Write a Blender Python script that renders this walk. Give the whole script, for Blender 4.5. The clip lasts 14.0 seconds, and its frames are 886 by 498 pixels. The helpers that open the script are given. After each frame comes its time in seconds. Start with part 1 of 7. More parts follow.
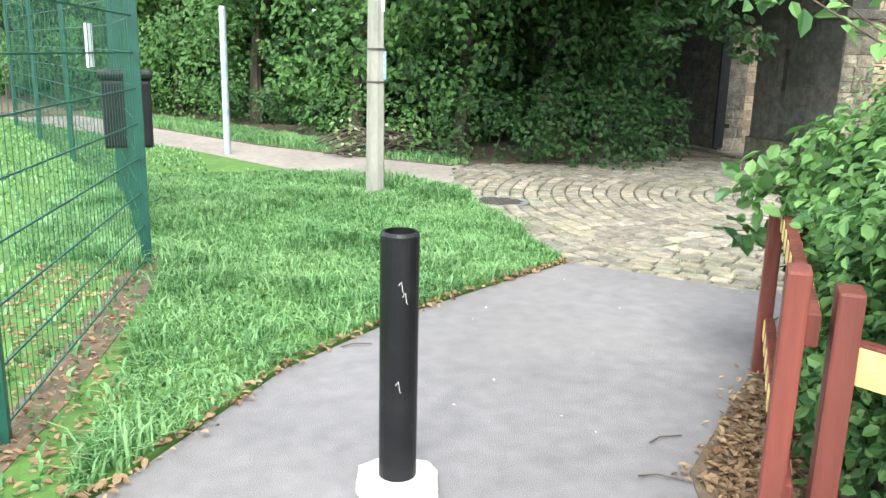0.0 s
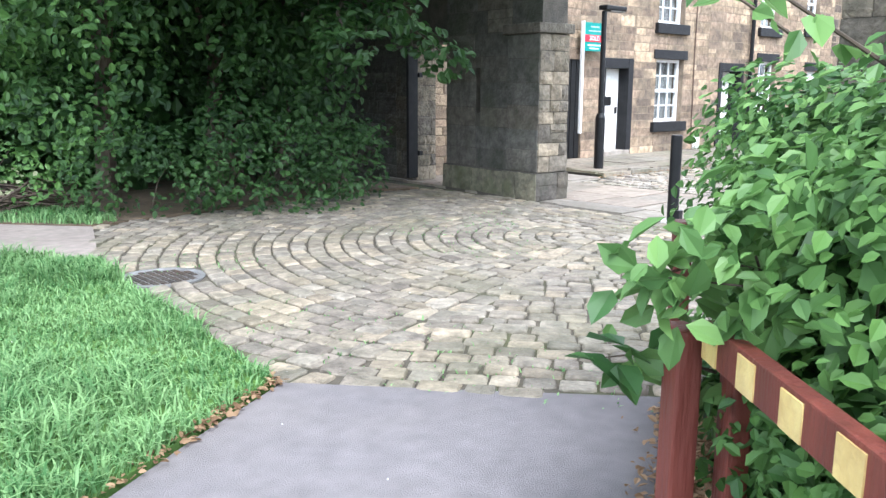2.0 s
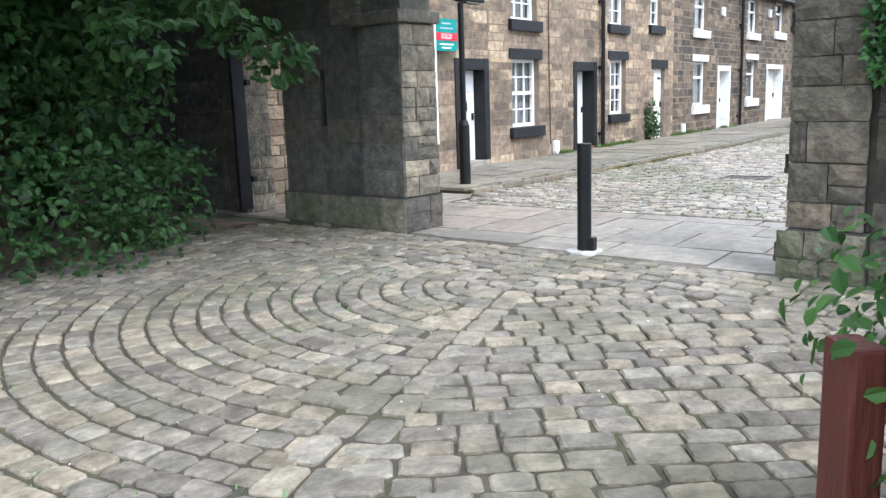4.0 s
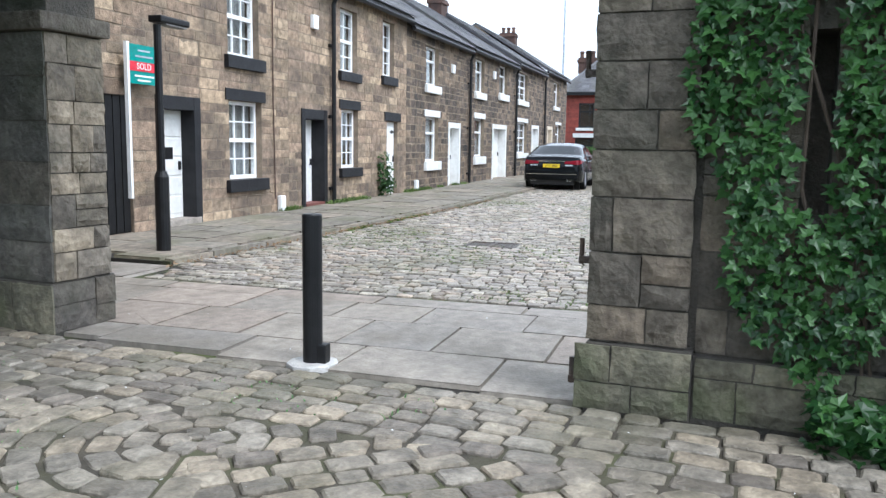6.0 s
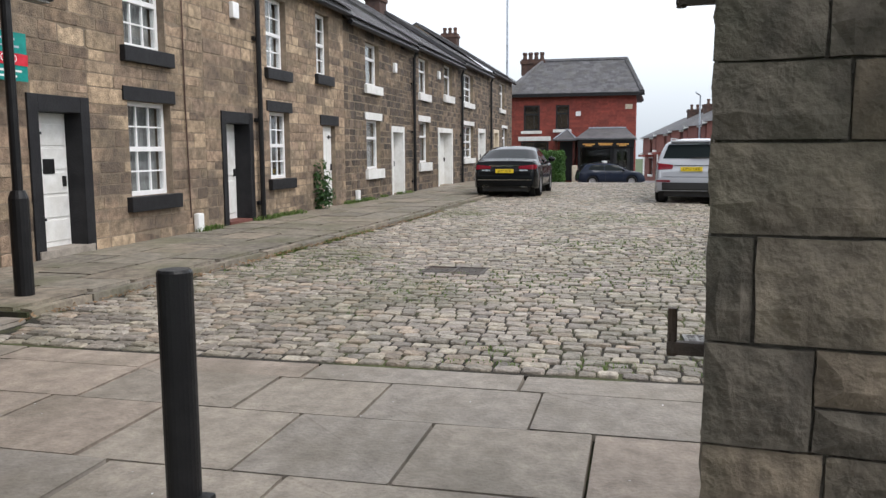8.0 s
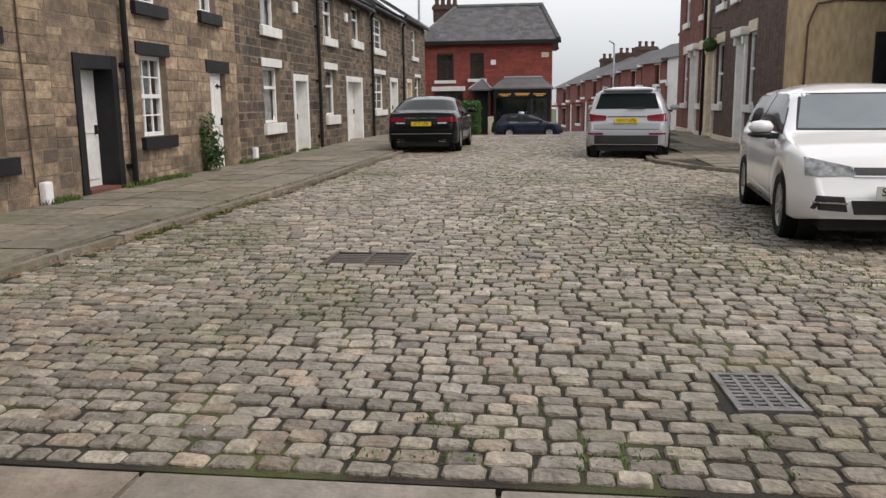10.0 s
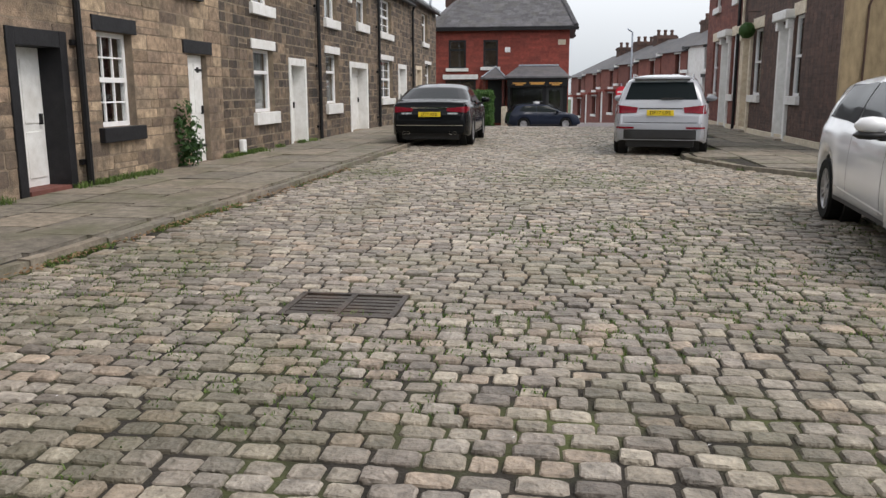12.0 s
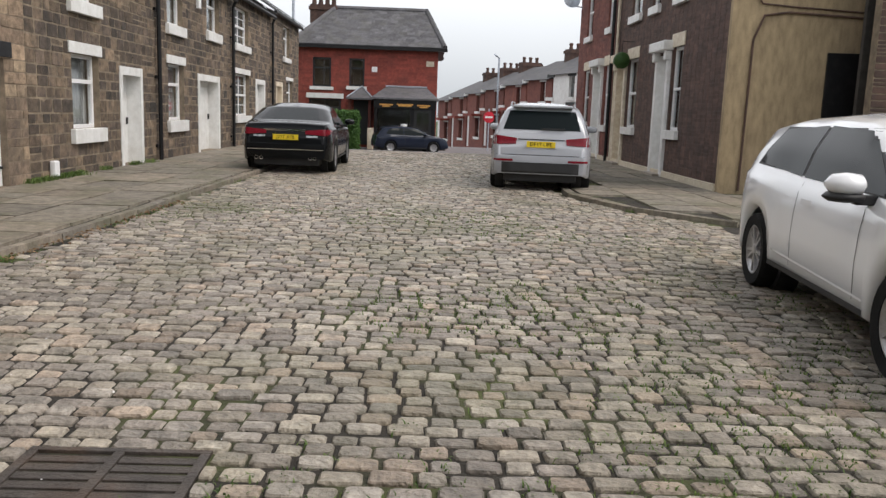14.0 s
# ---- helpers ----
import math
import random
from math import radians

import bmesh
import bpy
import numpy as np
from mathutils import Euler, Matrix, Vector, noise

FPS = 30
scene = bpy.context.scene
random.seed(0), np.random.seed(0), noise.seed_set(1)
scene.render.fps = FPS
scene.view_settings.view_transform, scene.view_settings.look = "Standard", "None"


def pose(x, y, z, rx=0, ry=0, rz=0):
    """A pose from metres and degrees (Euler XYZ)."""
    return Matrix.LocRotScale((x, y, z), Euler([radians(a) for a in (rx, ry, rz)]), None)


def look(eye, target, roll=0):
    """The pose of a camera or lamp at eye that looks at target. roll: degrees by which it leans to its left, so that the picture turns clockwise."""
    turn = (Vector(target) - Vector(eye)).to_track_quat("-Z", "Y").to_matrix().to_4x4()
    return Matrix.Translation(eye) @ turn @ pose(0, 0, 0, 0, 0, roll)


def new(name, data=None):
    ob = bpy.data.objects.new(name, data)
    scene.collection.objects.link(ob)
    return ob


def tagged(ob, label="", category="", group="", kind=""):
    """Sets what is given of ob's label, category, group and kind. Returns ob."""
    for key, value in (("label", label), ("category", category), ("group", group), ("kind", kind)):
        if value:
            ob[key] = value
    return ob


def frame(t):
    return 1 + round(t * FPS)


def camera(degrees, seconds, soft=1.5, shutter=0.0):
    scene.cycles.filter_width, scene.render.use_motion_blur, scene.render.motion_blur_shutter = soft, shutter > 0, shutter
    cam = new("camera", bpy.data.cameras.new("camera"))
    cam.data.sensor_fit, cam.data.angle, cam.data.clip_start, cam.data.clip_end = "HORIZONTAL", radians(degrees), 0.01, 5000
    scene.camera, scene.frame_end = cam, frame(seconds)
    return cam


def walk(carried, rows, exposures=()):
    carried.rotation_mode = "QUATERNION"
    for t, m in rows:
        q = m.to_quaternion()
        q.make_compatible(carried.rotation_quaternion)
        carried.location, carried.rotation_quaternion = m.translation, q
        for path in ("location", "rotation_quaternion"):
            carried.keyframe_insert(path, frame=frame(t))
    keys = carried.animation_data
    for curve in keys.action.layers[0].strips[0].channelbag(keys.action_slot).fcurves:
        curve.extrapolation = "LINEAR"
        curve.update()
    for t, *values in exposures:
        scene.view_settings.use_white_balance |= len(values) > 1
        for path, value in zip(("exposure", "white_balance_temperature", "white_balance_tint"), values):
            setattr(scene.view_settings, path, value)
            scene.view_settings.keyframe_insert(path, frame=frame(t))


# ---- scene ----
cam = camera(57.0, 14.0, soft=1.4)
METRES, EYE, TILT, LEAN, TURN = 15.0, 1.545, 0.0, 0.0, -19.5
ROWS = [
    (0.0, 0.0, 0.0, 0.0, 0.32, -13.51, -1.34),
    (0.5, -0.0013, 0.0386, 0.0006, -8.32, -11.31, -2.16),
    (1.0, 0.0019, 0.0777, -0.0019, -10.23, -9.44, -1.46),
    (1.5, 0.006, 0.1149, -0.0056, -16.43, -9.35, -0.82),
    (2.0, 0.0146, 0.1486, -0.0069, -22.67, -11.17, -0.22),
    (4.5, 0.0855, 0.3169, -0.0109, -36.27, -9.77, 1.27),
    (5.0, 0.1064, 0.3416, -0.0095, -40.64, -8.82, 0.45),
    (5.5, 0.1342, 0.3663, -0.0096, -50.45, -7.54, 0.53),
    (6.0, 0.1658, 0.3881, -0.0104, -52.9, -7.35, -0.8),
    (6.5, 0.1946, 0.4104, -0.0108, -57.43, -8.84, -0.52),
    (7.0, 0.2193, 0.4297, -0.0126, -55.63, -7.67, 0.38),
    (7.5, 0.2485, 0.4549, -0.0124, -53.36, -6.86, -0.02),
    (8.0, 0.2782, 0.4792, -0.0128, -57.04, -6.89, 0.34),
    (8.5, 0.3076, 0.4991, -0.0116, -55.3, -6.94, 0.08),
    (9.0, 0.3385, 0.5198, -0.0136, -60.2, -7.94, 0.7),
    (11.5, 0.4918, 0.6012, -0.0135, -64.06, -10.95, 0.59),
    (12.0, 0.5214, 0.6155, -0.015, -62.4, -11.04, 0.14),
    (12.5, 0.5518, 0.63, -0.0154, -66.66, -12.11, -1.02),
    (13.0, 0.5839, 0.6415, -0.0133, -71.93, -11.24, -1.56),
    (13.5, 0.614, 0.6534, -0.0121, -69.96, -8.75, -2.09),
    (14.0, 0.6427, 0.6675, -0.0109, -71.6, -9.53, -2.03),
]
EXPOSURES = ((0.0, 2.76, 6100, 3), (0.5, 2.85, 6050, 3), (1.0, 2.85, 5900, 5), (1.6, 2.68, 5700, 10), (2.2, 2.65, 5600, 10), (4.5, 2.05, 5550, 9), (5.0, 2.1, 5500, 8), (5.5, 2.0, 5500, 8), (6.0, 1.82, 5550, 9), (6.5, 1.85, 5550, 10), (7.0, 1.8, 5600, 10), (7.5, 1.48, 5950, 11), (8.0, 1.2, 6250, 12), (9.0, 0.85, 6750, 14), (11.5, 1.03, 6500, 13), (14.0, 1.03, 6550, 13))
walk(cam, [(t, pose(0, 0, EYE, TILT, LEAN, TURN) @ pose(METRES * x, METRES * y, METRES * z, 90 + pitch, roll, yaw)) for t, x, y, z, yaw, pitch, roll in ROWS], EXPOSURES)

# ---- daylight: an overcast sky ----
world = bpy.data.worlds.new("world")
scene.world = world
world.use_nodes = True
wn, wl = world.node_tree.nodes, world.node_tree.links
wn.clear()
sky = wn.new("ShaderNodeTexSky")
sky.sky_type, sky.sun_disc = "NISHITA", False
sky.sun_elevation, sky.sun_rotation = radians(52), radians(200)
sky.air_density, sky.dust_density, sky.ozone_density = 1.0, 6.0, 1.0
deck = wn.new("ShaderNodeMixRGB")          # the overcast deck over the clear sky: darker low down, bright overhead
deck.inputs[0].default_value = 0.9
cloud = wn.new("ShaderNodeTexNoise")
cloud.inputs["Scale"].default_value, cloud.inputs["Detail"].default_value = 1.6, 6
where, split = wn.new("ShaderNodeTexCoord"), wn.new("ShaderNodeSeparateXYZ")
rise = wn.new("ShaderNodeValToRGB")
for e, p, c in zip((rise.color_ramp.elements[0], rise.color_ramp.elements[1], rise.color_ramp.elements.new(0.35)), (0.0, 1.0, 0.35), ((3.0, 3.25, 3.4, 1), (31.0, 31.4, 32.0, 1), (8.5, 8.8, 9.0, 1))):
    e.position, e.color = p, c
patch = wn.new("ShaderNodeMapRange")
patch.inputs["To Min"].default_value, patch.inputs["To Max"].default_value = 0.9, 1.1
lit = wn.new("ShaderNodeVectorMath")
lit.operation = "SCALE"
wl.new(where.outputs["Generated"], split.inputs[0])
wl.new(split.outputs["Z"], rise.inputs["Fac"])
wl.new(cloud.outputs["Fac"], patch.inputs["Value"])
wl.new(rise.outputs[0], lit.inputs[0])
wl.new(patch.outputs[0], lit.inputs["Scale"])
bg, wout = wn.new("ShaderNodeBackground"), wn.new("ShaderNodeOutputWorld")
bg.inputs["Strength"].default_value = 0.1
wl.new(sky.outputs[0], deck.inputs[1])
wl.new(lit.outputs[0], deck.inputs[2])
wl.new(deck.outputs[0], bg.inputs[0])
wl.new(bg.outputs[0], wout.inputs[0])
sun = new("sun", bpy.data.lights.new("sun", "SUN"))
sun.data.energy, sun.data.angle, sun.data.color = 1.0, radians(30), (1.0, 0.97, 0.92)
sun.matrix_world = look((0, 0, 30), (6, 14, 8))

# ---- tools ----
def mesh_of(bm, name, smooth=False):
    me = bpy.data.meshes.new(name)
    bm.normal_update()
    bm.to_mesh(me)
    bm.free()
    if smooth:
        me.polygons.foreach_set("use_smooth", [True] * len(me.polygons))
    return me


def part(name, bm, material, parent=None, label="", smooth=False):
    me = mesh_of(bm, name, smooth) if isinstance(bm, bmesh.types.BMesh) else bm
    if material and not me.materials:
        me.materials.append(material)
    ob = new(name, me)
    if parent:
        ob.parent = parent
    return tagged(ob, label)


def thing(name, label, category, m=None, group="", kind=""):
    ob = new(name)
    if m:
        ob.matrix_basis = m
    return tagged(ob, label, category, group, kind)


def box(bm, x0, x1, y0, y1, z0, z1, bevel=0.0, m=None):
    got = bmesh.ops.create_cube(bm, size=1, matrix=Matrix.LocRotScale(((x0 + x1) / 2, (y0 + y1) / 2, (z0 + z1) / 2), None, (x1 - x0, y1 - y0, z1 - z0)))
    if bevel:
        edges = list({e for v in got["verts"] for e in v.link_edges})
        got = bmesh.ops.bevel(bm, geom=edges, offset=bevel, segments=2, affect="EDGES", profile=0.6)
    if m:
        bmesh.ops.transform(bm, matrix=m, verts=got["verts"])
    return bm


def boxm(x0, x1, y0, y1, z0, z1, bevel=0.0):
    return box(bmesh.new(), x0, x1, y0, y1, z0, z1, bevel)


def tube(bm, points, radius, sides=8, radii=None):
    """A round bar through the points, closed at both ends."""
    rings, side = [], None
    points = [Vector(p) for p in points]
    for i, p in enumerate(points):
        way = (points[min(i + 1, len(points) - 1)] - points[max(i - 1, 0)]).normalized()
        if side is None:
            side = way.orthogonal().normalized()
        side = (side - way * side.dot(way)).normalized()
        up = way.cross(side)
        r = radii[i] if radii else radius
        rings.append([bm.verts.new(p + side * r * math.cos(2 * math.pi * k / sides) + up * r * math.sin(2 * math.pi * k / sides)) for k in range(sides)])
    for a, b in zip(rings, rings[1:]):
        for k in range(sides):
            bm.faces.new((a[k], a[(k + 1) % sides], b[(k + 1) % sides], b[k]))
    bm.faces.new(list(reversed(rings[0])))
    bm.faces.new(rings[-1])
    return bm


def lathe(bm, profile, sides=16, m=None):
    """A turned shape round z from (radius, height) pairs."""
    rings = []
    for r, z in profile:
        rings.append([bm.verts.new((r * math.cos(2 * math.pi * k / sides), r * math.sin(2 * math.pi * k / sides), z)) for k in range(sides)])
    for a, b in zip(rings, rings[1:]):
        for k in range(sides):
            bm.faces.new((a[k], a[(k + 1) % sides], b[(k + 1) % sides], b[k]))
    bm.faces.new(list(reversed(rings[0])))
    bm.faces.new(rings[-1])
    if m:
        bmesh.ops.transform(bm, matrix=m, verts=[v for r in rings for v in r])
    return bm


def prism(bm, outline, z0, z1):
    """An upright solid over a plan outline."""
    low, high = [bm.verts.new((x, y, z0)) for x, y in outline], [bm.verts.new((x, y, z1)) for x, y in outline]
    n = len(outline)
    bm.faces.new(list(reversed(low)))
    bm.faces.new(high)
    for i in range(n):
        bm.faces.new((low[i], low[(i + 1) % n], high[(i + 1) % n], high[i]))
    return bm


def inside(x, y, outline):
    hit, j = False, len(outline) - 1
    for i in range(len(outline)):
        (xi, yi), (xj, yj) = outline[i], outline[j]
        if (yi > y) != (yj > y) and x < (xj - xi) * (y - yi) / (yj - yi) + xi:
            hit = not hit
        j = i
    return hit


def rough_piece(seed, top=0.8, corner_cut=0.14, jag=0.03):
    """Vertices and faces of a unit stone: square foot at z = 0, worn face at z = 1."""
    rng = random.Random(seed)
    verts, faces = [], []
    corner = [(-0.5, -0.5), (0.5, -0.5), (0.5, 0.5), (-0.5, 0.5)]
    ring = []
    for i in range(4):
        for k in range(2):
            a, b = corner[i], corner[(i + 1) % 4]
            f = corner_cut if k == 0 else 1 - corner_cut
            ring.append((a[0] + (b[0] - a[0]) * f, a[1] + (b[1] - a[1]) * f))
    ring = [(x * (1 + rng.uniform(-jag, jag)) , y * (1 + rng.uniform(-jag, jag))) for x, y in ring]
    for s, z in ((1.0, 0.0), (0.985, 0.8), (top, 1.0)):
        verts += [(x * s, y * s, z * (1 + (rng.uniform(-0.1, 0.06) if z == 1 else 0))) for x, y in ring]
    for r in range(2):
        for i in range(8):
            faces.append((r * 8 + i, r * 8 + (i + 1) % 8, (r + 1) * 8 + (i + 1) % 8, (r + 1) * 8 + i))
    verts.append((rng.uniform(-0.1, 0.1), rng.uniform(-0.1, 0.1), 1.06))
    for i in range(8):
        faces.append((16 + i, 16 + (i + 1) % 8, 24))
    return verts, faces


def hewn_piece(seed, nx=4, ny=3):
    """Vertices and faces of a unit rock-faced block: an uneven split face that falls back to its edges."""
    rng = random.Random(seed * 7 + 3)
    verts, faces, at = [], [], {}
    for k in range(ny + 1):
        for i in range(nx + 1):
            rim = i in (0, nx) or k in (0, ny)
            x = i / nx - 0.5 + (0 if i in (0, nx) else rng.uniform(-0.06, 0.06)) + (rng.uniform(-0.012, 0.012) if rim else 0)
            y = k / ny - 0.5 + (0 if k in (0, ny) else rng.uniform(-0.07, 0.07)) + (rng.uniform(-0.012, 0.012) if rim else 0)
            at[i, k] = len(verts)
            verts.append((x, y, rng.uniform(0.42, 0.58) if rim else rng.uniform(0.62, 1.05)))
    for k in range(ny):
        for i in range(nx):
            q = (at[i, k], at[i + 1, k], at[i + 1, k + 1], at[i, k + 1])
            faces += [(q[0], q[1], q[2]), (q[0], q[2], q[3])] if rng.random() < 0.5 else [(q[0], q[1], q[3]), (q[1], q[2], q[3])]
    rim = [(i, 0) for i in range(nx)] + [(nx, k) for k in range(ny)] + [(i, ny) for i in range(nx, 0, -1)] + [(0, k) for k in range(ny, 0, -1)]
    foot = {}
    for e in rim:
        foot[e] = len(verts)
        verts.append((*verts[at[e]][:2], 0.0))
    for a, b in zip(rim, rim[1:] + rim[:1]):
        faces.append((foot[a], foot[b], at[b], at[a]))
    return verts, faces


PIECES = {}


def unit_piece(kind, seed, material):
    key = (kind, seed, material.name)
    if key not in PIECES:
        top, cut, jag = {"stone": (0.93, 0.07, 0.022), "cobble": (0.89, 0.12, 0.045), "hewn": (0, 0, 0), "flag": (0.99, 0.012, 0.006), "brick": (0.95, 0.03, 0.01), "slate": (0.97, 0.03, 0.02)}[kind]
        verts, faces = hewn_piece(seed) if kind == "hewn" else rough_piece(seed, top, cut, jag)
        me = bpy.data.meshes.new(kind)
        me.from_pydata(verts, [], faces)
        me.materials.append(material)
        PIECES[key] = (me, np.array(verts), faces)
    return PIECES[key]


def lay(name, kind, items, material, parent, near=300, variants=6, rest_label="", seed=1):
    """Stones of one kind on one surface. items: matrices whose unit square is the foot; the first `near` become parts, the others one joined part."""
    rng = random.Random(seed)
    for m in items[:near]:
        me = unit_piece(kind, rng.randrange(variants), material)[0]
        ob = new(name, me)
        ob.parent = parent
        ob.matrix_basis = m
    if len(items) > near:
        V, Fs, base = [], [], 0
        for m in items[near:]:
            _, v, f = unit_piece(kind, rng.randrange(variants), material)
            mm = np.array(m)
            V.append(v @ mm[:3, :3].T + mm[:3, 3])
            Fs += [tuple(i + base for i in q) for q in f]
            base += len(v)
        rest = {"stone": "stonework", "slate": "slating", "brick": "brickwork"}.get(name, "paving")
        me = bpy.data.meshes.new(rest)
        me.from_pydata(np.concatenate(V).tolist(), [], Fs)
        me.materials.append(material)
        ob = new(rest, me)
        ob.parent = parent
        tagged(ob, rest_label, kind="stuff")


def basis(o, u, v, w, su, sv, sw):
    """The matrix of a piece at o with its foot along u and v and its face towards w."""
    m = Matrix((Vector(u) * su, Vector(v) * sv, Vector(w) * sw)).transposed().to_4x4()
    m.translation = Vector(o)
    return m


def cells(bm, x0, x1, z0, z1, holes, y0, y1):
    """A wall along x with openings through it, as one closed solid."""
    xs = sorted({x0, x1, *[min(max(h[i], x0), x1) for h in holes for i in (0, 1)]})
    zs = sorted({z0, z1, *[min(max(h[i], z0), z1) for h in holes for i in (2, 3)]})
    full = {(i, k) for i in range(len(xs) - 1) for k in range(len(zs) - 1) if not any(h[0] < (xs[i] + xs[i + 1]) / 2 < h[1] and h[2] < (zs[k] + zs[k + 1]) / 2 < h[3] for h in holes)}
    made = {}

    def at(i, k, y):
        if (i, k, y) not in made:
            made[i, k, y] = bm.verts.new((xs[i], y, zs[k]))
        return made[i, k, y]

    for i, k in full:
        bm.faces.new((at(i, k, y0), at(i + 1, k, y0), at(i + 1, k + 1, y0), at(i, k + 1, y0)))
        bm.faces.new((at(i, k, y1), at(i, k + 1, y1), at(i + 1, k + 1, y1), at(i + 1, k, y1)))
        for other, (a, b) in (((i - 1, k), ((i, k), (i, k + 1))), ((i + 1, k), ((i + 1, k + 1), (i + 1, k))), ((i, k - 1), ((i + 1, k), (i, k))), ((i, k + 1), ((i, k + 1), (i + 1, k + 1)))):
            if other not in full:
                bm.faces.new((at(*a, y0), at(*b, y0), at(*b, y1), at(*a, y1)))
    return bm


def courses(x0, x1, z0, z1, holes, heights, widths, seed, gap=0.012):
    """Coursed stones (x, z, width, height) over a wall's face, cut at its openings."""
    rng, out, z = random.Random(seed), [], z0
    while z < z1 - 0.04:
        h = min(rng.uniform(*heights), z1 - z)
        if z1 - z - h < heights[0] * 0.6:
            h = z1 - z
        cuts = [(hh[0], hh[1]) for hh in holes if hh[2] < z + h - 0.03 and hh[3] > z + 0.03]
        spans, a = [], x0
        for c in sorted(cuts):
            if c[0] > a:
                spans.append((a, c[0]))
            a = max(a, c[1])
        if a < x1:
            spans.append((a, x1))
        for a, b in spans:
            x = a
            while x < b - 0.03:
                w = rng.uniform(*widths) * (0.8 + 0.5 * h / heights[1])
                if b - x - w < widths[0] * 0.55:
                    w = b - x
                if h > heights[1] * 0.8 and rng.random() < 0.12:
                    k = rng.uniform(0.4, 0.6) * h
                    out.append((x + w / 2, z + k / 2, w - gap, k - gap))
                    out.append((x + w / 2, z + (k + h) / 2, w - gap, h - k - gap))
                else:
                    out.append((x + w / 2, z + h / 2, w - gap, h - gap))
                x += w
        z += h
    return out


# ---- materials ----
def paint(name, colours, scale=3.0, rough=0.8, bump=0.2, grain=60.0, metal=0.0, vary=0.0, spec=0.5, stain=None, stain_amount=0.5, stain_scale=1.2, coat=0.0, tints=None, stretch=(1, 1, 1), grit=0.5):
    """A surface of two mixed colours with broad patches, fine grain and relief; vary: how much single pieces differ; tints: colours that pieces take by chance."""
    m = bpy.data.materials.new(name)
    m.use_nodes = True
    n, l = m.node_tree.nodes, m.node_tree.links
    p = n["Principled BSDF"]
    co = n.new("ShaderNodeNewGeometry")
    mp = n.new("ShaderNodeMapping")
    mp.inputs["Scale"].default_value = stretch
    l.new(co.outputs["Position"], mp.inputs["Vector"])

    def noise_of(s, detail=4.0):
        t = n.new("ShaderNodeTexNoise")
        t.inputs["Scale"].default_value, t.inputs["Detail"].default_value = s, detail
        l.new(mp.outputs[0], t.inputs["Vector"])
        return t.outputs["Fac"]

    def math_of(op, a, b):
        t = n.new("ShaderNodeMath")
        t.operation = op
        for i, v in enumerate((a, b)):
            if isinstance(v, (int, float)):
                t.inputs[i].default_value = v
            else:
                l.new(v, t.inputs[i])
        return t.outputs[0]

    def mix_of(f, a, b, mode="MIX"):
        t = n.new("ShaderNodeMixRGB")
        t.blend_type = mode
        for i, v in enumerate((f, a, b)):
            if hasattr(v, "is_linked"):
                l.new(v, t.inputs[i])
            else:
                t.inputs[i].default_value = v if i == 0 else (*v, 1)
        return t.outputs[0]

    def edge_of(v, lo, hi):
        t = n.new("ShaderNodeMapRange")
        t.inputs["From Min"].default_value, t.inputs["From Max"].default_value = lo, hi
        l.new(v, t.inputs["Value"])
        return t.outputs[0]

    broad, fine = noise_of(scale), noise_of(grain, 6.0)
    col = mix_of(edge_of(broad, 0.32, 0.68), colours[0], colours[1])
    chance = None
    if vary or tints:
        info = n.new("ShaderNodeObjectInfo")
        chance = math_of("FRACT", math_of("ADD", info.outputs["Random"], co.outputs["Random Per Island"]), 0.0)
    if tints:
        r = n.new("ShaderNodeValToRGB")
        r.color_ramp.interpolation = "CONSTANT"
        for i, c in enumerate(tints):
            e = r.color_ramp.elements[i] if i < 2 else r.color_ramp.elements.new(i / len(tints))
            e.position, e.color = i / len(tints), (*c, 1)
        l.new(chance, r.inputs["Fac"])
        col = mix_of(0.62, col, r.outputs[0])
    if grit:
        col = mix_of(grit * 0.8, col, mix_of(edge_of(fine, 0.25, 0.75), (0.32, 0.32, 0.32), (0.68, 0.68, 0.68)), "OVERLAY")
        col = mix_of(grit, col, mix_of(edge_of(noise_of(9.0, 7.0), 0.3, 0.7), (0.28, 0.28, 0.28), (0.72, 0.72, 0.72)), "OVERLAY")
    if vary:
        second = math_of("FRACT", math_of("MULTIPLY", chance, 37.31), 0.0)
        hsv = n.new("ShaderNodeHueSaturation")
        l.new(math_of("ADD", math_of("MULTIPLY", second, vary), 1 - vary / 2), hsv.inputs["Value"])
        l.new(col, hsv.inputs["Color"])
        col = hsv.outputs[0]
    if stain:
        col = mix_of(math_of("MULTIPLY", edge_of(noise_of(stain_scale, 7.0), 0.48, 0.66), stain_amount), col, stain)
    l.new(col, p.inputs["Base Color"])
    p.inputs["Metallic"].default_value = metal
    p.inputs["Specular IOR Level"].default_value = spec
    p.inputs["Coat Weight"].default_value = coat
    p.inputs["Coat Roughness"].default_value = 0.05
    l.new(math_of("ADD", math_of("MULTIPLY", fine, 0.16), rough - 0.08), p.inputs["Roughness"])
    if bump:
        b = n.new("ShaderNodeBump")
        b.inputs["Strength"].default_value, b.inputs["Distance"].default_value = bump, 0.02
        l.new(math_of("ADD", fine, math_of("MULTIPLY", broad, 1.5)), b.inputs["Height"])
        l.new(b.outputs[0], p.inputs["Normal"])
    return m


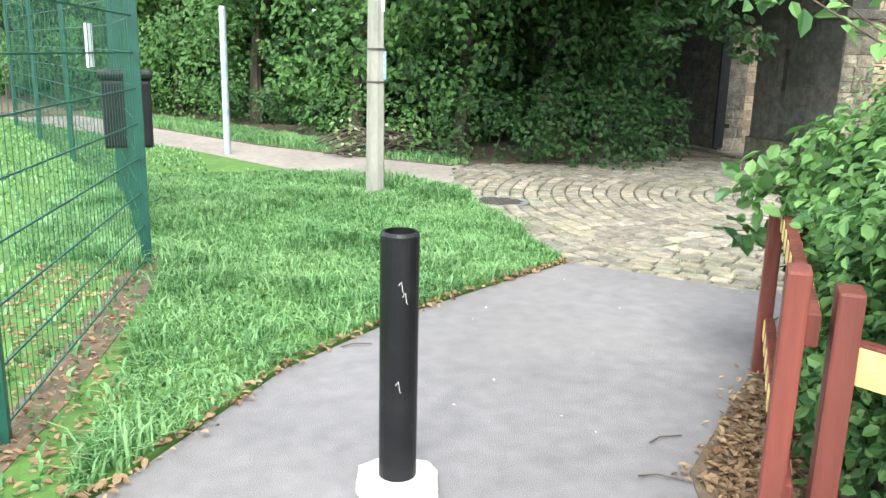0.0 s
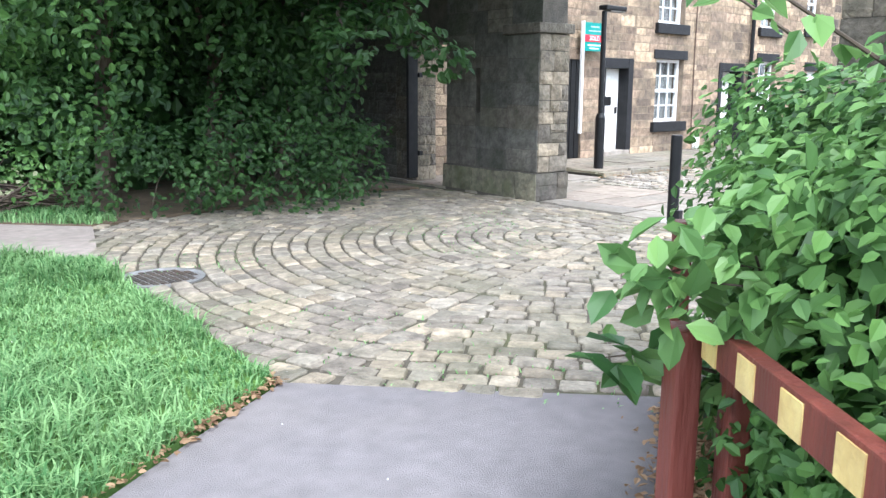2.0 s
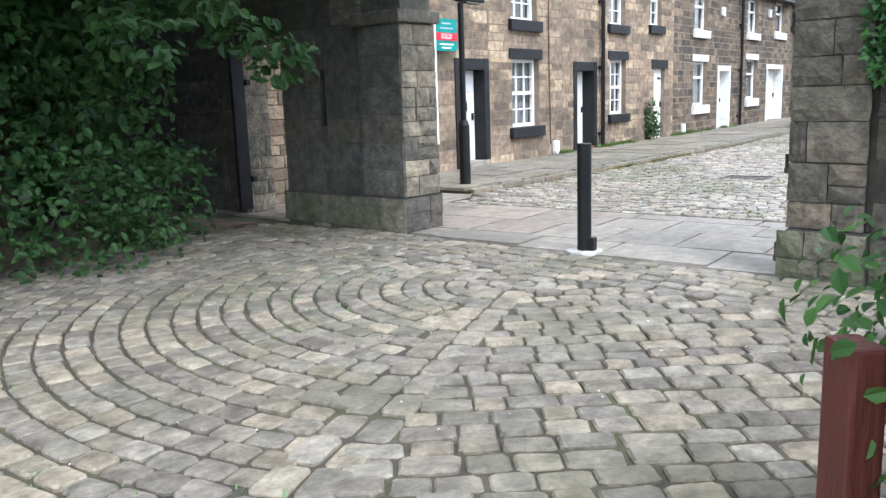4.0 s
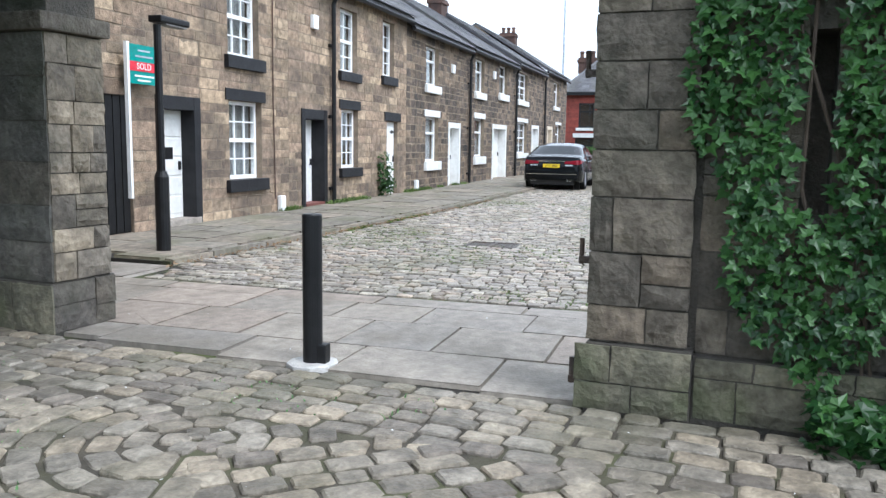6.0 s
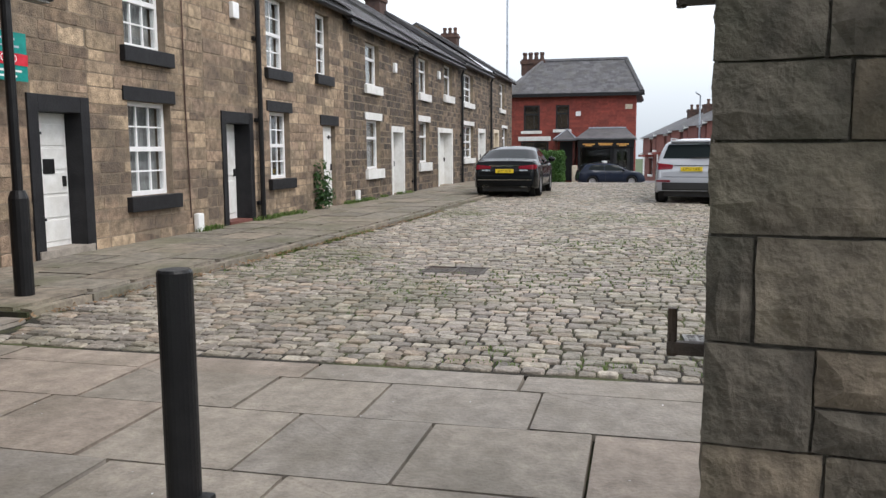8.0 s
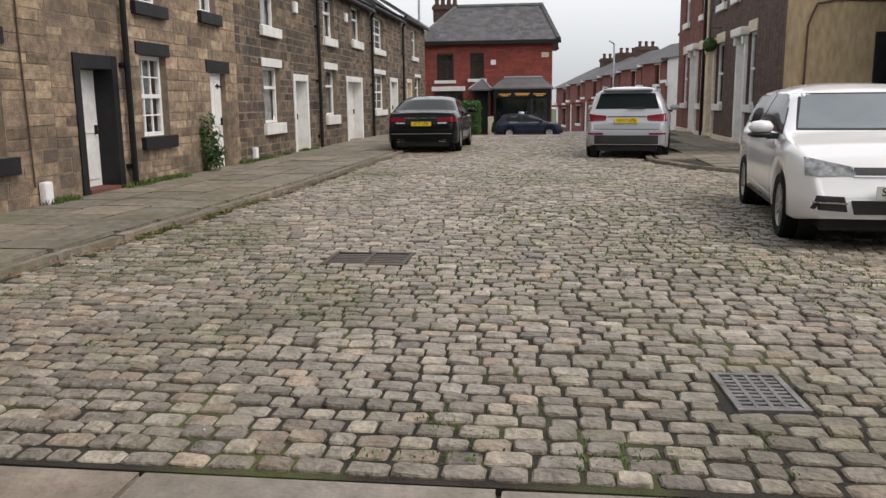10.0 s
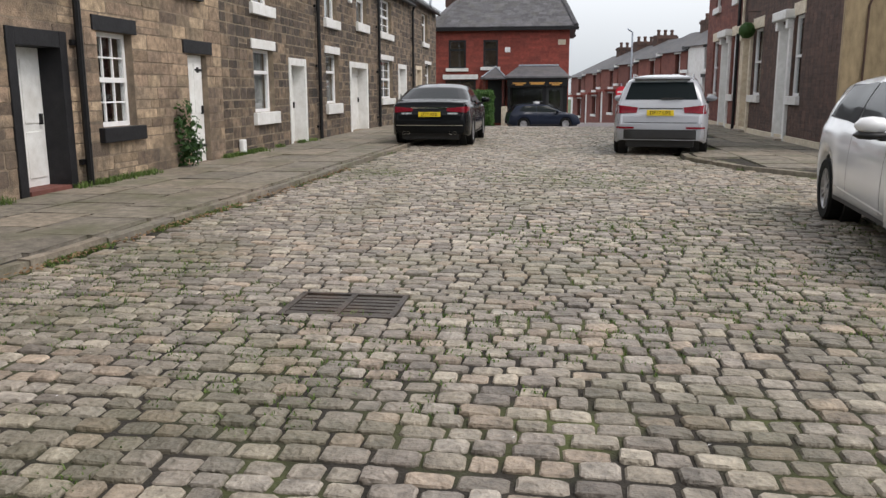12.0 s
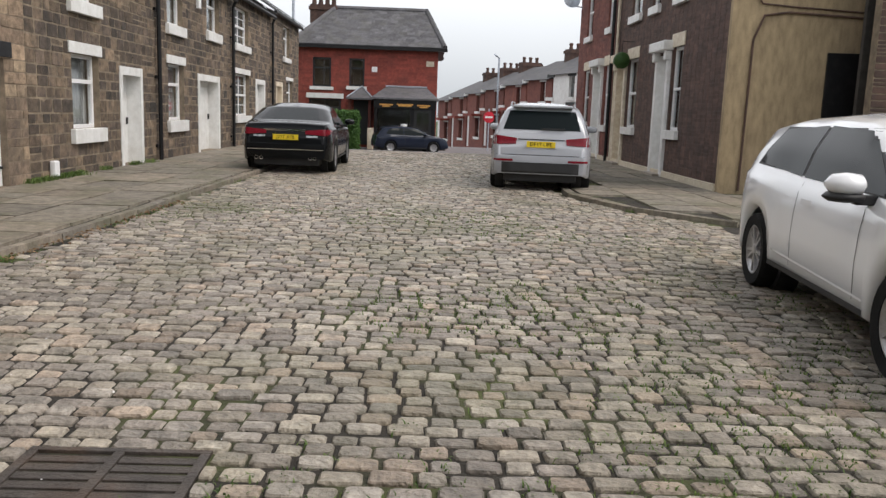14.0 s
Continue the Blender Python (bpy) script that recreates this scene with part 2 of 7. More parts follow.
def glass(name, colour=(0.55, 0.6, 0.62), rough=0.03, alpha=0.55):
    m = bpy.data.materials.new(name)
    m.use_nodes = True
    p = m.node_tree.nodes["Principled BSDF"]
    p.inputs["Base Color"].default_value = (*colour, 1)
    p.inputs["Roughness"].default_value = rough
    p.inputs["Transmission Weight"].default_value = alpha
    p.inputs["IOR"].default_value = 1.45
    return m


def leafy(name, c1, c2, rough=0.5, patch=1.3):
    """Leaves: each one its own green, light coming through a little."""
    m = bpy.data.materials.new(name)
    m.use_nodes = True
    n, l = m.node_tree.nodes, m.node_tree.links
    p = n["Principled BSDF"]
    g = n.new("ShaderNodeNewGeometry")
    r = n.new("ShaderNodeValToRGB")
    r.color_ramp.elements[0].color, r.color_ramp.elements[1].color = (*c1, 1), (*c2, 1)
    t = n.new("ShaderNodeTexNoise")
    t.inputs["Scale"].default_value, t.inputs["Detail"].default_value = patch, 3.0
    l.new(g.outputs["Position"], t.inputs["Vector"])
    mr = n.new("ShaderNodeMapRange")
    mr.inputs["From Min"].default_value, mr.inputs["From Max"].default_value = 0.3, 0.7
    mr.inputs["To Min"].default_value, mr.inputs["To Max"].default_value = -0.3, 0.3
    l.new(t.outputs["Fac"], mr.inputs["Value"])
    ad = n.new("ShaderNodeMath")
    ad.use_clamp = True
    l.new(g.outputs["Random Per Island"], ad.inputs[0])
    l.new(mr.outputs[0], ad.inputs[1])
    l.new(ad.outputs[0], r.inputs["Fac"])
    l.new(r.outputs[0], p.inputs["Base Color"])
    p.inputs["Roughness"].default_value = rough
    p.inputs["Specular IOR Level"].default_value = 0.35
    t = n.new("ShaderNodeBsdfTranslucent")
    l.new(r.outputs[0], t.inputs["Color"])
    mix = n.new("ShaderNodeMixShader")
    mix.inputs[0].default_value = 0.35
    l.new(p.outputs[0], mix.inputs[1])
    l.new(t.outputs[0], mix.inputs[2])
    l.new(mix.outputs[0], n["Material Output"].inputs["Surface"])
    return m


SANDSTONE = paint("sandstone", ((0.335, 0.245, 0.163), (0.212, 0.155, 0.108)), 1.7, 0.9, 0.8, 45, vary=0.65, stain=(0.076, 0.062, 0.05), stain_amount=0.65, stain_scale=0.9, tints=((0.365, 0.272, 0.178), (0.288, 0.207, 0.14), (0.24, 0.17, 0.12), (0.165, 0.12, 0.09), (0.375, 0.287, 0.19), (0.298, 0.226, 0.155)), grit=0.9)
SOOTSTONE = paint("sooty_sandstone", ((0.165, 0.12, 0.083), (0.085, 0.064, 0.049)), 2.2, 0.9, 0.7, 45, vary=0.8, stain=(0.032, 0.029, 0.026), stain_amount=0.55, stain_scale=2.2, tints=((0.16, 0.114, 0.078), (0.08, 0.06, 0.047), (0.21, 0.152, 0.10), (0.055, 0.045, 0.038), (0.125, 0.092, 0.07), (0.175, 0.128, 0.086)), grit=0.9)
POINTING = paint("buff_pointing", ((0.27, 0.215, 0.15), (0.155, 0.125, 0.092)), 3.5, 0.95, 0.6, 60)
GATESTONE = paint("gate_stone", ((0.15, 0.127, 0.096), (0.085, 0.073, 0.058)), 4, 0.92, 1.0, 26, vary=0.4, grit=0.85, stain=(0.062, 0.064, 0.043), stain_amount=0.5, stain_scale=1.9, tints=((0.122, 0.105, 0.083), (0.15, 0.118, 0.084), (0.096, 0.087, 0.077), (0.138, 0.117, 0.088), (0.077, 0.068, 0.055)))
MORTAR = paint("lime_mortar", ((0.25, 0.195, 0.14), (0.15, 0.118, 0.088)), 2.2, 0.95, 0.5, 60)
COBBLE = paint("setts", ((0.385, 0.34, 0.278), (0.235, 0.205, 0.168)), 9, 0.56, 0.8, 38, vary=0.65, stain=(0.105, 0.11, 0.05), stain_amount=0.4, stain_scale=0.7, tints=((0.32, 0.28, 0.218), (0.24, 0.21, 0.176), (0.29, 0.262, 0.228), (0.185, 0.16, 0.14), (0.37, 0.33, 0.265), (0.32, 0.246, 0.182)), grit=1.0)
COURT = paint("court_setts", ((0.25, 0.216, 0.165), (0.165, 0.14, 0.108)), 6, 0.7, 0.6, 40, vary=0.5, stain=(0.105, 0.105, 0.055), stain_amount=0.4, stain_scale=1.1, tints=((0.255, 0.219, 0.165), (0.185, 0.162, 0.13), (0.295, 0.243, 0.175), (0.155, 0.132, 0.111), (0.228, 0.205, 0.17)), grit=0.9)
JOINT = paint("joint_dirt", ((0.036, 0.03, 0.023), (0.02, 0.018, 0.014)), 2.2, 0.95, 0.5, 70, stain=(0.10, 0.12, 0.035), stain_amount=0.8, stain_scale=1.3)
COURTJOINT = paint("sandy_joint", ((0.085, 0.072, 0.052), (0.05, 0.043, 0.032)), 2.2, 0.95, 0.5, 70, stain=(0.085, 0.095, 0.035), stain_amount=0.7, stain_scale=1.3)
FLAG = paint("york_flag", ((0.33, 0.285, 0.235), (0.235, 0.202, 0.17)), 1.3, 0.66, 0.35, 40, vary=0.22, stain=(0.15, 0.128, 0.095), stain_amount=0.5, stain_scale=1.6, tints=((0.31, 0.27, 0.22), (0.33, 0.265, 0.212), (0.27, 0.243, 0.21)), grit=0.55)
ASPHALT = paint("worn_asphalt", ((0.188, 0.172, 0.176), (0.15, 0.137, 0.141)), 0.9, 0.85, 0.4, 150, grit=0.32, stain=(0.215, 0.192, 0.18), stain_amount=0.35, stain_scale=0.6)
LAWN = paint("lawn_soil", ((0.085, 0.17, 0.028), (0.055, 0.115, 0.02)), 1.5, 0.95, 0.4, 30)
EARTH = paint("leaf_litter", ((0.15, 0.105, 0.065), (0.085, 0.065, 0.042)), 4, 0.95, 0.6, 40)
GROUND = paint("open_ground", ((0.07, 0.10, 0.035), (0.05, 0.075, 0.028)), 0.5, 0.95, 0.3, 20)
BLACK = paint("black_gloss", ((0.006, 0.006, 0.007), (0.009, 0.009, 0.010)), 6, 0.42, 0.12, 60, spec=0.3, stain=(0.025, 0.025, 0.025), stain_amount=0.3, stain_scale=7, grit=0)
BLACKSTONE = paint("black_painted_stone", ((0.010, 0.010, 0.012), (0.016, 0.016, 0.018)), 4, 0.55, 0.2, 40, spec=0.3)
WHITE = paint("white_paint", ((0.78, 0.78, 0.76), (0.72, 0.72, 0.70)), 3, 0.45, 0.08, 50, stain=(0.5, 0.47, 0.42), stain_amount=0.3, stain_scale=2.5)
UPVC = paint("white_frame", ((0.82, 0.82, 0.82), (0.78, 0.78, 0.78)), 3, 0.35, 0.0, 50)
CREAM = paint("cream_paint", ((0.66, 0.58, 0.45), (0.6, 0.52, 0.4)), 3, 0.6, 0.15, 50, stain=(0.4, 0.34, 0.26), stain_amount=0.35)
RENDER_TAN = paint("tan_render", ((0.36, 0.275, 0.165), (0.31, 0.235, 0.145)), 0.8, 0.9, 0.25, 90, stain=(0.2, 0.16, 0.11), stain_amount=0.5, stain_scale=0.5, stretch=(1, 1, 0.35))
BROWNBRICK = paint("dark_brick", ((0.105, 0.058, 0.043), (0.062, 0.038, 0.031)), 3, 0.8, 0.3, 50, vary=0.5)
REDBRICK = paint("red_brick", ((0.27, 0.058, 0.04), (0.21, 0.045, 0.032)), 2, 0.8, 0.25, 60, vary=0.35, stain=(0.16, 0.045, 0.035), stain_amount=0.35)
OLDBRICK = paint("old_red_brick", ((0.20, 0.07, 0.052), (0.14, 0.05, 0.04)), 2, 0.85, 0.3, 60, vary=0.5)
SOOTBRICK = paint("sooty_brick", ((0.10, 0.055, 0.042), (0.055, 0.036, 0.031)), 3, 0.9, 0.3, 60, vary=0.4)
SLATE = paint("roof_slate", ((0.115, 0.113, 0.12), (0.078, 0.077, 0.083)), 2, 0.7, 0.3, 40, vary=0.5, spec=0.3, stain=(0.12, 0.115, 0.09), stain_amount=0.3)
WINDOW = glass("window_glass", (0.82, 0.85, 0.86), 0.02, 1.0)
# near-black backing: the shade of unlit rooms put into the colour
ROOMSHADE = paint("room_shade", ((0.05, 0.045, 0.04), (0.035, 0.033, 0.03)), 1, 0.9, 0, 10)
CURTAIN = paint("net_curtain", ((0.30, 0.30, 0.285), (0.20, 0.20, 0.195)), 5, 0.9, 0.2, 20, stretch=(6, 6, 0.5))
IRON = paint("cast_iron", ((0.105, 0.088, 0.075), (0.065, 0.056, 0.05)), 6, 0.6, 0.4, 60, metal=0.4, stain=(0.13, 0.075, 0.045), stain_amount=0.4, stain_scale=4)
GULLY = paint("worn_grey_grating", ((0.25, 0.25, 0.25), (0.17, 0.165, 0.16)), 8, 0.6, 0.3, 60, metal=0.3)
GALV = paint("galvanised_steel", ((0.42, 0.46, 0.52), (0.36, 0.40, 0.45)), 4, 0.5, 0.1, 60, metal=0.3)
CONCRETE = paint("concrete_post", ((0.33, 0.31, 0.27), (0.25, 0.235, 0.20)), 3, 0.9, 0.4, 70, stain=(0.2, 0.2, 0.15), stain_amount=0.4, stretch=(1, 1, 0.2))
FENCEGREEN = paint("green_powder_coat", ((0.012, 0.075, 0.05), (0.009, 0.058, 0.04)), 5, 0.45, 0.05, 60)
REDWOOD = paint("red_stained_wood", ((0.16, 0.035, 0.022), (0.10, 0.024, 0.017)), 5, 0.6, 0.4, 40, stretch=(1, 1, 0.15))
YELLOW = paint("faded_yellow", ((0.62, 0.45, 0.16), (0.55, 0.40, 0.17)), 5, 0.6, 0.3, 40)
BARK = paint("bark", ((0.10, 0.075, 0.055), (0.06, 0.045, 0.035)), 6, 0.95, 0.8, 25, stretch=(1, 1, 0.3))
STUMPCONC = paint("pale_concrete", ((0.55, 0.53, 0.50), (0.45, 0.43, 0.40)), 5, 0.9, 0.4, 60)
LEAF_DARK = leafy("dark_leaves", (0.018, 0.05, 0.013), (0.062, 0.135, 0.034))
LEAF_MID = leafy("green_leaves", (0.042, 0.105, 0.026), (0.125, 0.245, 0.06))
LEAF_LIGHT = leafy("young_leaves", (0.04, 0.11, 0.032), (0.195, 0.34, 0.105), 0.42)
LEAF_IVY = leafy("ivy_leaves", (0.016, 0.055, 0.016), (0.07, 0.17, 0.042), 0.35, 2.5)
GRASS = leafy("grass_blades", (0.07, 0.18, 0.055), (0.28, 0.45, 0.19), 0.55, 1.0)
PAVEFLAG = paint("pavement_flag", ((0.245, 0.212, 0.165), (0.172, 0.15, 0.117)), 2, 0.75, 0.4, 40, vary=0.3, stain=(0.115, 0.115, 0.06), stain_amount=0.6, stain_scale=1.2, tints=((0.23, 0.203, 0.162), (0.26, 0.218, 0.17), (0.195, 0.176, 0.146)), grit=0.8)
GATESOOT = paint("sooty_gate_stone", ((0.125, 0.114, 0.092), (0.07, 0.066, 0.056)), 4, 0.92, 1.0, 26, vary=0.35, stain=(0.055, 0.062, 0.036), stain_amount=0.5, stain_scale=1.9, tints=((0.11, 0.10, 0.086), (0.14, 0.12, 0.094), (0.085, 0.082, 0.074)), grit=0.8)
# lighter buff gate stone: light on the open jamb faces put into the colour
GATELIT = paint("lit_jamb_stone", ((0.25, 0.21, 0.155), (0.135, 0.115, 0.09)), 4, 0.92, 1.0, 26, vary=0.5, grit=0.85, stain=(0.075, 0.072, 0.05), stain_amount=0.5, stain_scale=2.2, tints=((0.24, 0.2, 0.145), (0.17, 0.145, 0.112), (0.28, 0.23, 0.165), (0.12, 0.106, 0.088)))
GATEMOSS = paint("mossy_plinth_stone", ((0.19, 0.172, 0.12), (0.11, 0.104, 0.074)), 4, 0.92, 1.0, 26, vary=0.4, grit=0.85, stain=(0.075, 0.092, 0.038), stain_amount=0.6, stain_scale=2.4)
GATEMORTAR = paint("dark_lime_mortar", ((0.10, 0.088, 0.07), (0.055, 0.05, 0.043)), 2.2, 0.95, 0.6, 60)
WEED = leafy("wall_weeds", (0.05, 0.10, 0.022), (0.19, 0.27, 0.075), 0.6, 2.0)
DRYLEAF = leafy("dry_leaves", (0.19, 0.11, 0.06), (0.44, 0.30, 0.18), 0.8)

# ---- ground ----
def sheet(name, outline, z0, z1, material, label="", category="", bevel=0):
    ob = part(name, prism(bmesh.new(), outline, z0, z1), material)
    return tagged(ob, label, category, kind="structure")


bm = bmesh.new()
strip = [(bm.verts.new((x, -400, z)), bm.verts.new((x, 400, z))) for x, z in ((-400, -0.09), (41.5, -0.09), (57.0, -0.88), (74.0, -1.2), (112.0, -3.1), (400, -3.1))]
for (a, b), (c, d) in zip(strip, strip[1:]):
    bm.faces.new((a, c, d, b))
ground = tagged(part("ground", bm, GROUND), "open ground reaching the horizon", "ground", kind="structure")
PATH = [(-3.2, -8), (-2.6, -2), (-1.6, 1.2), (-0.9, 2.2), (-0.2, 2.9), (0.55, 3.85), (1.5, 4.6), (2.35, 5.1), (2.95, 5.42), (3.55, 4.75), (4.2, 4.05), (4.0, 3.8), (3.1, 3.3), (1.95, 2.3), (1.3, 1.0), (0.9, -2), (0.8, -8)]
path = sheet("path", PATH, -0.2, 0.0, ASPHALT, "worn grey asphalt footpath", "path")
SIDEPATH = [(3.35, 9.05), (2.75, 9.55), (1.7, 10.6), (0.75, 12.6), (-0.5, 15.0), (-3.0, 19.5), (-1.6, 20.0), (0.3, 16.2), (1.6, 13.6), (2.9, 11.9), (3.9, 10.75)]
DUSTYPATH = paint("dusty_path", ((0.29, 0.245, 0.215), (0.225, 0.19, 0.168)), 1.2, 0.9, 0.4, 120, grit=0.4)
side = sheet("path", SIDEPATH, -0.2, 0.0, DUSTYPATH, "narrow dusty asphalt side path along the hedge", "path")
COURTLINE = [(2.95, 5.42), (3.55, 4.75), (4.2, 4.05), (5.2, 3.0), (8.25, 3.0), (8.5, 5.2), (8.72, 7.0), (8.85, 8.7), (8.75, 10.9), (7.9, 11.3), (6.2, 11.0), (4.6, 10.9), (3.9, 10.75), (3.35, 9.05), (3.15, 7.6), (3.05, 6.3)]
court = sheet("pavement", COURTLINE, -0.2, -0.014, COURTJOINT, "cobbled forecourt of worn buff setts in a fan", "cobbles")
LAWNLINE = [(-0.75, 2.55), (-0.2, 2.93), (0.55, 3.88), (1.5, 4.63), (2.35, 5.13), (2.93, 5.45), (3.02, 6.3), (3.12, 7.6), (3.32, 9.03), (2.72, 9.52), (1.67, 10.57), (0.72, 12.57), (-0.53, 14.97), (-3.03, 19.4), (-9, 30), (-40, 30), (-40, -8), (-3.25, -8), (-2.65, -2), (-1.65, 1.2)]
lawn = sheet("lawn", LAWNLINE, -0.2, 0.015, LAWN, "rough green lawn beside the path", "lawn")
sheet("verge", [(-1.05, 2.45), (-0.72, 2.62), (-0.42, 3.7), (-0.12, 5.2), (0.06, 6.2), (-0.2, 6.3), (-0.6, 3.9), (-0.85, 2.9)], -0.05, 0.02, EARTH, "bare soil strip under the mesh fence", "verge")
VERGE = [(-1.55, 20.0), (0.33, 16.2), (1.63, 13.6), (2.93, 11.9), (3.9, 10.78), (4.6, 10.93), (6.2, 11.03), (7.9, 11.33), (8.7, 11.1), (8.7, 40), (-40, 40), (-20, 30)]
verge = sheet("verge", VERGE, -0.2, 0.012, EARTH, "shaded earth bank below the hedge", "verge")
BANK = [(0.83, -2), (1.2, 1.0), (1.86, 2.36), (3.05, 3.36), (4.02, 3.78), (4.22, 4.0), (5.18, 2.97), (8.2, 2.97), (8.0, -8), (0.83, -8)]
bank = sheet("verge", BANK, -0.2, 0.01, EARTH, "bare earth edge strewn with dead leaves", "verge")
road = sheet("road", [(11.15, 2.0), (11.15, 10.05), (11.65, 10.12), (12.0, 10.26), (14.7, 10.10), (20.5, 9.78), (28.5, 9.65), (39.0, 9.6), (40.6, 9.6), (40.6, 1.5), (27.5, 3.7), (26.6, 3.75), (24.6, 3.1), (23.2, 2.0)], -0.2, -0.012, JOINT, "street bed of dark joints between setts", "road")
flags_bed = sheet("pavement", [(8.55, 5.26), (8.2, 2.0), (11.13, 2.0), (11.13, 10.05), (11.6, 10.13), (12.0, 10.28), (12.0, 12.5), (8.75, 12.5), (8.87, 8.72), (8.72, 7.0)], -0.2, -0.035, JOINT, "bed of large worn york stone flags at the gateway", "pavement")
walk_left = sheet("pavement", [(12.0, 10.3), (14.7, 10.14), (20.5, 9.82), (28.5, 9.69), (39.0, 9.64), (39.0, 12.5), (52.4, 12.5), (52.4, 12.6), (12.0, 12.6)], -0.2, 0.035, JOINT, "stone pavement in front of the terrace", "pavement")
walk_right = sheet("pavement", [(23.2, 1.96), (24.6, 3.06), (26.6, 3.71), (27.5, 3.66), (43.5, 0.96), (44, -20), (23.2, -20)], -0.2, 0.03, JOINT, "stone pavement before the brick houses", "pavement")

# ---- the stone terrace ----
FACE = 12.42


def window(parent, x0, x1, z0, z1, y, panes=(2, 3), sill=None, lintel=None, sill_mat=BLACKSTONE, lintel_mat=BLACKSTONE, curtain=True, depth=0.12, sill_over=0.12):
    """A white sash window set back in its opening."""
    yf = y + depth
    bm = bmesh.new()
    f = 0.065
    box(bm, x0, x0 + f, yf, yf + 0.08, z0, z1), box(bm, x1 - f, x1, yf, yf + 0.08, z0, z1)
    box(bm, x0 + f, x1 - f, yf, yf + 0.08, z1 - f, z1), box(bm, x0 + f, x1 - f, yf - 0.02, yf + 0.08, z0, z0 + f)
    w = part("window", bm, UPVC, parent)
    zm = z0 + (z1 - z0) * (0.64 if panes == (1, 1) else 0.5)
    part("meeting_rail", boxm(x0 + f, x1 - f, yf - 0.004, yf + 0.07, zm - 0.035, zm + 0.035), UPVC, w)
    for zl, zh in ((z0 + f, zm - 0.035), (zm + 0.035, z1 - f)):
        for i in range(1, panes[0] + 0):
            x = x0 + f + (x1 - x0 - 2 * f) * i / panes[0]
            part("glazing_bar", boxm(x - 0.012, x + 0.012, yf + 0.012, yf + 0.05, zl, zh), UPVC, w)
        for i in range(1, panes[1]):
            z = zl + (zh - zl) * i / panes[1]
            part("glazing_bar", boxm(x0 + f, x1 - f, yf + 0.016, yf + 0.046, z - 0.011, z + 0.011), UPVC, w)
        part("pane", boxm(x0 + f, x1 - f, yf + 0.028, yf + 0.034, zl, zh), WINDOW, w).visible_shadow = False
    if curtain:
        bm = bmesh.new()
        n = 18
        top = z1 - f
        for i in range(n):
            a, b = x0 + f + (x1 - x0 - 2 * f) * i / n, x0 + f + (x1 - x0 - 2 * f) * (i + 1) / n
            k = 0.02 if i % 2 else 0.0
            v = [bm.verts.new(p) for p in ((a, yf + 0.12 + k, z0), (b, yf + 0.14 - k, z0), (b, yf + 0.14 - k, top), (a, yf + 0.12 + k, top))]
            bm.faces.new(v)
        part("curtain", bm, CURTAIN, w, "pale net curtain")
    if sill:
        part("sill", boxm(x0 - sill_over, x1 + sill_over, y - 0.09, yf + 0.01, sill, z0 - 0.002, 0.012), sill_mat, w)
    if lintel:
        part("lintel", boxm(x0 - sill_over, x1 + sill_over, y - 0.03, yf + 0.005, z1 + 0.002, lintel, 0.008), lintel_mat, w)
    return w


def panel_door(parent, x0, x1, z0, z1, y, material, style="panel"):
    d = part("door", boxm(x0, x1, y, y + 0.06, z0, z1, 0.004), material, parent)
    w, h = x1 - x0, z1 - z0
    if style == "panel":
        for a, b in ((0.08, 0.46), (0.54, 0.92)):
            for c, e in ((0.06, 0.4), (0.46, 0.92)):
                part("door_panel", boxm(x0 + w * a, x0 + w * b, y - 0.012, y + 0.01, z0 + h * c, z0 + h * e, 0.01), material, d)
    else:
        for c in (0.12, 0.3, 0.48, 0.66, 0.84):
            part("door_panel", boxm(x0 + 0.03, x1 - 0.03, y - 0.01, y + 0.01, z0 + h * (c - 0.08), z0 + h * (c + 0.08), 0.008), material, d)
        for c in (0.2, 0.84):
            part("hinge", boxm(x0 + 0.02, x0 + 0.3, y - 0.022, y - 0.008, z0 + h * c, z0 + h * c + 0.035), BLACK, d, "black strap hinge")
            part("hinge", boxm(x0 + 0.2, x0 + 0.24, y - 0.022, y - 0.008, z0 + h * c - 0.06, z0 + h * c + 0.095), BLACK, d, "black strap hinge")
        part("letter_plate", boxm(x0 + 0.3, x0 + 0.5, y - 0.02, y - 0.006, z0 + h * 0.55, z0 + h * 0.66), BLACK, d)
    part("handle", boxm(x1 - 0.12, x1 - 0.085, y - 0.05, y, z0 + h * 0.45, z0 + h * 0.53, 0.008), BLACK, d, "black handle")
    return d


def slates(parent, x0, x1, y0, z0, y1, z1, seed, size=(0.36, 0.3), near=220):
    slope = Vector((0, y1 - y0, z1 - z0))
    length = slope.length
    v = slope.normalized()
    w = Vector((1, 0, 0)).cross(v)
    items, row, d = [], 0, 0.0
    rng = random.Random(seed)
    while d < length - 0.05:
        x = x0 - (size[0] / 2 if row % 2 else 0)
        while x < x1 - 0.02:
            a, b = max(x, x0), min(x + size[0], x1)
            if b - a > 0.05:
                o = Vector(((a + b) / 2, y0, z0)) + v * (d + size[1] / 2) + w * 0.012
                items.append(basis(o, (1, 0, 0), (v - w * 0.05).normalized(), w, b - a - 0.006, size[1] * 1.25, 0.018 + rng.uniform(0, 0.006)))
            x += size[0]
        d += size[1]
        row += 1
    lay("slate", "slate", items, SLATE, parent, near, rest_label="dark slates")


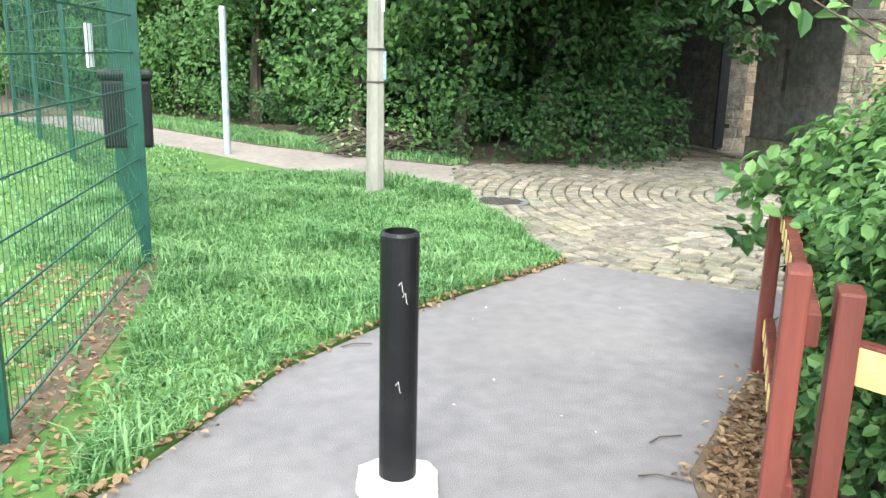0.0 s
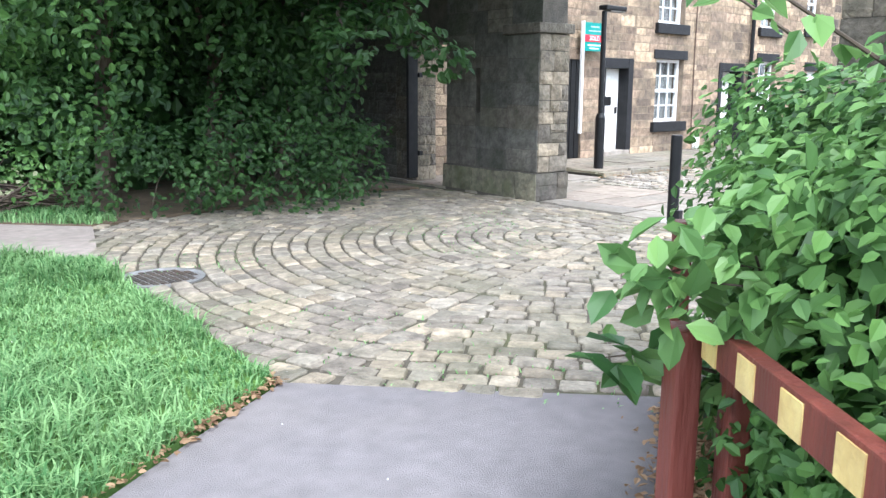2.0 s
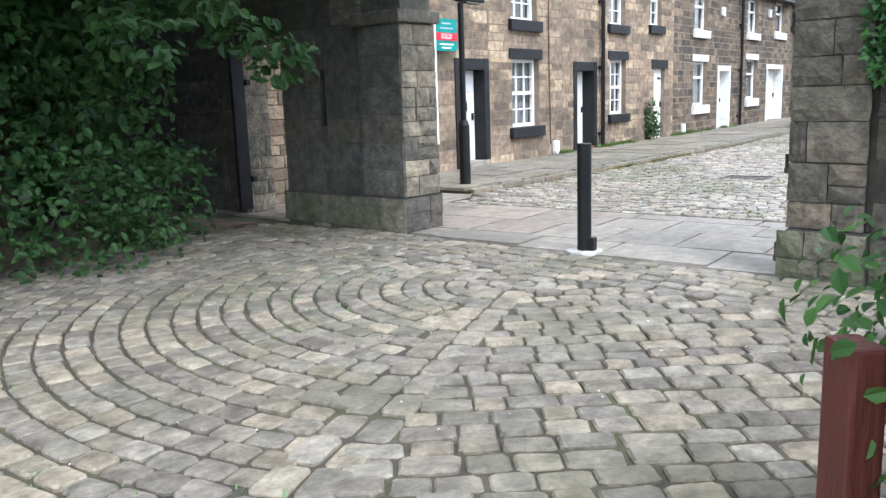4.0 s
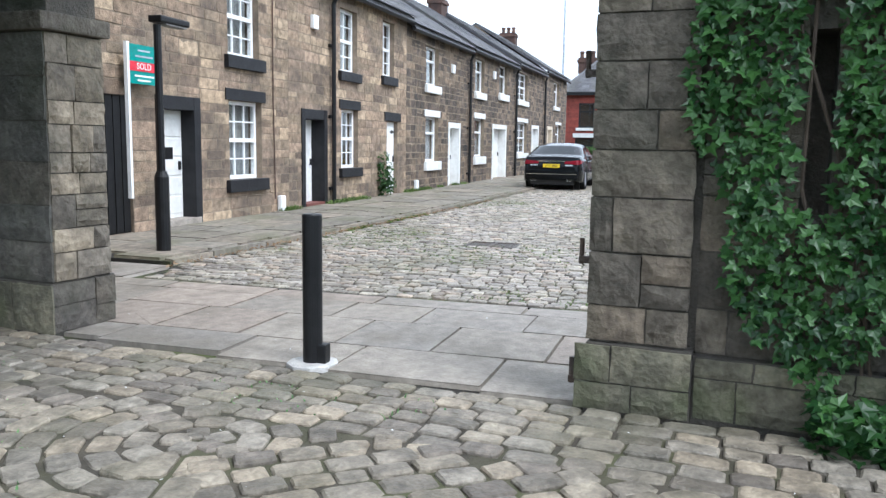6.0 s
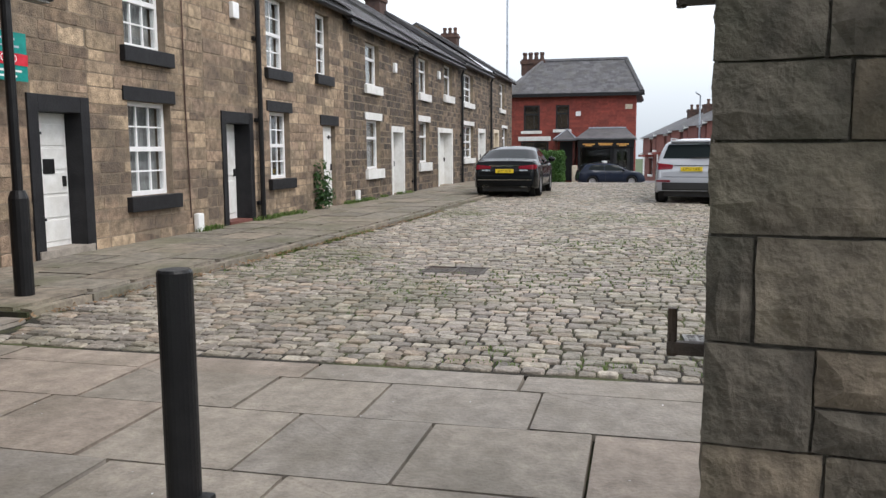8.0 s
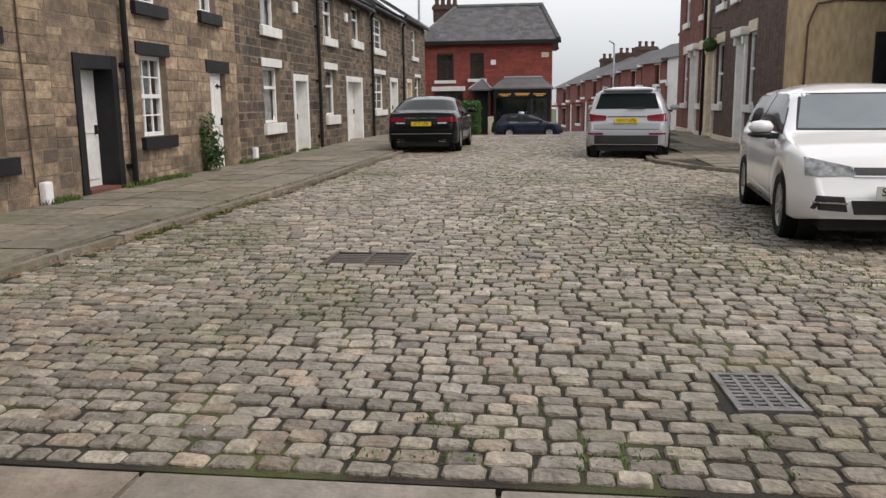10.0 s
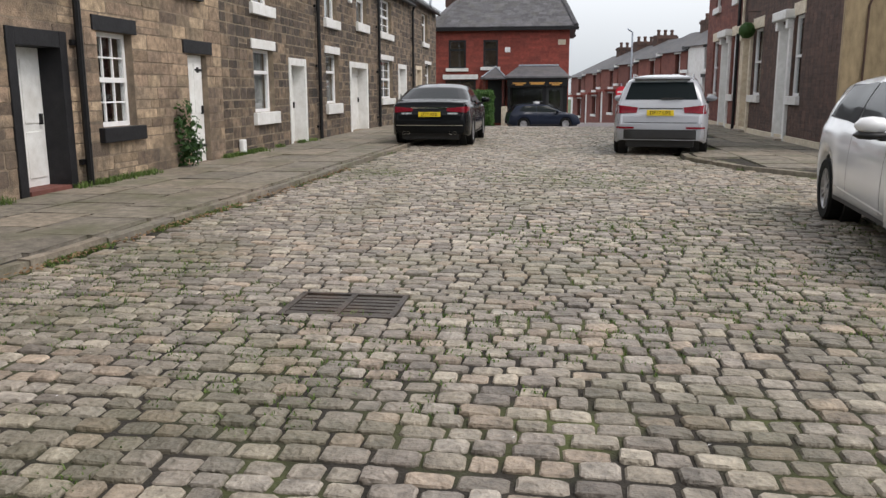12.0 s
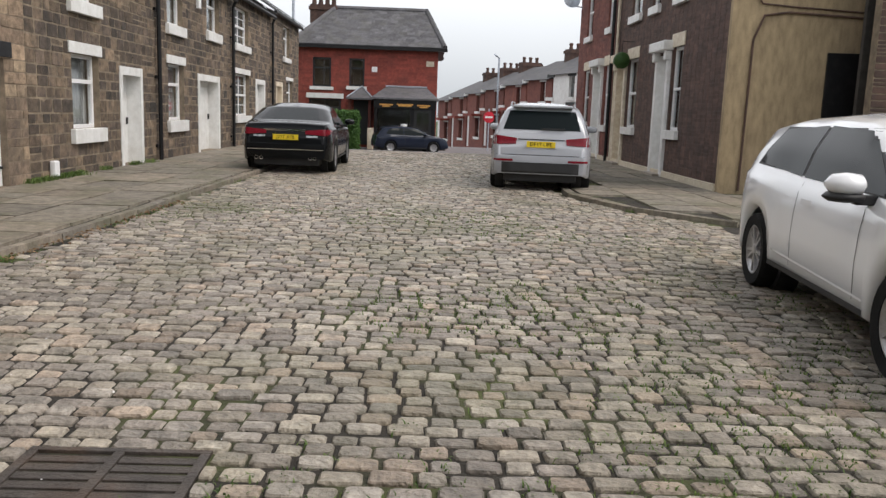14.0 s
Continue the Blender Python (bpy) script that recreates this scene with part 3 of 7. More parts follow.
def stone_house(name, label, x0, x1, eave, holes, material, seed, near=280):
    h = thing(name, label, "house", group="stone terrace")
    wall = part("wall", cells(bmesh.new(), x0, x1, -0.9, eave, holes, FACE, FACE + 0.4), POINTING if material is SOOTSTONE else MORTAR, h)
    # dark boxing behind the openings, coloured as an unlit room
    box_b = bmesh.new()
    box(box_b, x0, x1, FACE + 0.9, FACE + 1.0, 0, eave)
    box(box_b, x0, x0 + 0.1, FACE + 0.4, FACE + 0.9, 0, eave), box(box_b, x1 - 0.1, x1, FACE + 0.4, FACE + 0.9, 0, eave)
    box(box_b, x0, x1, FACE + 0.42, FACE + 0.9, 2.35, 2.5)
    part("inner_wall", box_b, ROOMSHADE, h)
    items = []
    sooty = material is SOOTSTONE
    for x, z, w, hh in courses(x0, x1, 0.02, eave - 0.02, holes, (0.16, 0.25) if sooty else (0.13, 0.25), (0.19, 0.38) if sooty else (0.24, 0.62), seed, 0.024 if sooty else 0.014):
        items.append(basis((x, FACE + 0.004, z), (1, 0, 0), (0, 0, 1), (0, -1, 0), w, hh, random.Random(x * 31 + z).uniform(0.004, 0.014)))
    items.sort(key=lambda m: m.translation.x + 0.5 * abs(m.translation.z - 1.2))
    lay("stone", "stone", items, material, wall, near, rest_label="squared sandstone blocks")
    bm = bmesh.new()
    ridge = eave + 2.3
    for a, b, c, d in (((x0, FACE - 0.22, eave - 0.08), (x1, FACE - 0.22, eave - 0.08), (x1, FACE + 3.6, ridge), (x0, FACE + 3.6, ridge)), ((x0, FACE + 3.6, ridge), (x1, FACE + 3.6, ridge), (x1, FACE + 7.4, eave), (x0, FACE + 7.4, eave))):
        lo = [bm.verts.new(p) for p in (a, b, c, d)]
        hi = [bm.verts.new((p[0], p[1], p[2] + 0.1)) for p in (a, b, c, d)]
        bm.faces.new(list(reversed(lo))), bm.faces.new(hi)
        for i in range(4):
            bm.faces.new((lo[i], lo[(i + 1) % 4], hi[(i + 1) % 4], hi[i]))
    roof = part("roof", bm, SLATE, h, "dark slate roof")
    slates(roof, x0, x1, FACE - 0.25, eave + 0.02, FACE + 3.6, ridge + 0.1, seed, near=120)
    part("gutter", tube(bmesh.new(), [(x0, FACE - 0.2, eave - 0.1), (x1, FACE - 0.2, eave - 0.1)], 0.065), BLACK, h, "black gutter")
    bm = boxm(x0 + 0.01, x1 - 0.01, FACE + 7.0, FACE + 7.3, 0, eave)
    part("rear_wall", bm, MORTAR, h)
    for x in (x0 + 0.002, x1 - 0.102):
        bm = bmesh.new()
        v = [(FACE + 0.4, 0), (FACE + 7.0, 0), (FACE + 7.0, eave), (FACE + 3.6, ridge - 0.02), (FACE + 0.4, eave)]
        f0, f1 = [bm.verts.new((x, y, z)) for y, z in v], [bm.verts.new((x + 0.1, y, z)) for y, z in v]
        bm.faces.new(f0), bm.faces.new(list(reversed(f1)))
        for i in range(5):
            bm.faces.new((f0[i], f1[i], f1[(i + 1) % 5], f0[(i + 1) % 5]))
        part("gable", bm, MORTAR, h)
    return h


def surround(parent, x0, x1, z0, z1, w, material, proud=0.03, depth=0.3, lintel=0.2):
    part("door_surround", boxm(x0 - w, x0 + 0.005, FACE - proud, FACE + depth, z0, z1 + lintel, 0.008), material, parent)
    part("door_surround", boxm(x1 - 0.005, x1 + w, FACE - proud, FACE + depth, z0, z1 + lintel, 0.008), material, parent)
    part("door_lintel", boxm(x0 + 0.006, x1 - 0.006, FACE - proud + 0.002, FACE + depth, z1 - 0.005, z1 + lintel - 0.002, 0.008), material, parent)


def downpipe(x, top, label):
    p = thing("downpipe", label, "pipe", kind="structure")
    part("pipe", tube(bmesh.new(), [(x, FACE - 0.10, 0.03), (x, FACE - 0.10, top - 0.35), (x, FACE - 0.2, top - 0.12)], 0.05), BLACK, p)
    for z in (0.35, 1.9, 3.4):
        part("bracket", boxm(x - 0.09, x + 0.09, FACE - 0.06, FACE + 0.01, z, z + 0.07), BLACK, p)


def chimney(parent, x, y, z0, w, d, h, material, pots=3):
    c = part("chimney", boxm(x - w / 2, x + w / 2, y - d / 2, y + d / 2, z0, z0 + h), material, parent)
    part("chimney_cap", boxm(x - w / 2 - 0.05, x + w / 2 + 0.05, y - d / 2 - 0.05, y + d / 2 + 0.05, z0 + h - 0.22, z0 + h - 0.08), material, c)
    for i in range(pots):
        px, py = (x, y + d * ((i + 0.5) / pots - 0.5)) if d > w else (x + w * ((i + 0.5) / pots - 0.5), y)
        part("chimney_pot", lathe(bmesh.new(), ((0.11, 0), (0.09, 0.2), (0.12, 0.26), (0.10, 0.34)), 10, Matrix.Translation((px, py, z0 + h))), BROWNBRICK, c)


G = 0.06
H1 = [(13.3, 14.1, G, 2.02), (14.82, 15.6, G, 1.86), (16.64, 17.72, 0.72, 2.08), (16.64, 17.66, 2.84, 4.2)]
h1 = stone_house("terraced_house", "buff sandstone end cottage with black painted door surround and sills", 11.4, 18.75, 4.72, H1, SANDSTONE, 11)
part("gate", boxm(13.3, 14.1, FACE + 0.05, FACE + 0.1, G, 2.02, 0.004), BLACK, h1, "black boarded yard gate")
for i in range(5):
    part("gate_board", boxm(13.31 + 0.158 * i, 13.45 + 0.158 * i, FACE + 0.035, FACE + 0.052, G + 0.02, 2.0, 0.004), BLACK, h1.children[-1])
surround(h1, 14.82, 15.6, G, 1.86, 0.17, BLACKSTONE)
panel_door(h1, 14.83, 15.59, G + 0.1, 1.85, FACE + 0.22, WHITE, "ledged")
part("doorstep", boxm(14.7, 15.72, FACE - 0.05, FACE + 0.36, 0.0, G + 0.1, 0.01), FLAG, h1)
window(h1, 16.64, 17.72, 0.72, 2.08, FACE, (3, 2), 0.5, 2.28)
window(h1, 16.64, 17.66, 2.84, 4.2, FACE, (3, 2), 2.62)
H2 = [(19.42, 20.3, G, 1.86), (21.2, 22.14, 0.81, 2.13), (21.16, 22.08, 2.96, 4.34), (23.68, 24.46, 3.06, 4.42), (23.98, 24.74, G, 1.94)]
h2 = stone_house("terraced_house", "buff sandstone cottages with black sills and white doors", 18.75, 25.4, 4.7, H2, SANDSTONE, 12)
surround(h2, 19.42, 20.3, G, 1.86, 0.15, BLACKSTONE)
panel_door(h2, 19.43, 20.29, G + 0.06, 1.85, FACE + 0.28, WHITE, "panel")
part("doorstep", boxm(19.44, 20.28, FACE - 0.04, FACE + 0.3, 0.0, G + 0.06, 0.01), OLDBRICK, h2, "red tiled step")
window(h2, 21.2, 22.14, 0.81, 2.13, FACE, (3, 2), 0.6, 2.34, curtain=False)
window(h2, 21.16, 22.08, 2.96, 4.34, FACE, (2, 2), 2.75)
window(h2, 23.68, 24.46, 3.06, 4.42, FACE, (2, 2), 2.84)
panel_door(h2, 23.99, 24.73, G, 1.93, FACE + 0.1, WHITE)
for z in (0.32, 1.66):
    part("strap_hinge", boxm(24.42, 24.72, FACE + 0.075, FACE + 0.098, z, z + 0.035, 0.004), BLACK, h2, "black iron strap hinge")
    part("strap_hinge", boxm(24.5, 24.56, FACE + 0.072, FACE + 0.096, z - 0.03, z + 0.065, 0.004), BLACK, h2)
part("door_lintel", boxm(23.8, 24.95, FACE - 0.03, FACE + 0.1, 1.945, 2.17, 0.008), BLACKSTONE, h2)
H4 = [(27.05, 28.25, 0.86, 2.17), (27.05, 28.2, 3.09, 4.2), (29.4, 30.45, G, 1.9)]
h4 = stone_house("terraced_house", "soot-darkened stone cottage with white sills and lintels", 25.4, 31.5, 4.55, H4, SOOTSTONE, 14, 220)
window(h4, 27.05, 28.25, 0.86, 2.17, FACE, (1, 1), 0.6, 2.37, WHITE, WHITE)
window(h4, 27.05, 28.2, 3.09, 4.2, FACE, (1, 1), 2.86, None, WHITE, WHITE)
surround(h4, 29.4, 30.45, G, 1.9, 0.13, WHITE, lintel=0.17)
panel_door(h4, 29.41, 30.44, G, 1.89, FACE + 0.28, WHITE)
H5 = [(32.42, 33.7, 0.95, 2.3), (32.42, 33.65, 3.22, 4.38), (35.95, 37.3, 3.38, 4.5), (35.1, 37.1, G, 2.0)]
h5 = stone_house("terraced_house", "soot-darkened stone cottage with white sills and wide white doorway", 31.5, 38.7, 4.66, H5, SOOTSTONE, 15, 160)
window(h5, 32.42, 33.7, 0.95, 2.3, FACE, (1, 1), 0.67, 2.5, WHITE, WHITE)
window(h5, 32.42, 33.65, 3.22, 4.38, FACE, (1, 1), 2.98, None, WHITE, WHITE)
window(h5, 35.95, 37.3, 3.38, 4.5, FACE, (1, 1), 3.12, None, WHITE, WHITE)
surround(h5, 35.1, 37.1, G, 2.0, 0.16, WHITE, lintel=0.17)
panel_door(h5, 35.11, 37.09, G, 1.99, FACE + 0.28, WHITE)
H6 = [(39.4, 41.4, 1.02, 2.38), (39.3, 41.3, 3.32, 4.5), (42.6, 44.0, G, 2.15)]
h6 = stone_house("terraced_house", "brown stone cottage with white casement windows", 38.7, 45.3, 4.85, H6, SOOTSTONE, 16, 120)
window(h6, 39.4, 41.4, 1.02, 2.38, FACE, (2, 2), 0.8, 2.56, WHITE, WHITE)
window(h6, 39.3, 41.3, 3.32, 4.5, FACE, (2, 2), 3.1, None, WHITE, WHITE)
surround(h6, 42.6, 44.0, G, 2.15, 0.15, WHITE, lintel=0.17)
panel_door(h6, 42.61, 43.99, G, 2.14, FACE + 0.2, WHITE)
H7 = [(48.2, 49.7, 3.45, 4.75), (49.0, 50.6, 1.1, 2.5), (46.6, 47.8, G, 2.2)]
h7 = stone_house("terraced_house", "last brown stone cottage of the terrace", 45.3, 52.4, 5.1, H7, SOOTSTONE, 17, 80)
window(h7, 48.2, 49.7, 3.45, 4.75, FACE, (1, 1), 3.25, None, WHITE, WHITE)
window(h7, 49.0, 50.6, 1.1, 2.5, FACE, (1, 1), 0.9, 2.65, WHITE, WHITE)
surround(h7, 46.6, 47.8, G, 2.2, 0.15, CREAM, lintel=0.17)
panel_door(h7, 46.61, 47.79, G, 2.19, FACE + 0.2, CREAM)
for x, top in ((20.62, 4.65), (31.5, 4.55), (38.7, 4.7), (45.3, 4.9)):
    downpipe(x, top, "black cast iron downpipe on the terrace wall")
chimney(h2, 25.6, FACE + 3.4, 6.3, 0.9, 0.6, 1.5, SOOTSTONE, 2)
chimney(h5, 38.5, FACE + 3.4, 6.4, 0.9, 0.6, 1.1, SOOTBRICK, 2)
chimney(h7, 51.8, FACE + 3.4, 6.8, 0.7, 0.9, 1.0, SOOTBRICK, 3)
yard_wall = part("wall_yard", boxm(9.4, 13.22, 12.24, 12.42, -0.1, 2.3), MORTAR)
tagged(yard_wall, "low rubble yard wall with stone coping beside the end cottage", "wall", kind="structure")
part("coping", boxm(9.4, 13.24, 12.17, 12.42, 2.3, 2.42, 0.02), GATESTONE, yard_wall)
lay("stone", "stone", [basis((x, 12.244, z), (1, 0, 0), (0, 0, 1), (0, -1, 0), w, h, 0.03) for x, z, w, h in courses(9.4, 13.22, 0, 2.29, [], (0.12, 0.22), (0.2, 0.45), 21)], SANDSTONE, yard_wall, 200)

# ---- the old gateway: two stone walls and piers ----
GATE = pose(8.55, 5.26, 0, 0, 0, 0) @ Matrix.Rotation(radians(-5), 4, "Z")   # local y along the wall, local x through it


def gate_box(bm, s0, s1, d0, d1, z0, z1, bevel=0.0):
    return box(bm, d0, d1, s0, s1, z0, z1, bevel)


def gate_stones(parent, s0, s1, z0, z1, d, holes, heights, widths, seed, thick=(0.02, 0.045), near=260, stone=None):
    items = []
    for s, z, w, h in courses(s0, s1, z0, z1, holes, heights, widths, seed, 0.009):
        r = random.Random(s * 17 + z * 5 + seed)
        items.append(basis((d + 0.004, s, z), (0, -1, 0), (0, 0, 1), (-1, 0, 0), w, h, r.uniform(*thick)))
    lay("stone", "hewn", items, stone or GATESTONE, parent, near, rest_label="weathered gateway blocks")


def jamb_stones(parent, d0, d1, z0, z1, s, side, heights, widths, seed, thick=(0.015, 0.04), stone=None):
    items = []
    for d, z, w, h in courses(d0, d1, z0, z1, [], heights, widths, seed, 0.009):
        r = random.Random(d * 17 + z * 5 + seed)
        items.append(basis((d, s - side * 0.004, z), (side * -1 if side < 0 else -1, 0, 0) if side > 0 else (1, 0, 0), (0, 0, 1), (0, side, 0), w, h, r.uniform(*thick)))
    lay("stone", "hewn", items, stone or GATESTONE, parent, 200)


TOP = 3.7
# right hand pier and wall
def gate_wall(name, label, s0, s1, z1, holes, d0, d1):
    """A wall of the gateway with its openings."""
    bm = cells(bmesh.new(), s0, s1, -0.1, z1, holes, d0, d1)
    for v in bm.verts:
        v.co.x, v.co.y = v.co.y, v.co.x
    bmesh.ops.recalc_face_normals(bm, faces=bm.faces)
    w = tagged(part(name, bm, GATEMORTAR), label, "wall", kind="structure")
    w.matrix_basis = GATE
    return w


SLIT = [(-1.18, -1.05, 1.05, 1.95)]
wall_r = gate_wall("wall_gate_south", "weathered stone gateway wall with a pier, a slit and ivy", -9, -0.56, TOP, SLIT, 0.12, 0.5)
part("slit_back", gate_box(bmesh.new(), -1.2, -1.03, 0.45, 0.52, 1.0, 2.0), GATEMORTAR, wall_r)
part("pier", gate_box(bmesh.new(), -0.558, -0.07, 0.042, 0.598, 0.36, TOP), GATEMORTAR, wall_r)
part("plinth", gate_box(bmesh.new(), -0.60, -0.06, 0.002, 0.60, -0.1, 0.358), GATEMORTAR, wall_r)
part("plinth", gate_box(bmesh.new(), -9, -0.602, 0.06, 0.55, -0.1, 0.33), GATEMORTAR, wall_r)
gate_stones(wall_r, -0.575, -0.05, 0.37, TOP, 0.04, [], (0.19, 0.32), (0.17, 0.4), 31, (0.032, 0.046))
gate_stones(wall_r, -0.60, 0.0, 0.0, 0.355, 0.0, [], (0.14, 0.3), (0.22, 0.5), 32, stone=GATEMOSS)
gate_stones(wall_r, -5.0, -0.6, 0.335, TOP, 0.12, SLIT, (0.15, 0.3), (0.22, 0.5), 33)
gate_stones(wall_r, -5.0, -0.61, 0.0, 0.325, 0.06, [], (0.13, 0.3), (0.3, 0.6), 34, stone=GATEMOSS)
jamb_stones(wall_r, 0.04, 0.60, 0.37, TOP, -0.073, 1, (0.19, 0.32), (0.2, 0.42), 35, (0.026, 0.032))
jamb_stones(wall_r, 0.0, 0.60, 0.0, 0.355, -0.075, 1, (0.16, 0.3), (0.3, 0.5), 36, (0.025, 0.035), GATEMOSS)
# left hand pier, wall, doorway and the wall beyond it
P0 = 3.74
wall_l = gate_wall("wall_gate_north", "sooty stone gateway wall with a capped pier, a slit and a doorway", P0 + 0.1, 17, TOP, [(5.05, 5.15, 1.1, 1.72), (5.82, 6.69, -0.2, 2.1)], 0.14, 0.58)
part("slit_back", gate_box(bmesh.new(), 5.03, 5.17, 0.45, 0.6, 1.0, 1.8), GATEMORTAR, wall_l)
part("pier", gate_box(bmesh.new(), P0 + 0.04, P0 + 0.62, 0.04, 0.56, 0.36, 2.12), GATEMORTAR, wall_l)
part("plinth", gate_box(bmesh.new(), P0 + 0.03, P0 + 0.66, 0.0, 0.60, -0.1, 0.36), GATEMORTAR, wall_l)
part("plinth", gate_box(bmesh.new(), P0 + 0.662, 5.82, 0.07, 0.14, -0.1, 0.34), GATEMORTAR, wall_l)
gate_stones(wall_l, P0 + 0.03, P0 + 0.63, 0.37, 2.12, 0.04, [], (0.24, 0.36), (0.3, 0.6), 41, stone=GATESOOT)
gate_stones(wall_l, P0, P0 + 0.66, 0.0, 0.355, 0.0, [], (0.3, 0.36), (0.3, 0.6), 42, stone=GATEMOSS)
gate_stones(wall_l, P0 + 0.67, 5.82, 0.345, TOP, 0.14, [(5.05, 5.15, 1.1, 1.72), (P0, P0 + 0.67, 0, 2.1)], (0.26, 0.36), (0.4, 0.7), 43, (0.008, 0.02), stone=GATESOOT)
gate_stones(wall_l, P0 + 0.1, P0 + 0.67, 2.26, TOP, 0.14, [], (0.26, 0.36), (0.3, 0.6), 47, (0.008, 0.02), stone=GATESOOT)
gate_stones(wall_l, P0 + 0.67, 5.82, 0.0, 0.335, 0.07, [], (0.3, 0.34), (0.4, 0.7), 44, stone=GATEMOSS)
gate_stones(wall_l, 6.69, 7.14, 0.0, TOP, 0.14, [], (0.2, 0.34), (0.2, 0.45), 45)
gate_stones(wall_l, 7.14, 11.0, 0.0, TOP, 0.14, [], (0.12, 0.22), (0.2, 0.45), 46, (0.02, 0.05), 200, GATESOOT)
jamb_stones(wall_l, 0.04, 0.56, 0.37, 2.12, P0 + 0.04, -1, (0.12, 0.28), (0.14, 0.34), 48, (0.03, 0.07), GATELIT)
jamb_stones(wall_l, 0.0, 0.60, 0.0, 0.355, P0 + 0.03, -1, (0.3, 0.36), (0.25, 0.4), 49)
jamb_stones(wall_l, 0.2, 0.58, 0.0, 2.1, 6.69, -1, (0.14, 0.3), (0.16, 0.35), 50, stone=GATELIT)
part("coping", gate_box(bmesh.new(), P0 - 0.03, P0 + 0.68, -0.03, 0.6, 2.125, 2.25, 0.02), GATESTONE, wall_l)
gate_leaf = thing("metal_gate", "black iron gate standing open in the doorway", "gate", GATE)
part("gate_frame", gate_box(bmesh.new(), 6.61, 6.67, 0.0, 0.18, 0.05, 2.05, 0.006), BLACK, gate_leaf)
part("hinge", gate_box(bmesh.new(), 6.57, 6.64, 0.18, 0.24, 0.4, 0.47), BLACK, gate_leaf)
part("hinge", gate_box(bmesh.new(), 6.57, 6.64, 0.18, 0.24, 1.6, 1.67), BLACK, gate_leaf)


def pintle(d, z, m):
    p = thing("gate_pintle", "rusty iron gate pintle let into the stone pier", "pintle", m, "pintles")
    part("arm", boxm(d - 0.018, d + 0.018, -0.12, 0.055, z - 0.02, z + 0.02, 0.005), IRON, p)
    part("pin", tube(bmesh.new(), [(d, 0.04, z - 0.025), (d, 0.04, z + 0.12)], 0.014), IRON, p)
    return p


pintle(0.28, 0.76, GATE)
pintle(0.28, 1.78, GATE)
pintle(0.12, 0.12, GATE)

# ---- posts, bollards, fence and rails ----
def bollard(label, x, y, h, r, hollow=False):
    b = thing("bollard", label, "bollard", pose(x, y, 0))
    prof = [(r, 0.0), (r, h - 0.012), (r - 0.006, h)]
    if hollow:
        prof += [(r - 0.014, h), (r - 0.016, h - 0.3)]
    part("tube", lathe(bmesh.new(), prof, 28), BLACK, b, smooth=False)
    return b


b1 = bollard("hollow black steel bollard with scratched paint", 0.765, 2.60, 0.955, 0.068, True)
bm = lathe(bmesh.new(), ((0.16, -0.05), (0.155, 0.035), (0.13, 0.05)), 14)
for v in bm.verts:
    v.co.x += 0.02 * math.sin(v.co.y * 40)
part("footing", bm, STUMPCONC, b1, "pale concrete footing")
for z, a in ((0.78, 0.3), (0.74, 0.5), (0.42, 0.2)):
    part("scratch", tube(bmesh.new(), [(0.0685 * math.cos(a - 2.2 + k * 0.07), 0.0685 * math.sin(a - 2.2 + k * 0.07), z + 0.007 * k * (1 if k < 3 else -1)) for k in range(5)], 0.0014, 4), STUMPCONC, b1, "pale paint scratch")
b2 = thing("bollard", "square-cut black steel bollard with a locking lug in the gateway", "bollard", pose(8.85, 6.95, 0))
part("tube", lathe(bmesh.new(), ((0.062, 0), (0.062, 0.938), (0.055, 0.948)), 24), BLACK, b2)
part("lug", boxm(-0.04, 0.04, -0.105, -0.045, 0.0, 0.13, 0.01), BLACK, b2)
part("footing", lathe(bmesh.new(), ((0.17, -0.03), (0.165, 0.006), (0.14, 0.012)), 9), STUMPCONC, b2)

pole = thing("telegraph_pole", "weathered grey concrete lamp pole standing in grass", "pole", pose(2.24, 8.6, 0))
bm = bmesh.new()
lathe(bm, ((0.105, -0.1), (0.1, 0.7), (0.085, 2.4), (0.07, 5.2)), 8)
part("shaft", bm, CONCRETE, pole)
part("notice", boxm(0.062, 0.1, -0.06, 0.05, 1.25, 1.55, 0.004), paint("blue_notice", ((0.12, 0.22, 0.5), (0.4, 0.45, 0.55)), 30, 0.5, 0, 50), pole, "small blue notice")
for z in (1.22, 1.56):
    part("band", lathe(bmesh.new(), ((0.103, z), (0.103, z + 0.02)), 8), IRON, pole)
part("plate", boxm(0.03, 0.075, -0.07, -0.04, 1.95, 2.3), WHITE, pole)
post = thing("sign_post", "plain grey galvanised steel post", "post", pose(1.0, 12.6, 0))
part("shaft", lathe(bmesh.new(), ((0.05, -0.1), (0.05, 2.1), (0.035, 2.13)), 14), GALV, post)

lamp = thing("street_lamp", "black street lamp with a flat lantern on the pavement edge", "street lamp", pose(12.55, 10.78, 0))
part("base", lathe(bmesh.new(), ((0.085, 0.0), (0.085, 0.95), (0.06, 1.02)), 16), BLACK, lamp)
part("shaft", tube(bmesh.new(), [(0, 0, 1.0), (0, 0, 2.72)], 0.045, 12), BLACK, lamp)
part("lantern", boxm(-0.05, 0.52, -0.09, 0.09, 2.74, 2.82, 0.02), BLACK, lamp)
part("lens", boxm(0.08, 0.48, -0.07, 0.07, 2.722, 2.738), CURTAIN, lamp)

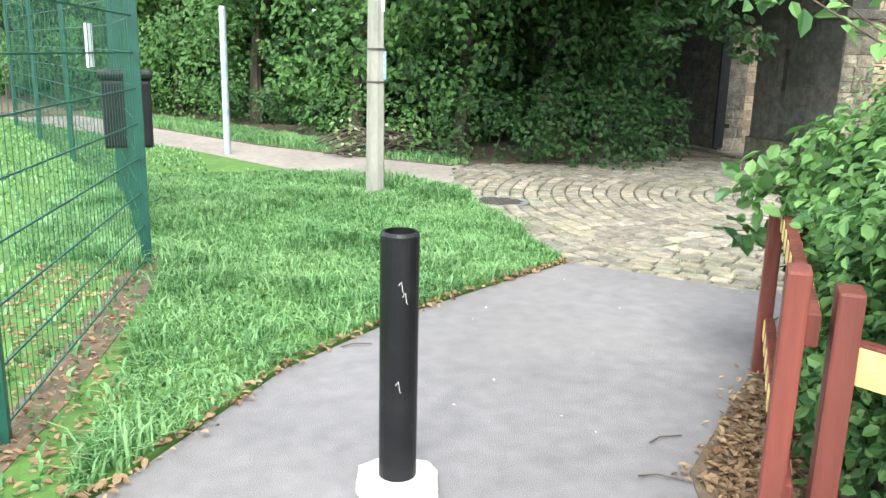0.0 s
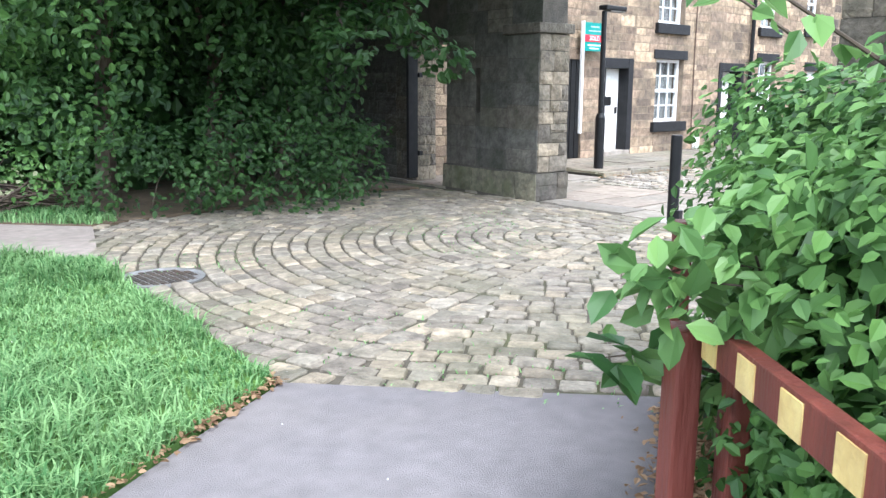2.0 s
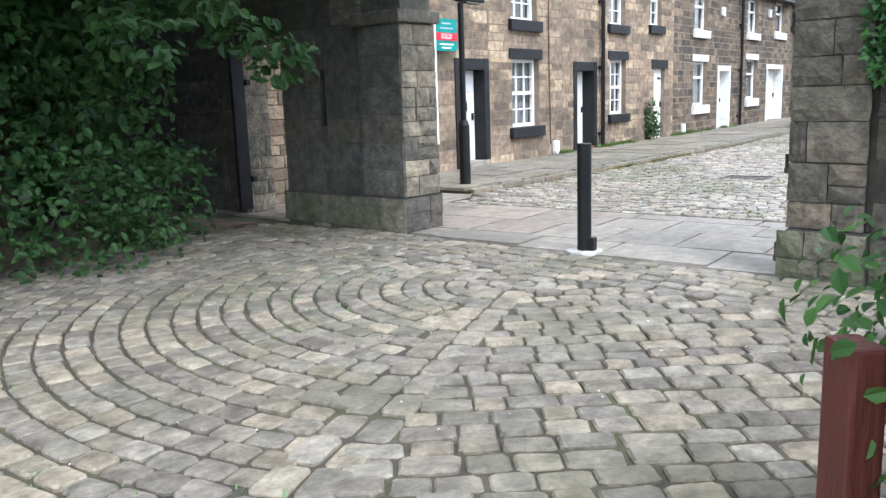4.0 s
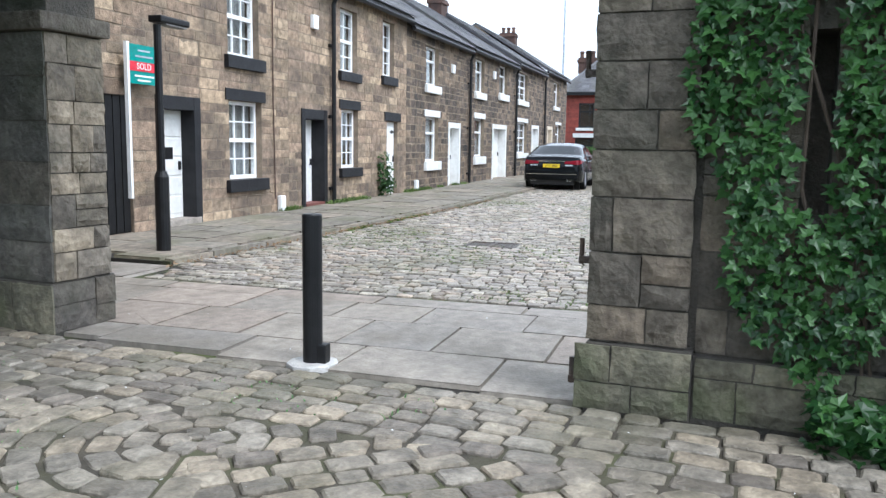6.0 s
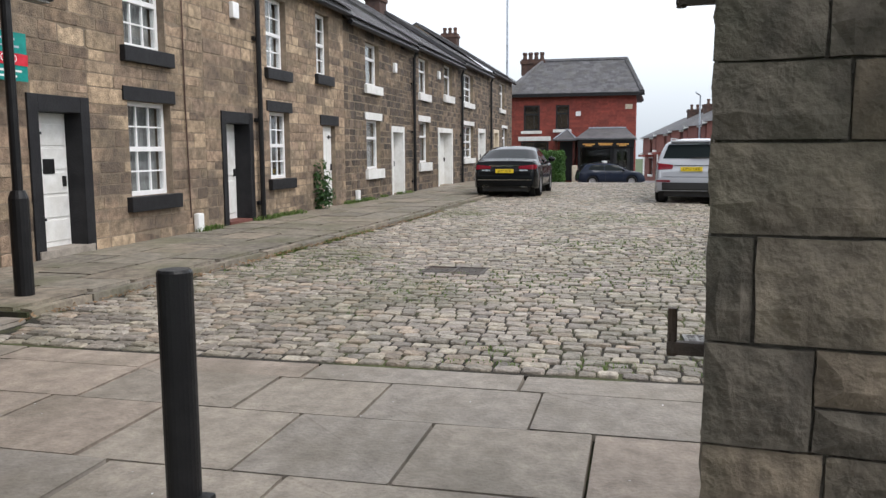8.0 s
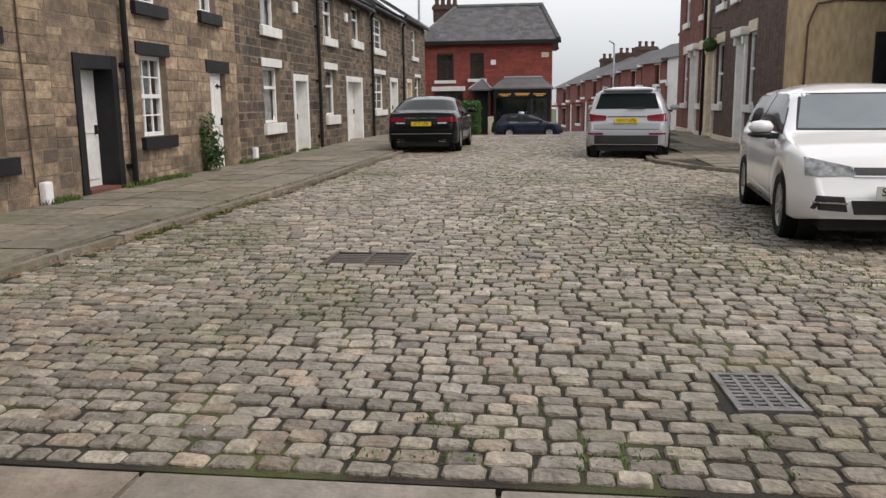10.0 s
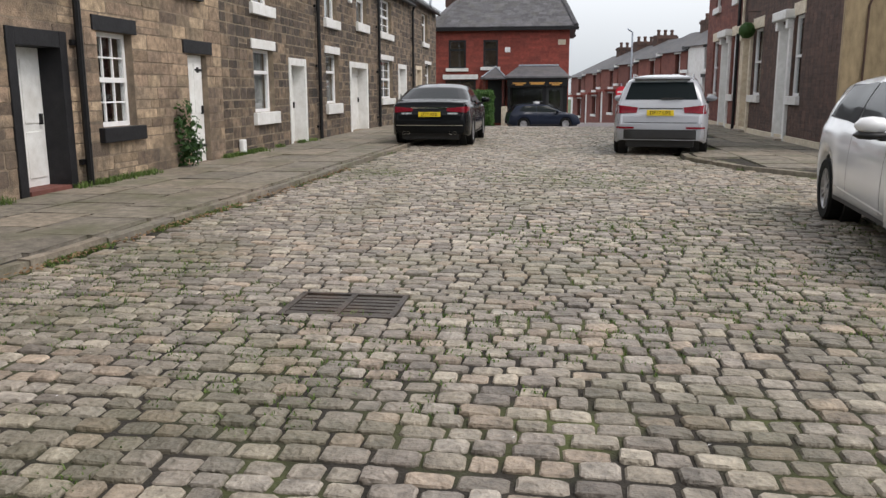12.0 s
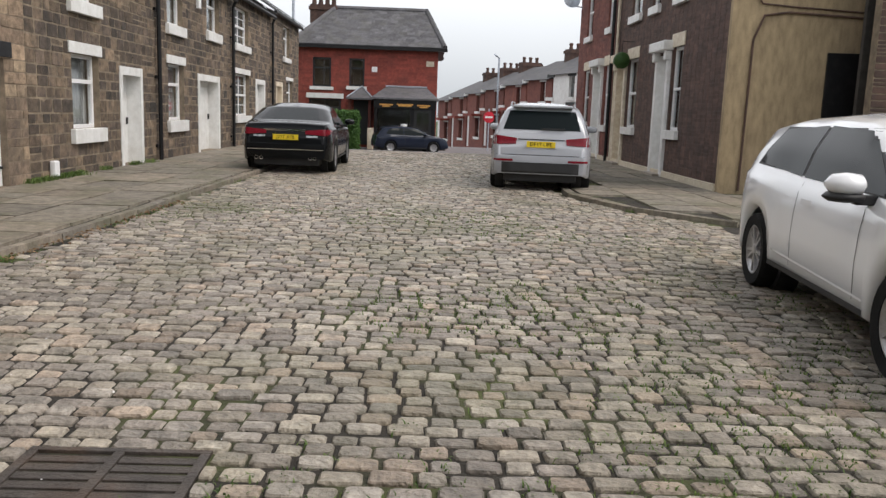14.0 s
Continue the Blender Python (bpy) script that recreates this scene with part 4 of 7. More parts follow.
# estate board on its white post
board = thing("sale_board", "teal and red estate board on a white post", "sign", pose(13.87, 12.25, 0))
part("post", boxm(-0.05, 0.0, -0.03, 0.03, 0.57, 2.72, 0.004), UPVC, board)
TEAL = paint("teal_board", ((0.0, 0.25, 0.22), (0.0, 0.22, 0.195)), 3, 0.4, 0, 50)
REDP = paint("red_board", ((0.6, 0.02, 0.04), (0.55, 0.02, 0.04)), 3, 0.4, 0, 50)
part("panel", boxm(0.002, 0.64, -0.012, 0.012, 2.16, 2.70), TEAL, board)
part("red_strip", boxm(0.004, 0.645, -0.018, 0.018, 2.335, 2.465), REDP, board)


def words(text, size, m, material, parent, name="lettering", depth=0.002):
    cu = bpy.data.curves.new(name, "FONT")
    cu.body, cu.size, cu.extrude, cu.align_x, cu.align_y, cu.resolution_u = text, size, depth, "CENTER", "CENTER", 3
    tmp = bpy.data.objects.new(name, cu)
    scene.collection.objects.link(tmp)
    dg = bpy.context.evaluated_depsgraph_get()
    me = bpy.data.meshes.new_from_object(tmp.evaluated_get(dg))
    bpy.data.objects.remove(tmp)
    me.materials.clear()
    me.materials.append(material)
    ob = new(name, me)
    ob.parent, ob.matrix_basis = parent, m
    return ob


words("SOLD", 0.125, pose(0.32, -0.02, 2.40, 90), UPVC, board)
for z, a, b in ((2.62, 0.2, 0.46), (2.54, 0.14, 0.52), (2.27, 0.12, 0.54), (2.21, 0.18, 0.46)):
    part("lettering", boxm(a, b, -0.016, -0.011, z - 0.012, z + 0.012), UPVC if z < 2.5 else GALV, board)

# mesh fence round the pitch
FENCE = [(-1.18, 0.6), (-0.64, 3.34), (-0.11, 6.09), (-0.36, 8.95), (-1.07, 11.98), (-1.77, 14.7), (-2.5, 17.5)]
fence = thing("mesh_fence", "green welded mesh sports fence on square posts", "fence")
for x, y in FENCE[1:]:
    part("post", boxm(x - 0.035, x + 0.035, y - 0.035, y + 0.035, -0.1, 3.0, 0.004), FENCEGREEN, fence)
for (xa, ya), (xb, yb) in zip(FENCE, FENCE[1:]):
    a, b = Vector((xa, ya, 0)), Vector((xb, yb, 0))
    bm = bmesh.new()
    for k in range(13):
        z = Vector((0, 0, 0.06 + k * 0.24))
        tube(bm, [a + z, b + z], 0.0065, 4)
    n = int((b - a).length / 0.07)
    for k in range(1, n):
        p = a + (b - a) * k / n
        tube(bm, [p + Vector((0, 0, 0.05)), p + Vector((0, 0, 2.95))], 0.0021, 3)
    part("mesh_panel", bm, FENCEGREEN, fence)
notice = part("notice", boxm(-0.012, 0.0, -0.06, 0.06, 1.42, 1.66), UPVC, fence)
notice.matrix_basis = pose(-0.32, 5.1, 0, 0, 0, -11)
bin_ = thing("litter_bin", "dark green litter bin on a post behind the fence", "bin", pose(-0.22, 7.7, 0))
part("body", boxm(-0.2, 0.2, -0.17, 0.17, 0.68, 1.26, 0.03), BLACK, bin_)
part("lid", boxm(-0.22, 0.22, -0.19, 0.19, 1.26, 1.34, 0.03), BLACK, bin_)
part("stand", lathe(bmesh.new(), ((0.04, -0.05), (0.04, 0.7)), 10), FENCEGREEN, bin_)

# red and yellow barrier rails at the end of the path
def striped_rail(parent, a, b, z, h=0.10, t=0.045, n=8):
    a, b = Vector((*a, z)), Vector((*b, z))
    way = (b - a)
    ang = math.degrees(math.atan2(way.y, way.x))
    L = way.length
    r = part("rail", boxm(0, L, -t / 2, t / 2, -h, 0, 0.006), REDWOOD, parent)
    r.matrix_basis = pose(a.x, a.y, a.z, 0, 0, ang)
    for i in range(n):
        if i % 2 == 0:
            part("stripe", boxm(L * (i + 0.1) / n, L * (i + 0.95) / n, -t / 2 - 0.004, t / 2 + 0.004, -h + 0.004, -0.012), YELLOW, r, "faded yellow stripe")


rails = thing("barrier_rail", "red timber barrier with faded yellow stripes beside the path", "barrier")
RAILP = [(2.84, 3.15), (1.64, 1.71), (1.79, 1.67)]
for (x, y), h, w in zip(RAILP, (0.82, 1.0, 0.94), (0.06, 0.055, 0.06)):
    p = part("post", boxm(-w, w, -w * 0.6, w * 0.6, -0.1, h, 0.01), REDWOOD, rails)
    p.matrix_basis = pose(x, y, 0, 0, 0, 50)
p = part("post", boxm(-0.05, 0.05, -0.03, 0.03, -0.1, 0.86, 0.01), REDWOOD, rails)
p.matrix_basis = pose(2.90, 3.02, 0, 0, 0, 50)
striped_rail(rails, (2.82, 3.06), (1.71, 1.71), 0.86, n=16)
striped_rail(rails, (2.80, 3.07), (1.71, 1.73), 0.32, n=16)
striped_rail(rails, (1.80, 1.64), (2.2, 0.5), 0.80, 0.125, n=9)
p = part("post", boxm(-0.05, 0.05, -0.03, 0.03, -0.1, 0.86, 0.01), REDWOOD, rails)
p.matrix_basis = pose(2.13, 0.48, 0, 0, 0, 80)
p = part("post", boxm(-0.06, 0.06, -0.04, 0.04, -0.1, 0.85, 0.01), REDWOOD, rails)
p.matrix_basis = pose(4.24, 4.02, 0, 0, 0, 40)

# ironwork in the ground
grate = thing("road_grate", "rusty cast iron road grate among the setts", "grate", pose(15.28, 7.4, 0))
for a, b, c, d in ((-0.28, -0.245, -0.36, 0.36), (0.245, 0.28, -0.36, 0.36), (-0.245, 0.245, -0.36, -0.32), (-0.245, 0.245, 0.32, 0.36), (-0.245, 0.245, -0.02, 0.02)):
    part("frame", boxm(a, b, c, d, -0.06, 0.004, 0.004), IRON, grate)
for k in range(6):
    for y0, y1 in ((-0.32, -0.02), (0.02, 0.32)):
        part("bar", boxm(-0.22 + k * 0.076, -0.165 + k * 0.076, y0, y1, -0.05, -0.004, 0.003), IRON, grate)
part("pit", boxm(-0.3, 0.3, -0.38, 0.38, -0.09, -0.045), JOINT, grate)
gully = thing("drain_cover", "grey square drain grating in the street", "drain cover", pose(12.22, 4.88, 0, 0, 0, 3))
part("pit", boxm(-0.27, 0.27, -0.18, 0.18, -0.09, -0.04), JOINT, gully)
for a, b, c, d in ((-0.25, -0.22, -0.16, 0.16), (0.22, 0.25, -0.16, 0.16), (-0.22, 0.22, -0.16, -0.13), (-0.22, 0.22, 0.13, 0.16)):
    part("frame", boxm(a, b, c, d, -0.06, 0.002, 0.003), GULLY, gully)
for k in range(9):
    part("bar", boxm(-0.21 + k * 0.048, -0.185 + k * 0.048, -0.13, 0.13, -0.05, -0.003, 0.003), GULLY, gully)
for k in range(3):
    part("bar", boxm(-0.22, 0.22, -0.075 + k * 0.065, -0.055 + k * 0.065, -0.045, -0.001), GULLY, gully)
cover = thing("manhole_cover", "round cast iron manhole cover in the forecourt", "manhole cover", pose(3.47, 8.05, 0))
part("ring", lathe(bmesh.new(), ((0.33, -0.08), (0.33, 0.0), (0.29, 0.002), (0.285, -0.012), (0.02, -0.012)), 32), GULLY, cover)
for i in range(-4, 5):
    for k in range(-4, 5):
        if math.hypot(i, k) < 4.3:
            part("stud", boxm(i * 0.06 - 0.02, i * 0.06 + 0.02, k * 0.06 - 0.02, k * 0.06 + 0.02, -0.013, -0.003), IRON, cover)

# wall fixtures of the terrace
for x, z in ((19.82, 3.82), (29.6, 3.75), (35.0, 4.0)):
    a = thing("alarm_box", "white alarm box on the stone wall", "alarm box", pose(x, FACE, z), "alarm boxes")
    part("case", boxm(-0.11, 0.11, -0.09, 0.0, -0.14, 0.14, 0.02), UPVC, a)
for x in (18.32, 26.1):
    a = thing("meter_cover", "small white pipe cover at the wall's foot", "cover", pose(x, FACE, 0), "pipe covers")
    part("case", boxm(-0.09, 0.09, -0.12, -0.02, 0.05, 0.36, 0.03), UPVC, a)
wire = thing("wall_cable", "thin dark cable down the stone wall", "cable", kind="structure")
part("cable", tube(bmesh.new(), [(18.15, FACE - 0.035, 0.3), (18.1, FACE - 0.035, 2.2), (18.12, FACE - 0.035, 4.6)], 0.012, 6), BROWNBRICK, wire)
hb = thing("hanging_basket", "round green hanging plant ball on a bracket", "hanging plant", pose(35.2, 0.95, 2.95))
bm = bmesh.new()
bmesh.ops.create_icosphere(bm, subdivisions=3, radius=0.22)
for v in bm.verts:
    v.co *= 1 + 0.12 * noise.noise(v.co * 14)
part("ball", bm, LEAF_DARK, hb)
part("bracket", tube(bmesh.new(), [(0, -0.5, 0.5), (0, 0, 0.5), (0, 0, 0.2)], 0.012, 6), BLACK, hb)

# ---- parked cars ----
from mathutils.bvhtree import BVHTree

CARWHITE = paint("white_car_paint", ((0.88, 0.89, 0.91), (0.86, 0.87, 0.89)), 1, 0.2, 0, 40, coat=0.8, grit=0)
CARBLACK = paint("black_car_paint", ((0.006, 0.007, 0.008), (0.008, 0.009, 0.010)), 1, 0.14, 0, 40, spec=0.14, coat=0.06, grit=0)
CARSILVER = paint("silver_car_paint", ((0.40, 0.415, 0.45), (0.38, 0.395, 0.43)), 1, 0.25, 0, 40, coat=0.6, grit=0)
CARBLUE = paint("dark_blue_car_paint", ((0.015, 0.02, 0.035), (0.018, 0.024, 0.04)), 1, 0.18, 0, 40, spec=0.2, coat=0.08, grit=0)
CARGLASS = paint("car_glass", ((0.008, 0.012, 0.013), (0.011, 0.015, 0.016)), 1, 0.08, 0, 40, spec=0.12, grit=0)
# pale blue-grey base, the sky's reflection in the windscreen put into its colour
SCREEN = paint("sky_sheen_windscreen", ((0.16, 0.19, 0.21), (0.20, 0.23, 0.25)), 2, 0.1, 0, 40, spec=0.6, grit=0)
TYRE = paint("tyre_rubber", ((0.010, 0.010, 0.010), (0.014, 0.014, 0.014)), 6, 0.85, 0.2, 60, spec=0.2)
ALLOY = paint("alloy_wheel", ((0.50, 0.50, 0.51), (0.42, 0.42, 0.43)), 8, 0.35, 0, 60, metal=0.7)
PLASTIC = paint("black_plastic", ((0.016, 0.016, 0.017), (0.022, 0.022, 0.023)), 6, 0.55, 0.1, 80, grit=0)
LAMPRED = paint("red_lens", ((0.22, 0.006, 0.018), (0.15, 0.005, 0.012)), 8, 0.25, 0, 60, spec=0.3, coat=0.15, grit=0)
LAMPCLEAR = paint("clear_lens", ((0.42, 0.44, 0.46), (0.12, 0.13, 0.14)), 14, 0.1, 0, 60, coat=0.8)
CHROME = paint("chrome", ((0.75, 0.75, 0.76), (0.7, 0.7, 0.71)), 3, 0.12, 0, 60, metal=1.0, grit=0)
PLATEYELLOW = paint("yellow_plate", ((0.75, 0.55, 0.02), (0.72, 0.53, 0.02)), 4, 0.4, 0, 60, grit=0)
PLATEWHITE = paint("white_plate", ((0.75, 0.75, 0.74), (0.72, 0.72, 0.71)), 4, 0.4, 0, 60, grit=0)


def body_mesh(W, top, belt, wb, R, sill=0.24):
    xs0, xs1 = top[0][0], top[-1][0]
    n = 110
    xs = [xs0 + (xs1 - xs0) * (0.5 - 0.5 * math.cos(math.pi * i / n)) for i in range(n + 1)]
    tx, tz = [p[0] for p in top], [p[1] for p in top]
    bm, rings = bmesh.new(), []
    for x in xs:
        t = float(np.interp(x, tx, tz))
        t = (t + float(np.interp(x - 0.04, tx, tz)) + float(np.interp(x + 0.04, tx, tz))) / 3
        b = float(np.interp(x, [p[0] for p in belt], [p[1] for p in belt]))
        sh = min(b, t)
        g = t - sh
        w = W
        if x > xs1 - 0.75:
            w *= 1 - 0.2 * ((x - xs1 + 0.75) / 0.75) ** 2.6
        if x < xs0 + 0.6:
            w *= 1 - 0.13 * ((xs0 + 0.6 - x) / 0.6) ** 2.6
        zb = sill + 0.06 * max(0, (x - xs1 + 0.4) / 0.4) + 0.08 * max(0, (xs0 + 0.4 - x) / 0.4)
        flare = 0.0
        for c in (-wb / 2, wb / 2):
            if abs(x - c) < R:
                zb = max(zb, 0.31 + math.sqrt(R * R - (x - c) ** 2))
            flare = max(flare, 1 - abs(x - c) / (R + 0.16))
        w += 0.018 * max(0, flare)
        zb = min(zb, sh - 0.12)
        wg = w * 0.955 - 0.02
        pts = [(w * 0.93, zb - 0.0), (w * 0.985, zb + 0.03), (w, zb + 0.45 * (sh - zb)), (w * 0.99, zb + 0.72 * (sh - zb)), (w * 0.965, sh - 0.03), (wg, sh)]
        pts += [(wg - 0.17 * g, sh + 0.5 * g), (wg - 0.40 * g, sh + 0.9 * g), (wg - 0.42 * g - min(0.12, 0.3 * g + 0.03), sh + g * 0.985), ((wg - 0.4 * g) * 0.5, sh + g + 0.018), (0, sh + g + 0.024)]
        ring = [bm.verts.new((x, y, z)) for y, z in pts] + [bm.verts.new((x, -y, z)) for y, z in reversed(pts[:-1])]
        rings.append(ring)
    for a, b in zip(rings, rings[1:]):
        for k in range(len(a) - 1):
            bm.faces.new((a[k], b[k], b[k + 1], a[k + 1]))
    bm.faces.new(rings[0])
    bm.faces.new(list(reversed(rings[-1])))
    bmesh.ops.recalc_face_normals(bm, faces=bm.faces)
    return bm


def cling(name, tree, corners, axis, sign, material, parent, off=0.006, n=(10, 6), label=""):
    """A panel that follows the bodywork: corners in the two other axes, laid on from outside along the axis."""
    bm = bmesh.new()
    grid = []
    for i in range(n[0] + 1):
        row = []
        for k in range(n[1] + 1):
            u, v = i / n[0], k / n[1]
            p = [(1 - u) * (1 - v) * corners[0][j] + u * (1 - v) * corners[1][j] + u * v * corners[2][j] + (1 - u) * v * corners[3][j] for j in (0, 1)]
            if axis == "x":
                o, d = Vector((5 * sign, p[0], p[1])), Vector((-sign, 0, 0))
            else:
                o, d = Vector((p[0], 5 * sign, p[1])), Vector((0, -sign, 0))
            hit, normal, _, _ = tree.ray_cast(o, d)
            row.append(bm.verts.new(hit - d * off) if hit else None)
        grid.append(row)
    for i in range(n[0]):
        for k in range(n[1]):
            q = (grid[i][k], grid[i + 1][k], grid[i + 1][k + 1], grid[i][k + 1])
            if all(q):
                bm.faces.new(q)
    bmesh.ops.recalc_face_normals(bm, faces=bm.faces)
    ob = part(name, bm, material, parent, label, True)
    return ob


def wheel(parent, x, y, side, R, spokes=10):
    rot = Matrix.Translation((x, y, R)) @ Matrix.Rotation(radians(-90 * side), 4, "X")
    w = R * 0.32
    t = part("wheel", lathe(bmesh.new(), ((R * 0.66, -w), (R * 0.93, -w), (R, -w * 0.7), (R, w * 0.7), (R * 0.94, w), (R * 0.67, w * 0.92), (R * 0.65, w * 0.4)), 32), TYRE, parent, "black tyre on an alloy wheel")
    t.matrix_basis = rot
    bm = bmesh.new()
    lathe(bm, ((R * 0.66, w * 0.5), (R * 0.67, w * 0.86), (R * 0.63, w * 0.88), (R * 0.61, w * 0.55)), 32)
    part("rim", bm, ALLOY, t, smooth=True)
    part("brake_disc", lathe(bmesh.new(), ((R * 0.6, w * 0.2), (R * 0.6, w * 0.3)), 20), IRON, t)
    for k in range(spokes):
        a = 2 * math.pi * k / spokes + (0.12 if k % 2 else -0.12)
        part("spoke", box(bmesh.new(), R * 0.1, R * 0.63, -R * 0.035, R * 0.035, w * 0.55, w * 0.8, 0, Matrix.Rotation(a, 4, "Z")), ALLOY, t)
    part("hub", lathe(bmesh.new(), ((R * 0.15, w * 0.5), (R * 0.15, w * 0.84), (R * 0.1, w * 0.88)), 14), ALLOY, t)


def plate(parent, x, z, text, material, sign, y=0):
    p = part("number_plate", boxm(-0.008, 0.008, -0.26, 0.26, -0.055, 0.055, 0.003), material, parent)
    p.matrix_basis = pose(x, y, z)
    words(text, 0.098, pose(0.009 * sign, 0, 0, 90, 0, 90 * sign), BLACK, p)


def car(name, label, m, W, top, belt, wb, R, paint_mat, glass, screen, rear, mirror_x, group="parked cars"):
    c = thing(name, label, "car", m, group)
    b = part("body", body_mesh(W, top, belt, wb, R + 0.055), paint_mat, c, smooth=True)
    bm = bmesh.new()
    bm.from_mesh(b.data)
    tree = BVHTree.FromBMesh(bm)
    bm.free()
    xs0, xs1 = top[0][0], top[-1][0]
    part("underbody", boxm(xs0 + 0.15, xs1 - 0.15, -W * 0.72, W * 0.72, 0.17, 0.6, 0.03), PLASTIC, c)
    for x in (-wb / 2, wb / 2):
        for s in (1, -1):
            wheel(c, x, s * (W - 0.105), s, R)
            part("wheel_arch", lathe(bmesh.new(), ((R + 0.05, -0.12), (R + 0.05, 0.05)), 24, Matrix.Translation((x, s * (W - 0.2), R)) @ Matrix.Rotation(radians(90), 4, "X")), PLASTIC, c)
    for s in (1, -1):
        for q in glass:
            cling("side_window", tree, q, "y", s, CARGLASS, c)
        mir = part("mirror", lathe(bmesh.new(), ((0.02, -0.12), (0.075, -0.08), (0.085, 0.0), (0.07, 0.08), (0.02, 0.12)), 14, Matrix.Translation((mirror_x, s * (W + 0.1), belt[0][1] + 0.06)) @ Matrix.Rotation(radians(90), 4, "X") @ Matrix.Diagonal((1.2, 0.85, 1, 1))), paint_mat, c, smooth=True)
        part("mirror_base", boxm(mirror_x - 0.03, mirror_x + 0.05, min(s * (W - 0.1), s * (W + 0.05)), max(s * (W - 0.1), s * (W + 0.05)), belt[0][1] - 0.06, belt[0][1] + 0.0, 0.01), PLASTIC, mir)
        cling("door_handle", tree, ((-0.25, belt[0][1] - 0.16), (-0.05, belt[0][1] - 0.16), (-0.05, belt[0][1] - 0.12), (-0.25, belt[0][1] - 0.12)), "y", s, paint_mat, c, 0.03, (4, 2))
        cling("sill_trim", tree, ((-wb / 2 + R + 0.1, 0.27), (wb / 2 - R - 0.1, 0.27), (wb / 2 - R - 0.1, 0.31), (-wb / 2 + R + 0.1, 0.31)), "y", s, PLASTIC, c, 0.005, (6, 1))
        for dx in (-0.42, 0.72):
            cling("door_seam", tree, ((dx, 0.34), (dx + 0.008, 0.34), (dx + 0.008, belt[0][1] - 0.01), (dx, belt[0][1] - 0.01)), "y", s, PLASTIC, c, 0.002, (1, 8))
    cling("windscreen", tree, screen, "x", 1, SCREEN, c, 0.008, (12, 8))
    cling("rear_window", tree, rear, "x", -1, CARGLASS, c, 0.008, (12, 8))
    return c, tree


# white hatchback facing the gateway
GOLF_TOP = ((-2.08, 0.5), (-2.06, 0.8), (-1.99, 0.97), (-1.76, 1.25), (-1.62, 1.375), (-1.2, 1.44), (-0.5, 1.47), (0.0, 1.45), (0.3, 1.39), (0.98, 1.05), (1.15, 0.99), (1.7, 0.90), (1.98, 0.79), (2.11, 0.62), (2.16, 0.42))
golf, tr = car("hatchback", "white three-door hatchback with alloy wheels parked facing the gateway", pose(17.9, 2.63, 0, 0, 0, 174.5), 0.9, GOLF_TOP, ((-2.1, 0.98), (1.2, 0.92)), 2.62, 0.315, CARWHITE,
    (((-1.52, 1.06), (-0.50, 1.0), (-0.50, 1.385), (-1.28, 1.345)), ((-0.45, 1.0), (0.93, 0.985), (0.27, 1.36), (-0.45, 1.385))),
    ((-0.70, 1.04), (0.70, 1.04), (0.56, 1.365), (-0.56, 1.365)), ((-0.62, 1.02), (0.62, 1.02), (0.54, 1.34), (-0.54, 1.34)), 0.72)
for s in (1, -1):
    cling("headlight", tr, ((s * 0.40, 0.67), (s * 0.80, 0.66), (s * 0.80, 0.82), (s * 0.43, 0.74)), "x", 1, LAMPCLEAR, golf, 0.01)
    cling("fog_grille", tr, ((s * 0.47, 0.36), (s * 0.76, 0.38), (s * 0.72, 0.5), (s * 0.5, 0.49)), "x", 1, PLASTIC, golf, 0.006)
    cling("fog_trim", tr, ((s * 0.47, 0.425), (s * 0.75, 0.435), (s * 0.75, 0.45), (s * 0.47, 0.44)), "x", 1, CHROME, golf, 0.014)
    cling("tail_light", tr, ((s * 0.45, 0.78), (s * 0.78, 0.78), (s * 0.78, 0.92), (s * 0.45, 0.9)), "x", -1, LAMPRED, golf, 0.01)
cling("grille", tr, ((-0.42, 0.665), (0.42, 0.665), (0.42, 0.735), (-0.42, 0.735)), "x", 1, PLASTIC, golf, 0.008)
cling("grille_trim", tr, ((-0.42, 0.658), (0.42, 0.658), (0.42, 0.67), (-0.42, 0.67)), "x", 1, CHROME, golf, 0.014)
cling("air_intake", tr, ((-0.42, 0.34), (0.42, 0.34), (0.45, 0.46), (-0.45, 0.46)), "x", 1, PLASTIC, golf, 0.006)
part("badge", lathe(bmesh.new(), ((0.058, 0.0), (0.058, 0.012), (0.045, 0.016)), 20, Matrix.Translation((2.125, 0, 0.70)) @ Matrix.Rotation(radians(78), 4, "Y")), CHROME, golf, "round chrome badge")
for s in (1, -1):
    cling("window_trim", tr, ((-1.58, 1.04), (0.98, 0.97), (0.29, 1.378), (-1.30, 1.365)), "y", s, PLASTIC, golf, 0.003, (24, 8))
    cling("sill_crease", tr, ((-0.95, 0.40), (0.9, 0.36), (0.9, 0.375), (-0.95, 0.415)), "y", s, CARWHITE, golf, 0.012, (12, 1))
    part("mirror_shell", lathe(bmesh.new(), ((0.02, -0.125), (0.078, -0.085), (0.09, 0.0), (0.074, 0.085), (0.02, 0.125)), 14, Matrix.Translation((0.715, s * 1.0, 0.965)) @ Matrix.Rotation(radians(90), 4, "X") @ Matrix.Diagonal((1.15, 0.42, 1, 1))), PLASTIC, golf, smooth=True)
cling("screen_trim", tr, ((-0.725, 1.02), (0.725, 1.02), (0.585, 1.38), (-0.585, 1.38)), "x", 1, PLASTIC, golf, 0.004, (16, 8))
plate(golf, 2.185, 0.535, "SH14 AVM", PLATEWHITE, 1)

